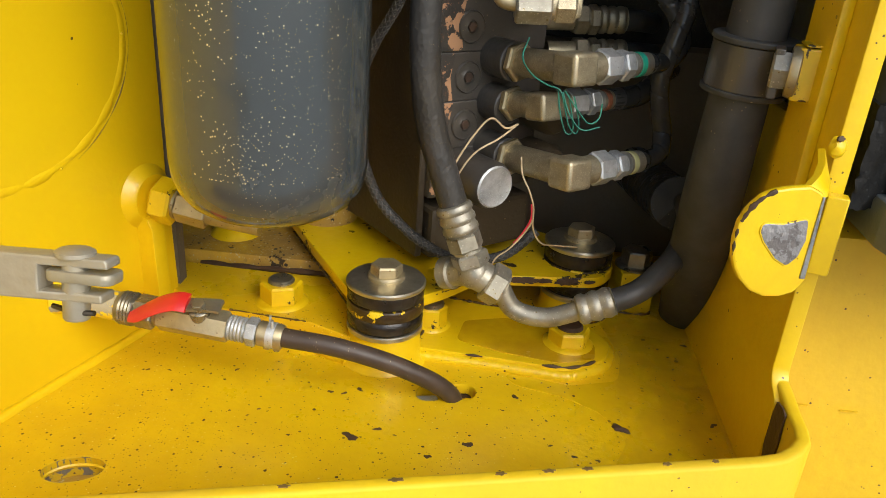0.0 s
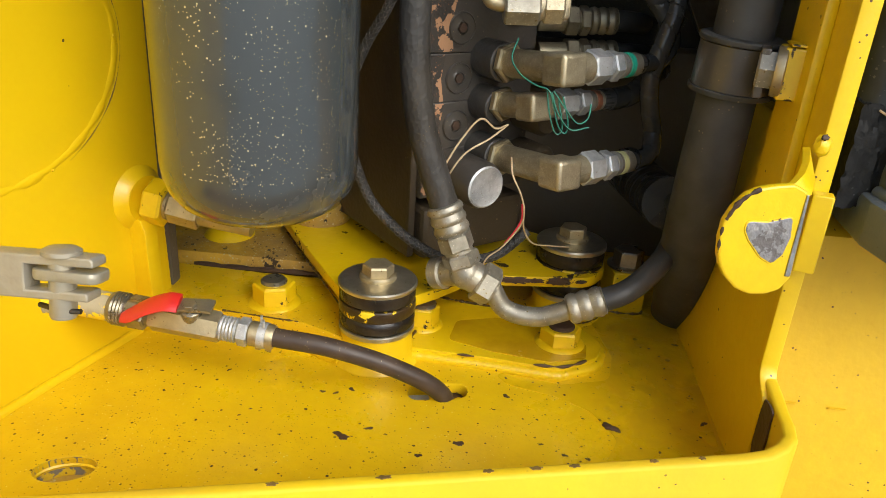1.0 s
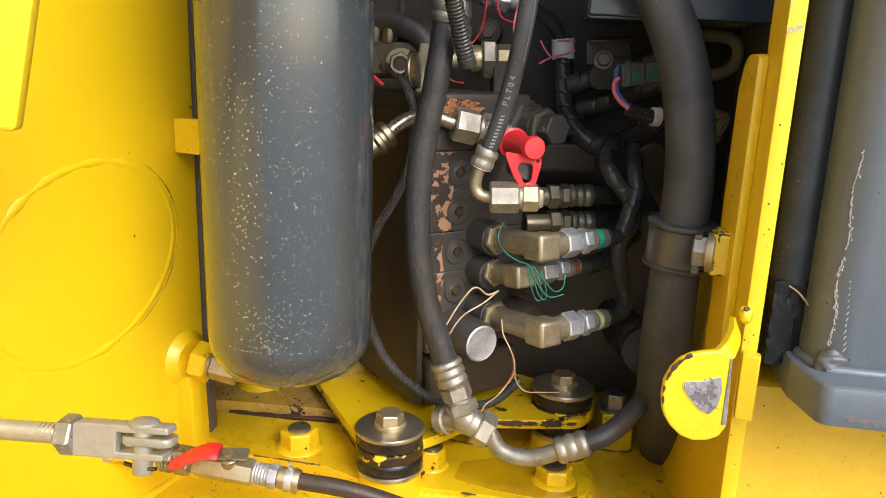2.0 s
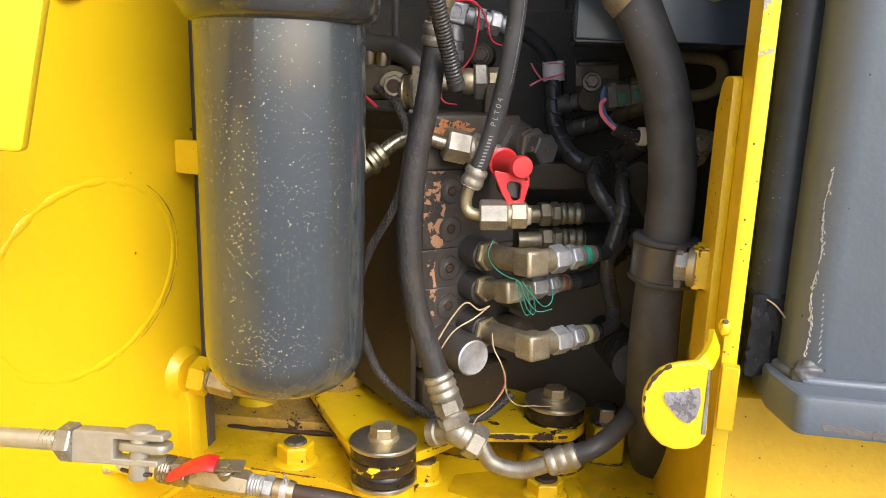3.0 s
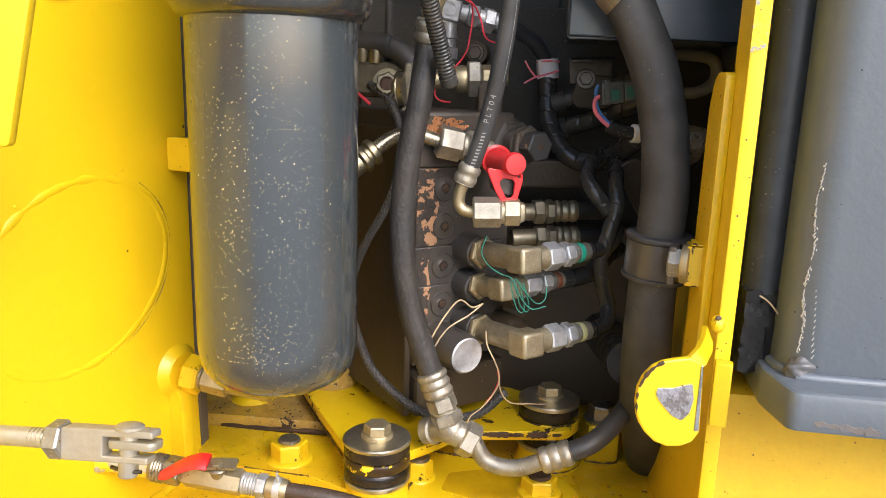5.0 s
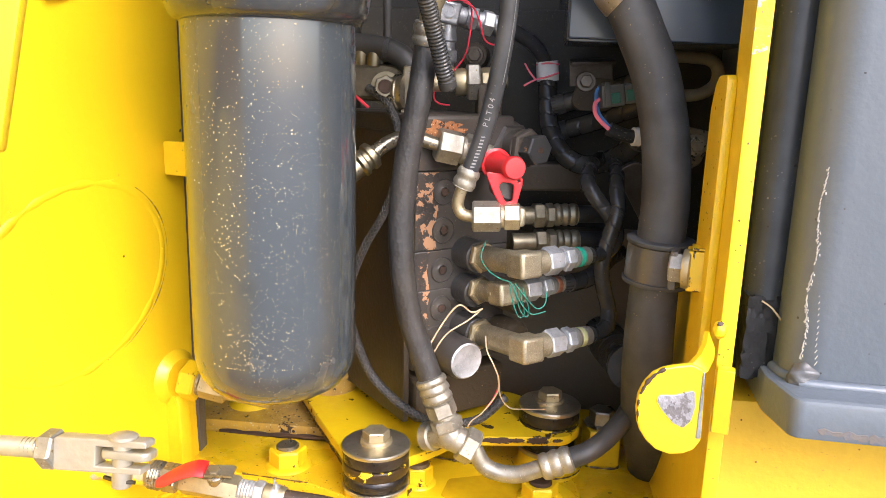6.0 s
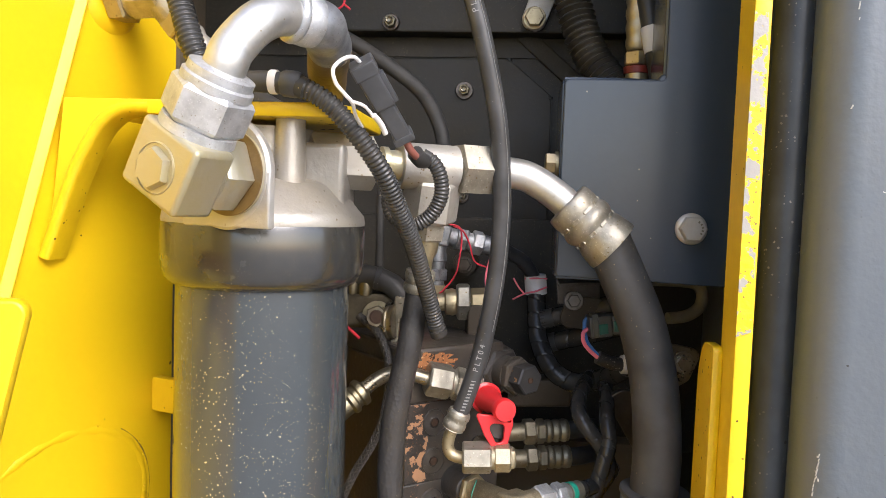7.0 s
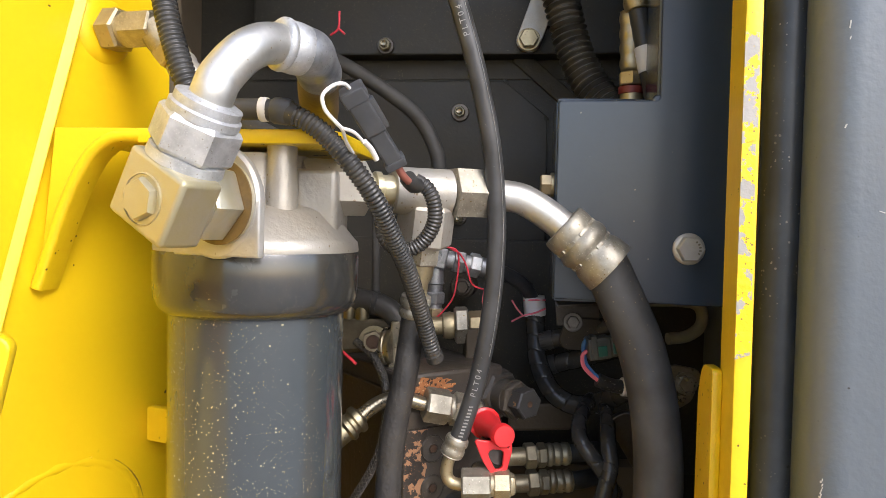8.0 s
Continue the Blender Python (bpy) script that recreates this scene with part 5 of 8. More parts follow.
build_arms()
build_base_plates()
chamfered_nut("stud_nut", -0.1175, 0.5275, 0.0192, 0.0155, 0.0275, steel, "big yellow painted nut on a dark stud", 20)
chamfered_nut("stud_nut", 0.098, 0.529, 0.0082, 0.0125, 0.0265, chip_and_bore_dark, "big yellow painted nut with a rusty stud", 8)
chamfered_nut("stud_nut", -0.0055, 0.536, 0.0082, 0.0155, 0.0215, steel, "small yellow painted nut beside the rubber mount", 5)
build_post()


def build_wall_fitting():
    t = thing("wall_fitting", on_wall(0.510, 0.100, 0.01), "yellow nut and gold fitting screwed into the wall boss", "pipe fitting")
    d = Vector((0.985, -0.05, -0.16))
    p = on_wall(0.510, 0.100, 0.0095)
    bm = bm_new()
    hexa(bm, aim(p, d), 0.0285, 0.0140, both=True, turn=0.3)
    part("nut", bm, yellow_chipped, t)
    bm = bm_new()
    lathe(bm, aim(p, d), [(0.0105, 0.013), (0.0105, 0.016)], 20)
    hexa(bm, aim(p, d), 0.0205, 0.022, 0.016, both=True, turn=0.1)
    lathe(bm, aim(p, d), [(0.0085, 0.037), (0.0080, 0.046), (0.0065, 0.075), (0, 0.075)], 18)
    part("adapter", bm, zinc_gold, t)


def build_drain_valve():
    t = thing("ball_valve", (-0.222, 0.441, 0.055), "brass ball valve with a red lever, screwed to the wall", "valve")
    d = Vector((0.985, -0.01, -0.085)).normalized()
    p = Vector((-0.232, 0.437, 0.0570))
    m = aim(p, d)
    bm = bm_new()
    lathe(bm, m, [(0.0125, 0), (0.0105, 0.004), (0.0092, 0.008), (0.0092, 0.040)], 24)
    part("stub_pipe", bm, paint("peeling_yellow_pipe", (0.80, 0.57, 0.01), 0.4, (0.66, 0.42, 0.01), 0.2, chips=(70.0, 0.50, (0.36, 0.31, 0.20)), peel=0.3), t, "pipe stub with peeling yellow paint")
    bm = bm_new()
    lathe(bm, m, [(0.0095, 0.039), (0.0102, 0.040), *[(0.0102 + 0.0007 * (i % 2), 0.041 + 0.0011 * i) for i in range(9)], (0.0085, 0.051)], 24)
    part("thread", bm, steel, t)
    bm = bm_new()
    hexa(bm, m, 0.0185, 0.012, 0.0505, both=True)
    lathe(bm, m, [(0.0078, 0.062), (0.0078, 0.066)], 20)
    part("end_nut", bm, steel, t)
    bm = bm_new()
    hexa(bm, m, 0.0175, 0.044, 0.0655, 0.12, True, 0.2)
    part("body", bm, zinc_gold, t, "speckled brass valve body")
    bm = bm_new()
    lathe(bm, m, [(0.0080, 0.109), *[(0.0076 + 0.0006 * (i % 2), 0.1095 + 0.0011 * i) for i in range(10)], (0.0066, 0.121)], 24)
    part("nipple_thread", bm, zinc_blue, t)
    bm = bm_new()
    hexa(bm, m, 0.0160, 0.0068, 0.121, both=True)
    part("nipple_nut", bm, zinc_blue, t)
    bm = bm_new()
    lathe(bm, m, [(0.0066, 0.1275), (0.0080, 0.129), (0.0080, 0.142), (0.0074, 0.144)], 24)
    block(bm, m @ pose(0, -0.0088, 0.134), (0.004, 0.003, 0.004), 0.0006)
    block(bm, m @ pose(0.0, -0.0088, 0.1405), (0.004, 0.003, 0.004), 0.0006)
    part("hose_clip", bm, zinc_gold, t)
    # stem and lever
    stem = p + d * 0.092
    bm = bm_new()
    lathe(bm, aim(stem, (0.06, -0.35, 0.95)), [(0.0065, 0.004), (0.0065, 0.0125), (0.005, 0.0135), (0, 0.0135)], 20)
    hexa(bm, aim(stem, (0.06, -0.35, 0.95)), 0.0078, 0.0040, 0.0145)
    part("stem", bm, steel, t)
    bm = bm_new()
    q = stem + Vector((0.001, -0.0048, 0.0128))
    lever = [q + Vector(o) for o in ((0.013, 0.003, -0.0006), (0.010, 0.002, 0.0005), (0.0, 0, 0.001), (-0.012, -0.002, 0.001))]
    rings = []
    for c in smooth_path(lever, 0.003):
        rings.append([bm.verts.new(c + Vector(o)) for o in ((0, -0.0048, -0.0016), (0, 0.0048, 0.0016), (0, 0.0045, 0.0034), (0, -0.0051, 0.0002))])
    ring_faces(bm, rings)
    part("lever_plate", bm, steel, t)
    bm = bm_new()
    grip = [q + Vector(o) for o in ((-0.006, -0.002, 0.0035), (-0.013, -0.0030, 0.0045), (-0.024, -0.004, 0.001), (-0.034, -0.005, -0.0045), (-0.042, -0.006, -0.008))]
    rings = []
    path = smooth_path(grip, 0.003)
    for i, c in enumerate(path):
        w = 0.0072 * min(1.0, 0.35 + 0.65 * math.sin(math.pi * min(1, (len(path) - 1 - i) / 4 + 0.12) / 2)) 
        rings.append([bm.verts.new(c + Vector((0, w * math.cos(a) * 0.9, w * math.cos(a) * 0.42 + 0.0021 * math.sin(a)))) for a in (2 * math.pi * k / 14 for k in range(14))])
    ring_faces(bm, rings)
    part("red_grip", bm, vinyl_red, t, "worn red vinyl grip")
    hose = thing("drain_hose", (0.0, 0.445, 0.0), "brown-black drain hose running into a slot in the floor", "hose")
    bm = bm_new()
    a = p + d * 0.131
    tube(bm, [a, a + d * 0.018, (-0.0560, 0.4370, 0.0408), (-0.0240, 0.4410, 0.0312), (0.0020, 0.4475, 0.0175), (0.0140, 0.4525, 0.0070), (0.0190, 0.4560, -0.0010), (0.0205, 0.4575, -0.0083)], 0.0061, 18)
    part("hose_body", bm, rubber_brown, hose)
    bm = bm_new()
    m = aim(a + d * 0.003, d)
    lathe(bm, m, [(0.0074, 0), (0.0084, 0.0003), (0.0084, 0.0052), (0.0074, 0.0055)], 32)
    for o in (-0.0022, 0.0026):
        block(bm, Matrix.Translation(a + d * (0.0055 + o * 0.6) + UP * 0.0098 + d.cross(UP) * o) @ pose(0, 0, 0, 0, 0, 16), (0.0016, 0.0034, 0.0048), 0.0004)
    part("spring_clip", bm, zinc_blue, hose, "plated spring clip with two ears")
    return a


clevis_steel = paint("pale_plated_clevis", (0.47, 0.44, 0.37), 0.40, (0.30, 0.26, 0.19), 0.35, dust=(0.3, (0.42, 0.33, 0.14), 22.0), peel=0.25, metal=0.5)


def build_linkage():
    t = thing("rod_linkage", (-0.13, 0.27, 0.15), "steel control rod with a forked clevis and pin", "linkage")
    z, y = 0.1655, 0.267
    tilt = pose(0, y, z) @ pose(0, 0, 0, -11) @ pose(0, -y, -z)
    bm = bm_new()
    tube(bm, [(-0.50, y, z - 0.006), (-0.30, y, z - 0.003), (-0.152, y, z)], 0.0049, 18, 0.02)
    part("rod", bm, tube_silver, t, "round silver rod")
    bm = bm_new()
    lathe(bm, aim((-0.160, y, z), (1, 0, 0.02)), [(0.0044 + 0.0005 * (i % 2), 0.0011 * i) for i in range(12)], 18)
    part("thread", bm, steel, t)
    bm = bm_new()
    hexa(bm, aim((-0.1495, y, z), (1, 0, 0.02)), 0.0165, 0.0080, both=True)
    part("locknut", bm, zinc, t)
    bm = bm_new()
    m = basis((-0.1195, y, z), (1, 0, 0.02), (0, 1, 0))
    fork = fillet([(-0.0225, -0.0080), (0.0215, -0.0080), (0.0215, -0.0046), (-0.001, -0.0046), (-0.001, 0.0044), (0.0240, 0.0044), (0.0240, 0.0080), (-0.0225, 0.0080)], [0.002, 0.001, 0.001, 0.0, 0.0, 0.001, 0.002, 0.002])
    plate(bm, tilt @ m @ pose(0, 0, 0, 90), fork, 0.0092, bevel=0.0008)
    part("clevis", bm, clevis_steel, t, "dull forked clevis")
    bm = bm_new()
    plate(bm, tilt @ pose(-0.1085, y, z + 0.0012), fillet([(-0.010, -0.0060), (0.0145, -0.0060), (0.0145, 0.0060), (-0.010, 0.0060)], 0.004), 0.0040)
    part("eye_plate", bm, paint("chipped_link_paint", (0.40, 0.36, 0.26), 0.45, (0.28, 0.25, 0.2), 0.3, chips=(60.0, 0.60, (0.80, 0.57, 0.01)), peel=0.3, metal=0.5), t, "link plate with remains of yellow paint")
    bm = bm_new()
    lathe(bm, tilt @ pose(-0.1095, y, z - 0.0152), [(0.0042, 0), (0.0046, 0.0008), (0.0046, 0.0228), (0.0068, 0.0231), (0.0068, 0.0246), (0.0052, 0.0256), (0, 0.0258)], 28)
    pin = part("pin", bm, clevis_steel, t, "worn clevis pin")
    bm = bm_new()
    tube(bm, [(-0.119, y - 0.001, z - 0.0118), (-0.1095, y - 0.004, z - 0.0116), (-0.1020, y - 0.004, z - 0.0113)], 0.0010, 8)
    part("cotter", bm, steel_dark, pin)


build_wall_fitting()
build_drain_valve()
build_linkage()


def build_latch():
    t = thing("latch_ear", (0.19, 0.40, 0.15), "yellow rounded latch ear with a scraped bare patch", "latch")
    m = basis((0.154, 0.371, 0.0), (1.0, 0.18, 0), UP)
    out = [(-0.0098, 0.155), (-0.0110, 0.1636), (-0.0106, 0.1719), (-0.0078, 0.1789), (-0.0027, 0.1852), (0.0031, 0.1881), (0.0094, 0.1894), (0.0190, 0.1904), (0.0268, 0.1868),
           (0.0278, 0.1732), (0.0284, 0.1605), (0.0290, 0.1440), (0.0250, 0.1375), (0.0185, 0.1350), (0.0101, 0.1348), (0.0023, 0.1379), (-0.0038, 0.1437), (-0.0076, 0.1494)]
    bm = bm_new()
    plate(bm, m @ pose(0, 0, -0.0022), fillet(out, 0.005, 3), 0.0044, bevel=0.0012)
    ear = part("ear", bm, yellow_part, t)
    # the neck, bent back from the ear to the side plate
    bm = bm_new()
    rows = [((0.0095, 0.1885, -0.001), (0.0272, 0.1850, -0.001)), ((0.0200, 0.1905, -0.002), (0.0290, 0.1852, -0.002)), ((0.0270, 0.1935, -0.008), (0.0330, 0.1860, -0.008)), ((0.0335, 0.1965, -0.017), (0.0390, 0.1875, -0.017)), ((0.0400, 0.2000, -0.030), (0.0450, 0.1890, -0.030))]
    rings = []
    for top, low in rows:
        p, q = m @ Vector(top), m @ Vector(low)
        back = Vector((-0.0022, 0.0026, -0.001))
        rings.append([bm.verts.new(v) for v in (p, q, q + back, p + back)])
    ring_faces(bm, rings)
    part("neck", bm, yellow_part, t)
    bm = bm_new()
    shield = fillet([(0.0005, 0.1723), (0.0101, 0.1721), (0.0217, 0.1752), (0.0232, 0.1647), (0.0214, 0.156), (0.0170, 0.1513), (0.0105, 0.1548), (0.0029, 0.1632), (0.0, 0.1682)], 0.002, 3)
    plate(bm, m @ pose(0, 0, 0.0001), shield, 0.0010, bevel=0.0004)
    part("scraped_patch", bm, scraped_rough, ear, "shield-shaped bare steel patch")
    bm = bm_new()
    rim = [m @ Vector((x, z, 0.0001)) for x, z in (*shield, shield[0])]
    tube(bm, rim, 0.0005, 6, smooth=False)
    part("patch_edge", bm, yellow_chipped, ear)
    bm = bm_new()
    edge = [m @ Vector((x, z, -0.0004)) for x, z in ((0.0035, 0.1876), (-0.0020, 0.1842), (-0.0065, 0.1790), (-0.0095, 0.1725))]
    tube(bm, edge, 0.0014, 6, 0.0012, lambda s: 0.75 + 0.35 * math.sin(s * 900) * math.sin(s * 370))
    edge = [m @ Vector((x, z, -0.0004)) for x, z in ((-0.0102, 0.169), (-0.0104, 0.163), (-0.0098, 0.156))]
    tube(bm, edge, 0.0008, 6, 0.0012, lambda s: 0.6 + 0.5 * math.sin(s * 900))
    part("bare_edge", bm, chip_and_bore_dark, ear, "dark chipped edge")
    bm = bm_new()
    plate(bm, m @ pose(0, 0, 0.0002), fillet([(0.0252, 0.1450), (0.0280, 0.1450), (0.0266, 0.1858), (0.0254, 0.1858)], 0.0005), 0.0010, bevel=0.0003)
    part("worn_strip", bm, scraped, ear, "dull grey worn strip")
    bm = bm_new()
    tmp = bmesh.new()
    bmesh.ops.create_icosphere(tmp, subdivisions=3, radius=0.0046)
    rng = random.Random(5)
    for v in tmp.verts:
        v.co *= rng.uniform(0.9, 1.1)
    merge(bm, tmp, pose(0.1955, 0.4120, 0.2000) @ Matrix.Diagonal((0.9, 0.8, 1.2, 1)))
    part("weld", bm, yellow_chipped, t, "lumpy weld")
    bm = bm_new()
    plate(bm, basis((0.1945, 0.4088, 0.2050), (0.95, 0.3, 0.1), (0, 0.35, 0.94)), blob_outline(77, 0.0022, 0.0016, 18), 0.0014, bevel=0.0003)
    part("burnt_tip", bm, chip_and_bore_dark, t, "dark burnt weld tip")


scraped_rough = paint("scratched_bare_steel", (0.48, 0.48, 0.49), 0.38, (0.22, 0.21, 0.21), 0.6, chips=(120.0, 0.56, (0.16, 0.145, 0.14)), peel=1.0, metal=0.35)
build_latch()


# ---- hoses of the lower bay ----
def ferrule(bm, p, d, r, length, ribs=3):
    """A crimped hose ferrule: ribs pressed round a sleeve."""
    prof = [(r * 0.86, 0.0), (r, 0.0012)]
    for i in range(ribs):
        a, b = length * (i + 0.15) / ribs, length * (i + 0.95) / ribs
        prof += [(r * 1.02, a), (r * 1.10, (a * 2 + b) / 3), (r * 1.10, (a + b * 2) / 3), (r * 0.98, b)]
    prof += [(r * 1.05, length), (r * 0.9, length + 0.0008)]
    return lathe(bm, aim(p, d), prof, 28)


def build_pilot_hose():
    t = thing("pilot_hose", (0.037, 0.499, 0.045), "black textured hose with crimped ends and a steel elbow", "hose")
    bm = bm_new()
    pts = [(-0.0020, 0.5055, 0.372), (-0.0068, 0.503, 0.329), (-0.0142, 0.503, 0.288), (-0.0180, 0.503, 0.245), (-0.0170, 0.503, 0.210), (-0.0120, 0.503, 0.174), (-0.0020, 0.503, 0.142), (0.0080, 0.503, 0.115)]
    tube(bm, pts, 0.0096, 36, 0.0009, lambda s: 0.90 + 0.10 * min(1, s / 0.10), skin=lambda s, w: 1.0 + 0.010 * math.sin(2 * math.pi * (s / 0.0034 + 1.2 * abs((8 * w) % 2 - 1))))
    part("hose_body", bm, rubber("textured_hose_rubber", (0.026, 0.0245, 0.023), 0.42, specks=((1500.0, 0.22, 0.06, (0.24, 0.19, 0.09)), (1700.0, 0.26, 0.16, (0.18, 0.135, 0.06), 14.0)), dust=(0.35, (0.06, 0.045, 0.026), 14.0), weave=(330.0, 0.35)), t)
    a, b = Vector((0.0065, 0.503, 0.1185)), Vector((0.0205, 0.5000, 0.0835))
    d = (b - a).normalized()
    bm = bm_new()
    ferrule(bm, a, d, 0.0112, 0.021, 3)
    part("ferrule", bm, zinc, t, "crimped sandy steel ferrule")
    bm = bm_new()
    hexa(bm, aim(a, d), 0.0205, 0.0115, 0.0215, both=True)
    lathe(bm, aim(a, d), [(0.0098, 0.0325), (0.0098, 0.036)], 22)
    hexa(bm, aim(a, d), 0.0222, 0.0095, 0.035, both=True, turn=0.3)
    part("nut", bm, zinc, t)
    c = a + d * 0.050
    bm = bm_new()
    tmp = bmesh.new()
    bmesh.ops.create_icosphere(tmp, subdivisions=3, radius=0.0118)
    merge(bm, tmp, Matrix.Translation(c))
    lathe(bm, aim(a, d), [(0.0105, 0.043), (0.0112, 0.050)], 24)
    e = Vector((0.885, 0.0, -0.46)).normalized()
    lathe(bm, aim(c, e), [(0.0112, 0.0), (0.0105, 0.012)], 24)
    lathe(bm, aim(c, (-0.75, 0.45, -0.3)), [(0.0095, 0), (0.0095, 0.017), (0.0115, 0.018), (0.0115, 0.026), (0, 0.026)], 22)
    part("tee", bm, zinc, t)
    bm = bm_new()
    hexa(bm, aim(c, e), 0.0250, 0.0125, 0.0095, both=True, turn=0.2)
    lathe(bm, aim(c, e), [(0.0125, 0.021), (0.0120, 0.0225), (0, 0.0225)], 26)
    part("swivel_nut", bm, zinc, t)
    bm = bm_new()
    q = c + e * 0.021
    bend = [q, (0.0520, 0.4985, 0.0492), (0.0640, 0.498, 0.0445), (0.0780, 0.4965, 0.0450), (0.0900, 0.4955, 0.0500), (0.0990, 0.4948, 0.0548)]
    tube(bm, bend, 0.0068, 22, 0.003)
    part("bent_tube", bm, zinc, t, "bent dull steel tube")
    g = Vector((0.0960, 0.495, 0.0532))
    h = (Vector((0.122, 0.4965, 0.0640)) - g).normalized()
    bm = bm_new()
    ferrule(bm, g, h, 0.0096, 0.0250, 3)
    part("ferrule", bm, zinc, t)
    bm = bm_new()
    tube(bm, [g + h * 0.024, (0.1330, 0.500, 0.0682), (0.1480, 0.512, 0.0760), (0.165, 0.535, 0.088), (0.178, 0.58, 0.10), (0.18, 0.64, 0.10)], 0.0080, 20)
    part("hose_tail", bm, rubber_hose, t)


def build_return_hose():
    t = thing("return_hose", (0.178, 0.52, 0.0), "thick matt black hose with a large crimped steel end", "hose")
    d = Vector((0.757, 0.0, -0.653)).normalized()
    a = Vector((0.1032, 0.5155, 0.4360))
    bm = bm_new()
    pts = [a + d * 0.040, (0.1465, 0.5125, 0.3820), (0.1590, 0.508, 0.352), (0.1680, 0.501, 0.312), (0.1710, 0.4935, 0.270), (0.1695, 0.490, 0.235), (0.1680, 0.4905, 0.195), (0.1705, 0.504, 0.145), (0.1780, 0.532, 0.095), (0.1890, 0.568, 0.047), (0.1995, 0.604, 0.008), (0.2020, 0.613, -0.004)]
    tube(bm, pts, 0.0166, 32, 0.006, lambda s: 1.0 + 0.26 * max(0.0, min(1.0, (s - 0.20) / 0.18)))
    part("hose_body", bm, rubber_big, t)
    bm = bm_new()
    lathe(bm, aim(a, d), [(0.013, -0.001), (0.0172, -0.0005), (0.0182, 0.001), (0.0186, 0.004), (0.0186, 0.0085), (0.0180, 0.0108), (0.0177, 0.0125), (0.0184, 0.0142), (0.0196, 0.0165), (0.0201, 0.0195), (0.0196, 0.0225), (0.0182, 0.0250), (0.0177, 0.0270), (0.0182, 0.0290), (0.0194, 0.0315), (0.0202, 0.0350), (0.0207, 0.0400), (0.0211, 0.0435), (0.0208, 0.0448), (0.0165, 0.0448)], 40)
    fer = part("ferrule", bm, zinc, t, "large crimped ferrule with dimples")
    x, y, z = aim(a, d).to_3x3().transposed()
    for ring in (0.0122, 0.0268):
        for k in range(10):
            w = 2 * math.pi * k / 10 + ring * 80
            c = a + d * ring + (x * math.cos(w) + y * math.sin(w)) * 0.0178
            bm = bm_new()
            block(bm, basis(c, d, x * -math.sin(w) + y * math.cos(w)), (0.0026, 0.0060, 0.0016), 0.0005)
            part("crimp_mark", bm, zinc, fer)
    # lower sleeve collar at the side clamp
    c = thing("hose_clamp", (0.170, 0.490, 0.207), "black steel hose clamp bolted to a yellow bracket", "clamp")
    bm = bm_new()
    m = pose(0.1690, 0.4900, 0.2085, 3, 2) @ Matrix.Diagonal((1, 1, 0.90, 1))
    lathe(bm, m, [(0.0195, 0.0034), (0.0222, 0.0034), (0.0228, 0.0040), (0.0228, 0.0310), (0.0222, 0.0316), (0.0195, 0.0316)], 48)
    part("band", bm, valve_black, c, "black steel band")
    for h in (0.0, 0.0320):
        bm = bm_new()
        lathe(bm, m, [(0.0166, h), (0.0236, h), (0.0240, h + 0.0006), (0.0240, h + 0.0030), (0.0234, h + 0.0036), (0.0166, h + 0.0036)], 40)
        part("flange", bm, rubber_big, c, "rubber liner flange")
    bm = bm_new()
    lathe(bm, m, [(0.0166, 0.001), (0.0212, 0.001), (0.0212, 0.0345), (0.0166, 0.0345)], 36)
    part("liner", bm, rubber_hose, c)
    n = Vector((0.95, -0.30, 0.0)).normalized()
    side = Vector((0.30, 0.95, 0))
    p = Vector((0.1760, 0.4605, 0.2260))
    bm = bm_new()
    block(bm, basis(p + n * -0.001, side, UP), (0.020, 0.026, 0.005), 0.001)
    block(bm, basis((0.1865, 0.468, 0.226), side, UP), (0.022, 0.026, 0.004), 0.001)
    part("ear", bm, valve_black, c)
    bm = bm_new()
    hexa(bm, aim((0.1790, 0.4545, 0.2275), -n), 0.0185, 0.0105, -0.002, turn=0.15)
    part("bolt", bm, zinc, c, "bright hexagon bolt")
    bm = bm_new()
    lathe(bm, aim((0.1800, 0.4542, 0.2275), n), [(0.0128, -0.001), (0.0132, 0.0), (0.0132, 0.0035), (0.0120, 0.0042), (0, 0.0042)], 30)
    part("washer", bm, zinc_gold, c)
    bm = bm_new()
    block(bm, pose(0.1950, 0.4555, 0.2270, 0, 0, -10), (0.0260, 0.020, 0.0270), 0.0012)
    block(bm, pose(0.1925, 0.4555, 0.2418, 0, 0, -10), (0.016, 0.018, 0.0012), 0.0003)
    part("bracket", bm, yellow_chipped, c, "yellow bracket block")


build_pilot_hose()
build_return_hose()


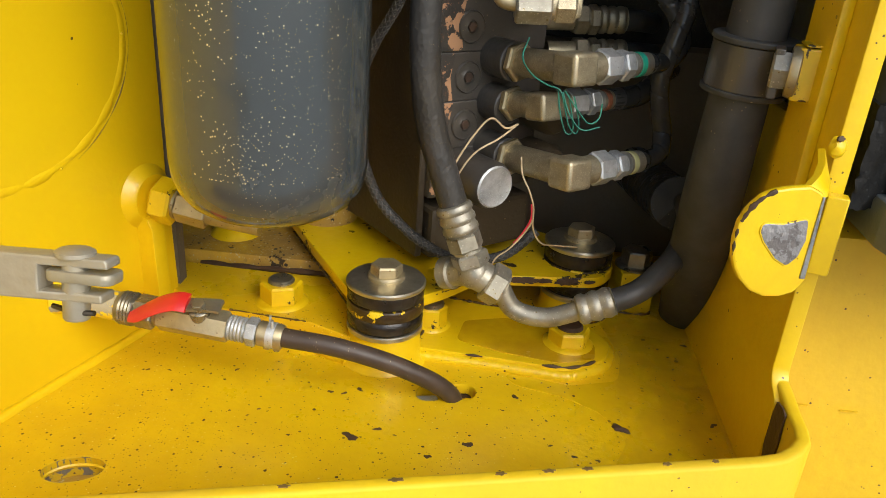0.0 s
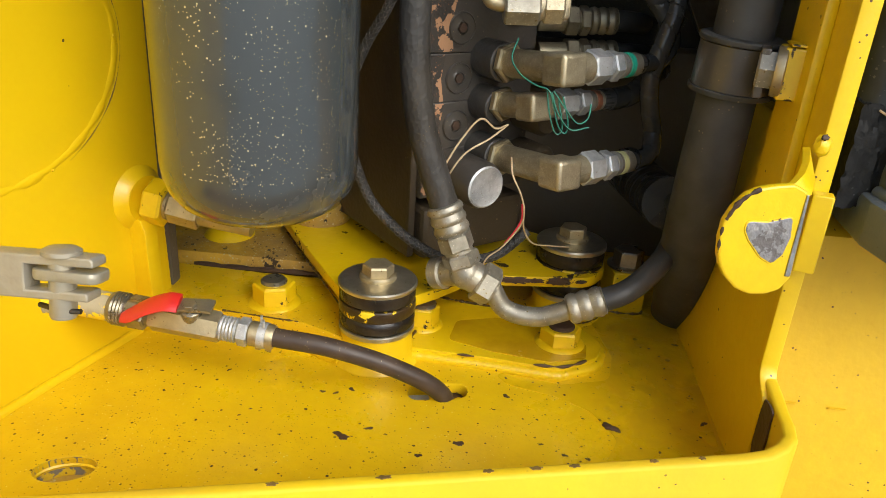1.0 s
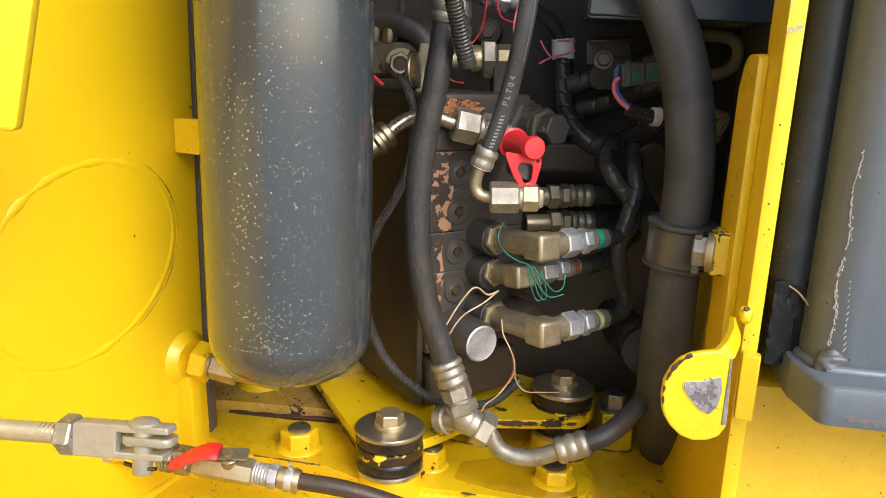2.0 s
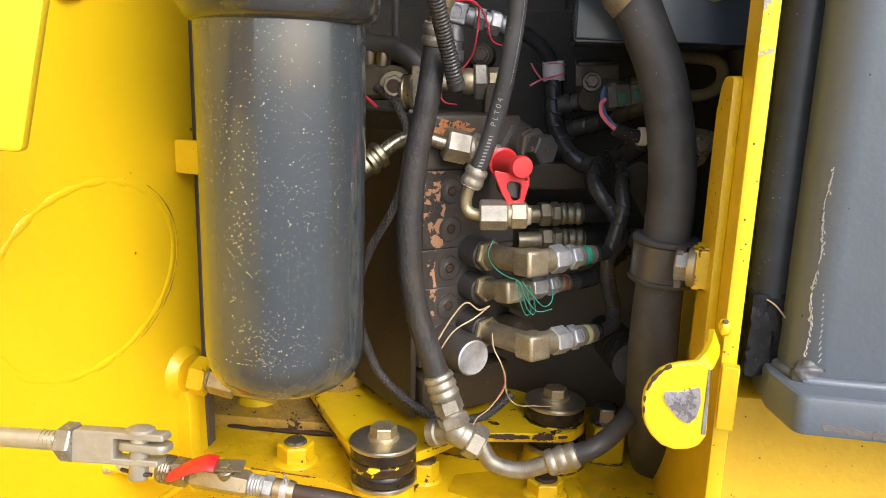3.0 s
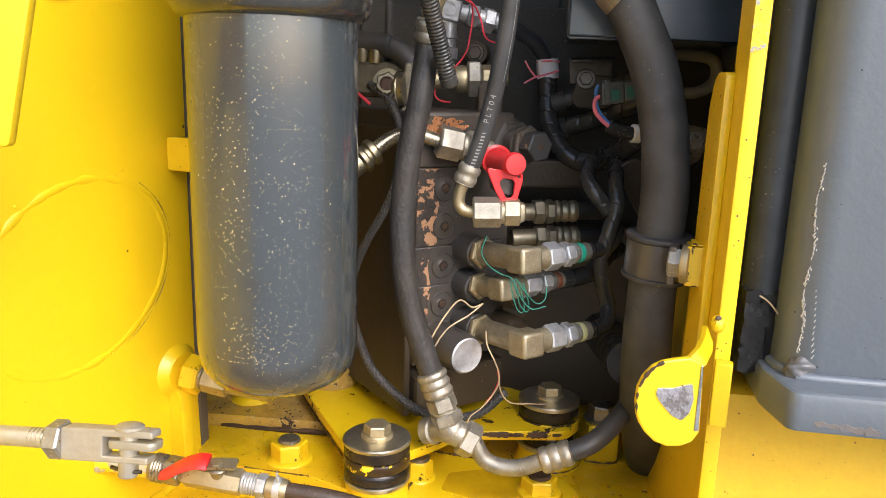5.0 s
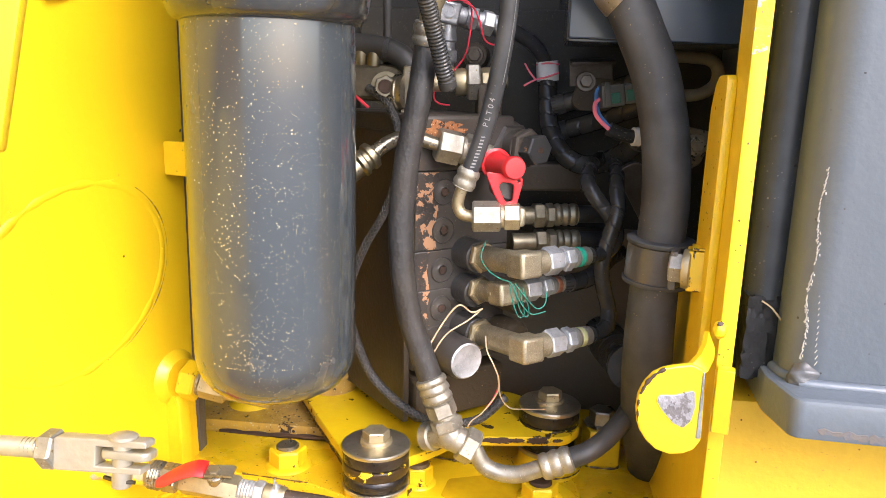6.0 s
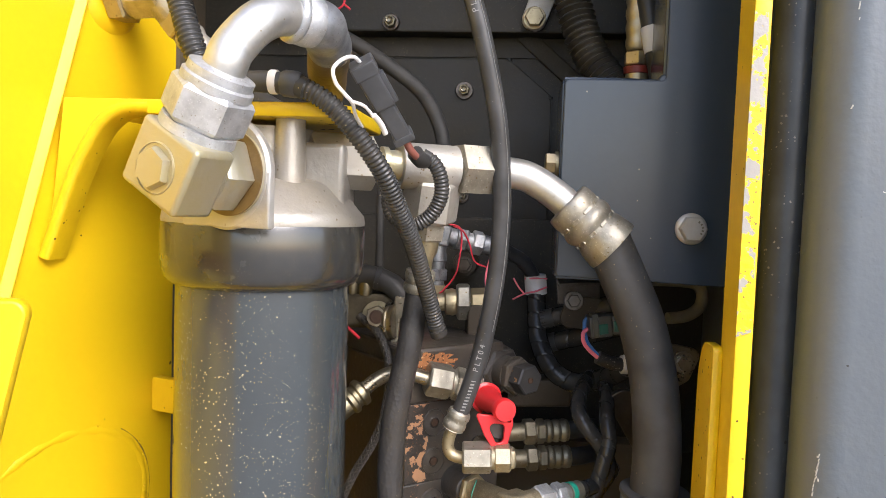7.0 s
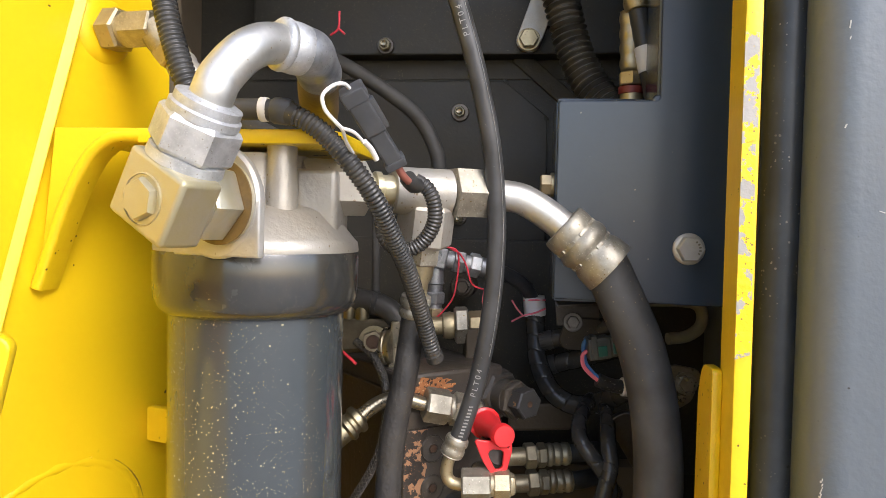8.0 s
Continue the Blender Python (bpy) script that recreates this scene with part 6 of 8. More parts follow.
def sleeve(name, pts, r, label, mat=None, wrap=True, category="hose", group="wrapped hoses"):
    """A hose or cable: its body, and the dull sleeves shrunk over its ends."""
    pts = [Vector(p) for p in pts]
    t = thing(name, pts[0], label, category, group)
    bm = bm_new()
    if wrap:
        spiral_wrap(bm, pts, r, 24, 0.015)
    else:
        tube(bm, pts, r, 40, 0.0008, skin=braided)
    part("hose_body" if wrap else "cable_body", bm, mat or wrap_black, t, sharp=24 if wrap else 60)
    if not wrap:
        path = smooth_path(pts, 0.0011)
        side = Vector((0.3, 0.9, 0.2))
        frames = []
        for a, b in zip(path, path[1:]):
            d = (b - a).normalized()
            side = (side - d * side.dot(d)).normalized()
            frames.append((a, side.copy(), d.cross(side)))
        for hand in (1, -1):
            for k in range(5):
                turn = [(0.62 * hand * i * 0.0011 / 0.0022 + k * 2 * math.pi / 5) for i in range(len(frames))]
                bm = bm_new()
                tube(bm, [a + (u * math.cos(w) + v * math.sin(w)) * (r * 1.03) for (a, u, v), w in zip(frames, turn)], 0.00034, 5, smooth=False)
                part("thread", bm, braid_grey, t)
    for a, b in ((pts[0], pts[1]), (pts[-1], pts[-2])):
        d = (b - a).normalized()
        bm = bm_new()
        tube(bm, [a, a + d * r * 1.4], r * 1.09, 16, r * 0.7)
        part("end_sleeve", bm, rubber_hose, t)
    return t


sleeve("wrapped_hose", [END1 - VU * 0.004, END1 + VU * 0.012, END1 + VU * 0.024 + UP * 0.002, (0.1500, 0.580, 0.2230), (0.1430, 0.580, 0.2400), (0.1300, 0.580, 0.2560), (0.1245, 0.590, 0.2670), (0.129, 0.615, 0.2770), (0.140, 0.650, 0.281)], 0.0062, "black spiral wrapped hose from the green ringed fitting")
sleeve("wrapped_hose", [END2 - VU * 0.004, END2 + VU * 0.014, END2 + VU * 0.032 + UP * 0.003, (0.150, 0.62, 0.195), (0.165, 0.67, 0.19)], 0.0074, "black spiral wrapped hose from the rust marked fitting")
sleeve("wrapped_hose", [END3 - VU * 0.004, END3 + VU * 0.010, END3 + VU * 0.021 + UP * 0.004, (0.1480, 0.578, 0.1600), (0.1420, 0.575, 0.1800), (0.1390, 0.572, 0.2000), (0.1440, 0.573, 0.2240), (0.1490, 0.577, 0.2440), (0.1480, 0.588, 0.2620), (0.150, 0.615, 0.275), (0.151, 0.650, 0.280)], 0.0062, "black spiral wrapped hose rising from the yellow ringed fitting")
sleeve("braided_cable", [(-0.073, 0.548, 0.165), (-0.066, 0.543, 0.143), (-0.050, 0.540, 0.105), (-0.029, 0.538, 0.083), (-0.008, 0.536, 0.0700), (0.006, 0.534, 0.0660), (0.026, 0.536, 0.0650), (0.046, 0.540, 0.0700), (0.066, 0.546, 0.088)], 0.0034, "black braided cable sleeve in front of the valve", braid_black, False, "cable", "braided cables")
sleeve("braided_cable", [(-0.074, 0.556, 0.140), (-0.070, 0.560, 0.176), (-0.058, 0.560, 0.208), (-0.043, 0.558, 0.235), (-0.033, 0.556, 0.262), (-0.031, 0.560, 0.300), (-0.042, 0.568, 0.325), (-0.060, 0.575, 0.338)], 0.0032, "black braided cable sleeve curving beside the filter", braid_black, False, "cable", "braided cables")

# ---- fittings on the filter head ----
BA = Vector((0.36, 0.933, 0.0)).normalized()
BS = Vector((0.933, -0.36, 0.0)).normalized()
BUP = (UP * math.cos(radians(29)) + BS * math.sin(radians(29))).normalized()
BSIDE = BUP.cross(BA)


tan_pipe = paint("dusty_tan_pipe", (0.17, 0.12, 0.065), 0.5, (0.10, 0.07, 0.04), 0.4, dust=(0.4, (0.22, 0.165, 0.09), 20.0), peel=0.3)


def build_inlet():
    t = thing("inlet_elbow", (-0.096, 0.324, 0.42), "oversprayed steel swivel elbow with a bent silver pipe", "pipe fitting")
    c = Vector((-0.0965, 0.3235, 0.4455))
    bm = bm_new()
    block(bm, basis(c - BA * 0.0065 - BSIDE * 0.0035 + BUP * 0.0030, BSIDE, BUP), (0.0395, 0.0350, 0.025), 0.0026, 3)
    part("elbow_block", bm, cast_yellowed, t)
    bm = bm_new()
    f = c - BSIDE * 0.0030 + BUP * 0.0010
    lathe(bm, aim(f, -BA), [(0.0126, 0.0185), (0.0126, 0.0194), (0.0120, 0.0197), (0.0116, 0.0188), (0, 0.0188)], 32)
    hexa(bm, aim(f, -BA), 0.0180, 0.0036, 0.0190, 0.16, turn=0.35)
    part("bolt", bm, cast_yellowed, t, "hexagon bolt in a round recess")
    bm = bm_new()
    lathe(bm, aim(c, BA), [(0.0180, 0.003), (0.0172, 0.0135)], 32)
    hexa(bm, aim(c, BA), 0.0360, 0.0190, 0.0130, 0.14, True, 0.20)
    lathe(bm, aim(c, BA), [(0.0225, 0.032), (0.0225, 0.036), (0.02, 0.0365)], 32)
    part("locknut", bm, cast_yellowed, t, "large locknut")
    for k, (o, r) in enumerate(((0.0065, 0.0184), (0.0318, 0.0228))):
        bm = bm_new()
        lathe(bm, aim(c, BA), [(r - 0.003, o), (r, o + 0.0002), (r, o + 0.0011), (r - 0.003, o + 0.0013)], 40)
        part("joint_ring", bm, grime_brown, t, "dark grimy joint")
    bm = bm_new()
    lathe(bm, aim(c, BUP), [(0.0190, 0.0200), (0.0185, 0.0250), (0.0165, 0.0255)], 32)
    hexa(bm, aim(c, BUP), 0.0360, 0.0190, 0.0255, both=True, turn=0.1)
    lathe(bm, aim(c, BUP), [(0.0176, 0.0440), (0.0176, 0.0480), (0.0162, 0.0490), (0.0162, 0.0530), (0.0118, 0.0545)], 36)
    part("pipe_nut", bm, zinc_blue, t, "zinc plated pipe nut")
    bm = bm_new()
    pts = [c + BUP * 0.050, c + BUP * 0.058, (-0.0685, 0.3170, 0.5035), (-0.0610, 0.323, 0.5150), (-0.0552, 0.334, 0.5225), (-0.0505, 0.346, 0.5255), (-0.0465, 0.358, 0.5265)]
    tube(bm, pts, 0.0104, 28, 0.003)
    part("bent_pipe", bm, tube_silver, t, "bent silver pipe")
    d = Vector((0.62, 0.78, -0.08)).normalized()
    a = Vector((-0.0508, 0.3480, 0.5262))
    bm = bm_new()
    lathe(bm, aim(a, d), [(0.0104, -0.002), (0.0124, -0.0014), (0.0138, 0.0002), (0.0140, 0.0022), (0.0134, 0.0032), (0.0130, 0.0040), (0.0134, 0.0050), (0.0136, 0.0100), (0.0132, 0.0138), (0.0128, 0.0145)], 40)
    part("collar", bm, zinc_blue, t, "ribbed pipe collar")
    bm = bm_new()
    e = [a + d * 0.012, a + d * 0.019, (-0.0415, 0.3790, 0.5240), (-0.0425, 0.3940, 0.5200), (-0.0480, 0.4120, 0.5170), (-0.0560, 0.440, 0.5140), (-0.066, 0.48, 0.5130), (-0.080, 0.53, 0.513)]
    tube(bm, e[:4], 0.0128, 26, 0.003)
    part("elbow_end", bm, zinc_mottled, t, "mottled plated elbow end")
    bm = bm_new()
    tube(bm, e[3:], 0.0126, 26, 0.004)
    part("pipe_run", bm, tan_pipe, t, "dusty tan pipe run")
    # flat boss of the head behind the nut
    bm = bm_new()
    q = c + BA * 0.0350 - BS * 0.0055
    lathe(bm, aim(q, BA), [(0.0290, 0), (0.0305, 0.0015), (0.0305, 0.0045), (0.0280, 0.0080), (0.0230, 0.0120), (0.0, 0.0150)], 48)
    block(bm, basis(q + BA * 0.0028 - UP * 0.014, BS, UP), (0.061, 0.030, 0.0052), 0.0012)
    block(bm, basis(q + BA * 0.019 - BS * 0.014 - UP * 0.009, BS, UP), (0.032, 0.036, 0.032), 0.006, 3)
    part("head_boss", bm, cast, t, "arched face of the cast head")
    # raised letter stroke on the block's side
    for o in ((-0.006, -0.0035, 0.0105, 0.0012), (-0.0075, 0.0, 0.0012, 0.0060), (-0.003, 0.0, 0.0012, 0.0050)):
        bm = bm_new()
        block(bm, basis(c + BSIDE * 0.0161 + BUP * (o[0] + 0.001) + BA * (o[1] - 0.006), BUP, BA), (o[2], o[3], 0.0014), 0.0003)
        part("casting_mark", bm, cast_yellowed, t)


def build_outlet():
    t = thing("outlet_tee", (0.0, 0.49, 0.44), "steel tee with nuts and a bent pipe from the filter", "pipe fitting")
    a, b = Vector((-0.0640, 0.4520, 0.4590)), Vector((0.0520, 0.5130, 0.4580))
    d = (b - a).normalized()
    m = aim(a, d)
    bm = bm_new()
    hexa(bm, m, 0.0320, 0.0450, -0.0070, 0.06, True, 0.52)
    part("outlet_hex", bm, cast, t, "pale hexagon outlet")
    bm = bm_new()
    lathe(bm, m, [(0.0095, 0.037), (0.0095, 0.042), (0.0120, 0.043), (0.0120, 0.047), (0.0100, 0.048), (0.0100, 0.06)], 28)
    part("neck", bm, cast_yellowed, t)
    bm = bm_new()
    lathe(bm, m, [(0.0150, 0.056), (0.0160, 0.058), (0.0160, 0.097), (0.0140, 0.098)], 32)
    part("tee_body", bm, cast, t)
    bm = bm_new()
    hexa(bm, m, 0.0335, 0.0265, 0.0985, 0.06, True, 0.02)
    part("nut", bm, zinc, t, "large plated nut")
    bm = bm_new()
    e = a + d * 0.124
    tube(bm, [e, e + d * 0.010, (0.0720, 0.5165, 0.4555), (0.0850, 0.517, 0.4490), (0.0960, 0.5165, 0.4415), (0.1060, 0.5155, 0.4335)], 0.0112, 26, 0.003)
    part("bent_pipe", bm, tube_silver, t, "bent steel pipe")
    # downward branch
    p, q = a + d * 0.083, Vector((-0.0020, 0.5055, 0.3700))
    f = (q - p).normalized()
    m = aim(p, f)
    bm = bm_new()
    hexa(bm, m, 0.0350, 0.0290, 0.009, 0.10, True, 0.4)
    part("branch_hex", bm, cast, t, "cream painted hexagon")
    bm = bm_new()
    lathe(bm, m, [(0.0125, 0.034), (0.0125, 0.040)], 24)
    hexa(bm, m, 0.0235, 0.0130, 0.0385, both=True)
    part("branch_nut", bm, zinc, t)
    bm = bm_new()
    lathe(bm, m, [(0.0100, 0.051), (0.0098, 0.060), (0.0075, 0.066), (0.0075, 0.075)], 24)
    part("cone", bm, zinc_gold, t)
    length = (q - p).length
    bm = bm_new()
    ferrule(bm, q + f * 0.002, -f, 0.0102, 0.0165, 2)
    part("ferrule", bm, zinc, t)


def build_small_tee():
    """Short run of adapters behind the pilot hose."""
    t = thing("adapter_run", (0.02, 0.645, 0.33), "run of plated adapters on top of the valve", "pipe fitting")
    a = Vector((-0.040, 0.634, 0.342))
    d = Vector((0.99, 0.13, 0.05)).normalized()
    m = aim(a, d)
    bm = bm_new()
    lathe(bm, m, [(0.0080, 0.0), (0.0080, 0.045), (0.0115, 0.046), (0.0125, 0.052), (0.0115, 0.056)], 24)
    part("pipe", bm, zinc_gold, t)
    bm = bm_new()
    hexa(bm, m, 0.0300, 0.0125, 0.0560, both=True, turn=0.1)
    part("nut", bm, zinc, t, "bright nut")
    bm = bm_new()
    hexa(bm, m, 0.0215, 0.0160, 0.0690, both=True, turn=0.4)
    part("adapter", bm, zinc_gold, t, "dotted gold adapter")
    bm = bm_new()
    lathe(bm, m, [(0.0070, 0.085), (0.0070, 0.092), (0.0060, 0.093), (0, 0.093)], 20)
    part("stud", bm, bronze_dark, t)
    bm = bm_new()
    block(bm, pose(0.036, 0.640, 0.329, 0, 0, 12), (0.022, 0.02, 0.03), 0.002)
    part("saddle", bm, valve_brown, t)


build_outlet()
SIDE_AT, SIDE_AXIS = Vector((-0.0010, 0.6580, 0.4045)), Vector((0.95, 0.30, -0.20)).normalized()
build_inlet()
build_small_tee()


def build_gauge_hose():
    t = thing("gauge_hose", (0.028, 0.514, 0.245), "thin glossy black hose with white print and a bent steel end", "hose")
    pts = [(0.0275, 0.5130, 0.2720), (0.0340, 0.512, 0.2870), (0.0445, 0.509, 0.3230), (0.0520, 0.504, 0.3640), (0.0560, 0.500, 0.4040), (0.0563, 0.497, 0.4440), (0.0520, 0.492, 0.4900), (0.0430, 0.487, 0.5330), (0.0330, 0.483, 0.5690), (0.0200, 0.478, 0.605), (-0.01, 0.472, 0.66)]
    bm = bm_new()
    tube(bm, pts, 0.0066, 22, 0.004)
    part("hose_body", bm, rubber_gloss, t)
    # layline and printed words on the outside of the hose
    path = smooth_path(pts, 0.004)
    eye = Vector((0.065, -0.02, 0.37))

    def print_on(s0, width, side=0.0):
        """A pose on the hose, s0 metres from its end, whose x axis runs along it."""
        gone = 0.0
        for i in range(1, len(path)):
            step = (path[i] - path[i - 1]).length
            if gone + step >= s0:
                d = (path[i] - path[i - 1]).normalized()
                q = path[i - 1] + d * (s0 - gone)
                f = (eye - q).normalized()
                f = (f - d * f.dot(d)).normalized()
                out = (f * math.cos(side) + d.cross(f) * math.sin(side)).normalized()
                return basis(q + out * 0.00665, d, out.cross(d))
            gone += step

    for i in range(58):
        s = 0.078 + 0.0045 * i
        bm = bm_new()
        block(bm, print_on(s, 0, 0.75), (0.0046, 0.00026, 0.0003), 0)
        part("layline", bm, print_white, t)
    rng = random.Random(11)
    for i in range(11):
        bm = bm_new()
        w = rng.uniform(0.0007, 0.0013)
        block(bm, print_on(0.0105 + 0.0026 * i, 0, 0.15) @ pose(0, 0, 0, 0, 0, 14), (w, 0.0030, 0.0003), 0)
        part("print_bar", bm, print_white, t)
    for s0, ch in [(0.0455 + 0.0046 * i, c) for i, c in enumerate("PLT04")] + [(0.3000 + 0.0046 * i, c) for i, c in enumerate("PLT04")]:
        cu = bpy.data.curves.new("letter", "FONT")
        cu.body, cu.size, cu.align_x, cu.align_y, cu.extrude = ch, 0.0058, "CENTER", "CENTER", 0.0001
        ob = bpy.data.objects.new("letter", cu)
        me = bpy.data.meshes.new_from_object(ob)
        bm = bm_new()
        bm.from_mesh(me)
        bm.transform(print_on(s0, 0, 0.0))
        bpy.data.objects.remove(ob)
        bpy.data.curves.remove(cu)
        bpy.data.meshes.remove(me)
        part("letter", bm, print_white, t)
    a = Vector((0.0340, 0.512, 0.2870))
    d = (Vector((0.0250, 0.5138, 0.2640)) - a).normalized()
    bm = bm_new()
    ferrule(bm, a + d * 0.006, d, 0.0080, 0.0150, 2)
    part("ferrule", bm, zinc, t)
    bm = bm_new()
    tube(bm, [a + d * 0.018, (0.0238, 0.5142, 0.2600), (0.0232, 0.515, 0.2520), (0.0265, 0.515, 0.2465), (0.0330, 0.515, 0.2450), (0.0390, 0.515, 0.2452)], 0.0046, 18, 0.002)
    part("bent_end", bm, zinc_gold, t)
    e = Vector((0.985, 0.10, 0.03)).normalized()
    m = aim((0.0370, 0.515, 0.2452), e)
    bm = bm_new()
    hexa(bm, m, 0.0205, 0.0215, -0.0030, both=True, turn=0.25)
    part("nut", bm, zinc, t)
    bm = bm_new()
    lathe(bm, m, [(0.0090, 0.018), (0.0090, 0.021)], 20)
    hexa(bm, m, 0.0185, 0.0125, 0.0205, both=True, turn=0.1)
    block(bm, m @ pose(0, 0.0, 0.0335), (0.0135, 0.0150, 0.0070), 0.003)
    lathe(bm, aim(m @ Vector((0, 0, 0.031)), -VN), [(0.0068, 0.0), (0.0068, 0.036)], 22)
    part("elbow", bm, zinc_sandy, t)


def build_red_cap():
    t = thing("test_port", (0.052, 0.545, 0.281), "test port covered by a red plastic cap with a strap", "pipe fitting")
    a, b = Vector((0.0465, 0.556, 0.2815)), Vector((0.0650, 0.5115, 0.2830))
    d = (b - a).normalized()
    bm = bm_new()
    lathe(bm, aim(a, d), [(0.0082, -0.022), (0.0082, 0.006)], 24)
    part("port", bm, zinc_gold, t)
    bm = bm_new()
    lathe(bm, aim(a, d), [(0.0098, 0.004), (0.0122, 0.0042), (0.0125, 0.0075), (0.0105, 0.0085), (0.0095, 0.011), (0.0090, 0.020), (0.0072, 0.024), (0.0066, 0.040), (0.0086, 0.0415), (0.0088, 0.0465), (0.0078, 0.0485), (0, 0.0488)], 36)
    part("cap", bm, plastic_red, t, "bright red cap")
    bm = bm_new()
    m = basis((0.0595, 0.5190, 0.2640), (0.93, 0.36, 0.05), UP)
    plate(bm, m @ pose(-0.001, 0.001, 0), fillet([(-0.0165, 0.016), (-0.0090, 0.014), (0.0130, 0.0110), (0.0130, 0.0040), (0.0075, -0.0130), (-0.0030, -0.0130), (-0.0095, -0.0020)], [0.003, 0.003, 0.004, 0.004, 0.005, 0.005, 0.01]), 0.003,
          [fillet([(-0.0080, 0.0080), (0.0066, 0.0050), (0.0052, -0.0080), (-0.0005, -0.0088)], 0.0035), round_hole(0.0100, 0.0072, 0.0011)], bevel=0.0006)
    part("strap", bm, plastic_red, t, "red strap loop")
    bm = bm_new()
    lathe(bm, aim((0.0605, 0.5270, 0.2665), d), [(0.0095, -0.02), (0.0095, 0.001), (0.0085, 0.0025), (0, 0.0025)], 24)
    part("dark_plug", bm, valve_plug, t, "dark plug behind the strap")


def build_big_plug():
    t = thing("relief_plug", (0.06, 0.60, 0.29), "stepped black hexagon relief plug with rust marks", "plug")
    tip = Vector((0.0835, 0.5765, 0.2915))
    m = aim(tip - VN * 0.054, VN)
    bm = bm_new()
    lathe(bm, m, [(0.0225, -0.012), (0.0225, 0.010), (0.021, 0.0115), (0, 0.0115)], 36)
    hexa(bm, m, 0.0360, 0.011, 0.0095, both=True)
    part("base_hex", bm, valve_black, t)
    bm = bm_new()
    lathe(bm, m, [(0.0145, 0.020), (0.0145, 0.030), (0.0160, 0.0305), (0.0160, 0.034)], 30)
    hexa(bm, m, 0.0290, 0.008, 0.0330, both=True, turn=0.4)
    part("locknut", bm, valve_black, t)
    bm = bm_new()
    hexa(bm, m, 0.0225, 0.0140, 0.0405, both=True, turn=0.15)
    part("tip", bm, paint("rubbed_black_hex", (0.050, 0.049, 0.047), 0.42, (0.035, 0.033, 0.03), 0.3, chips=(95.0, 0.66, (0.32, 0.17, 0.07)), peel=0.2), t, "hexagon tip with a round hole")
    # Flat disc; its dark colour stands in for the shade inside the hole.
    bm = bm_new()
    lathe(bm, m, [(0.0026, 0.0540), (0.0026, 0.0549), (0.0021, 0.0550), (0.0020, 0.0546), (0, 0.0546)], 16)
    part("bore", bm, chip_and_bore_dark, t, "dark disc coloured as the depth of a round hole")


def build_steel_tube():
    t = thing("steel_tube", (0.0, 0.54, 0.28), "short bent gold passivated tube with a flare nut", "pipe")
    bm = bm_new()
    tube(bm, [(0.0080, 0.5465, 0.2945), (0.0, 0.544, 0.2965), (-0.0120, 0.5405, 0.3000), (-0.0240, 0.537, 0.3005), (-0.0350, 0.532, 0.2960), (-0.0450, 0.5265, 0.2880), (-0.052, 0.522, 0.281)], 0.0056, 20, 0.002)
    part("tube", bm, steel, t)
    d = Vector((0.92, 0.33, -0.20)).normalized()
    m = aim((0.0020, 0.5450, 0.2960), d)
    bm = bm_new()
    hexa(bm, m, 0.0240, 0.0195, 0, both=True, turn=0.2)
    lathe(bm, m, [(0.0110, 0.019), (0.0110, 0.023)], 22)
    hexa(bm, m, 0.0235, 0.0085, 0.022, both=True, turn=0.5)
    lathe(bm, m, [(0.0090, 0.030), (0.0090, 0.045)], 22)
    part("flare_nut", bm, zinc, t, "bright flare nut")
    e = Vector((-0.70, -0.42, -0.60)).normalized()
    m = aim((-0.0450, 0.5265, 0.2880), e)
    bm = bm_new()
    lathe(bm, m, [(0.0060, -0.002), (0.0105, 0.0), (0.0110, 0.0015), (0.0110, 0.0045), (0.0092, 0.006), (0.0092, 0.0085), (0.0112, 0.010), (0.0112, 0.013), (0.0090, 0.015), (0.0090, 0.060)], 26)
    part("collar", bm, bronze_dark, t)


build_gauge_hose()
build_red_cap()
build_big_plug()
build_steel_tube()


coupling_metal = metal("tarnished_coupling", (0.46, 0.40, 0.27), 0.42, grain=((900.0, 0.3, 0.2, (0.12, 0.09, 0.05)),), tint=0.45, metallic=0.7)


def small_coupling(x, y, z, n, label):
    t = thing("quick_coupling", (x, y, z), label, "pipe fitting", "soiled couplings")
    d = Vector((0.97, 0.24, 0.03)).normalized()
    m = aim((x, y, z), d)
    bm = bm_new()
    lathe(bm, m, [(0.0085, -0.02), (0.0085, 0.004)], 18)
    hexa(bm, m, 0.0210, 0.0105, 0.002, both=True)
    part("nut", bm, coupling_metal, t)
    bm = bm_new()
    hexa(bm, m, 0.0200, 0.008, 0.014, both=True, turn=0.3)
    lathe(bm, m, [(0.0085, 0.010), (0.0085, 0.024)], 18)
    part("hex", bm, coupling_metal, t)
    bm = bm_new()
    ferrule(bm, m @ Vector((0, 0, 0.022)), d, 0.0098, 0.022, n)
    part("ferrule", bm, coupling_metal, t)
    bm = bm_new()
    p = m @ Vector((0, 0, 0.042))
    tube(bm, [p, p + d * 0.012, p + d * 0.03 + Vector((0.0, 0.02, -0.004))], 0.0085, 14)
    part("hose", bm, rubber_hose, t)


small_coupling(0.0790, 0.6560, 0.2240, 3, "dark soiled hose coupling beside the valve")
small_coupling(0.0820, 0.6560, 0.1990, 3, "dark soiled hose coupling beside the valve")
bm = bm_new()
block(bm, pose(0.0920, 0.672, 0.2600, 0, 0, 14), (0.062, 0.026, 0.026), 0.003)
single("side_casting", bm, valve_brown, "soiled dark casting beside the valve", "casting")

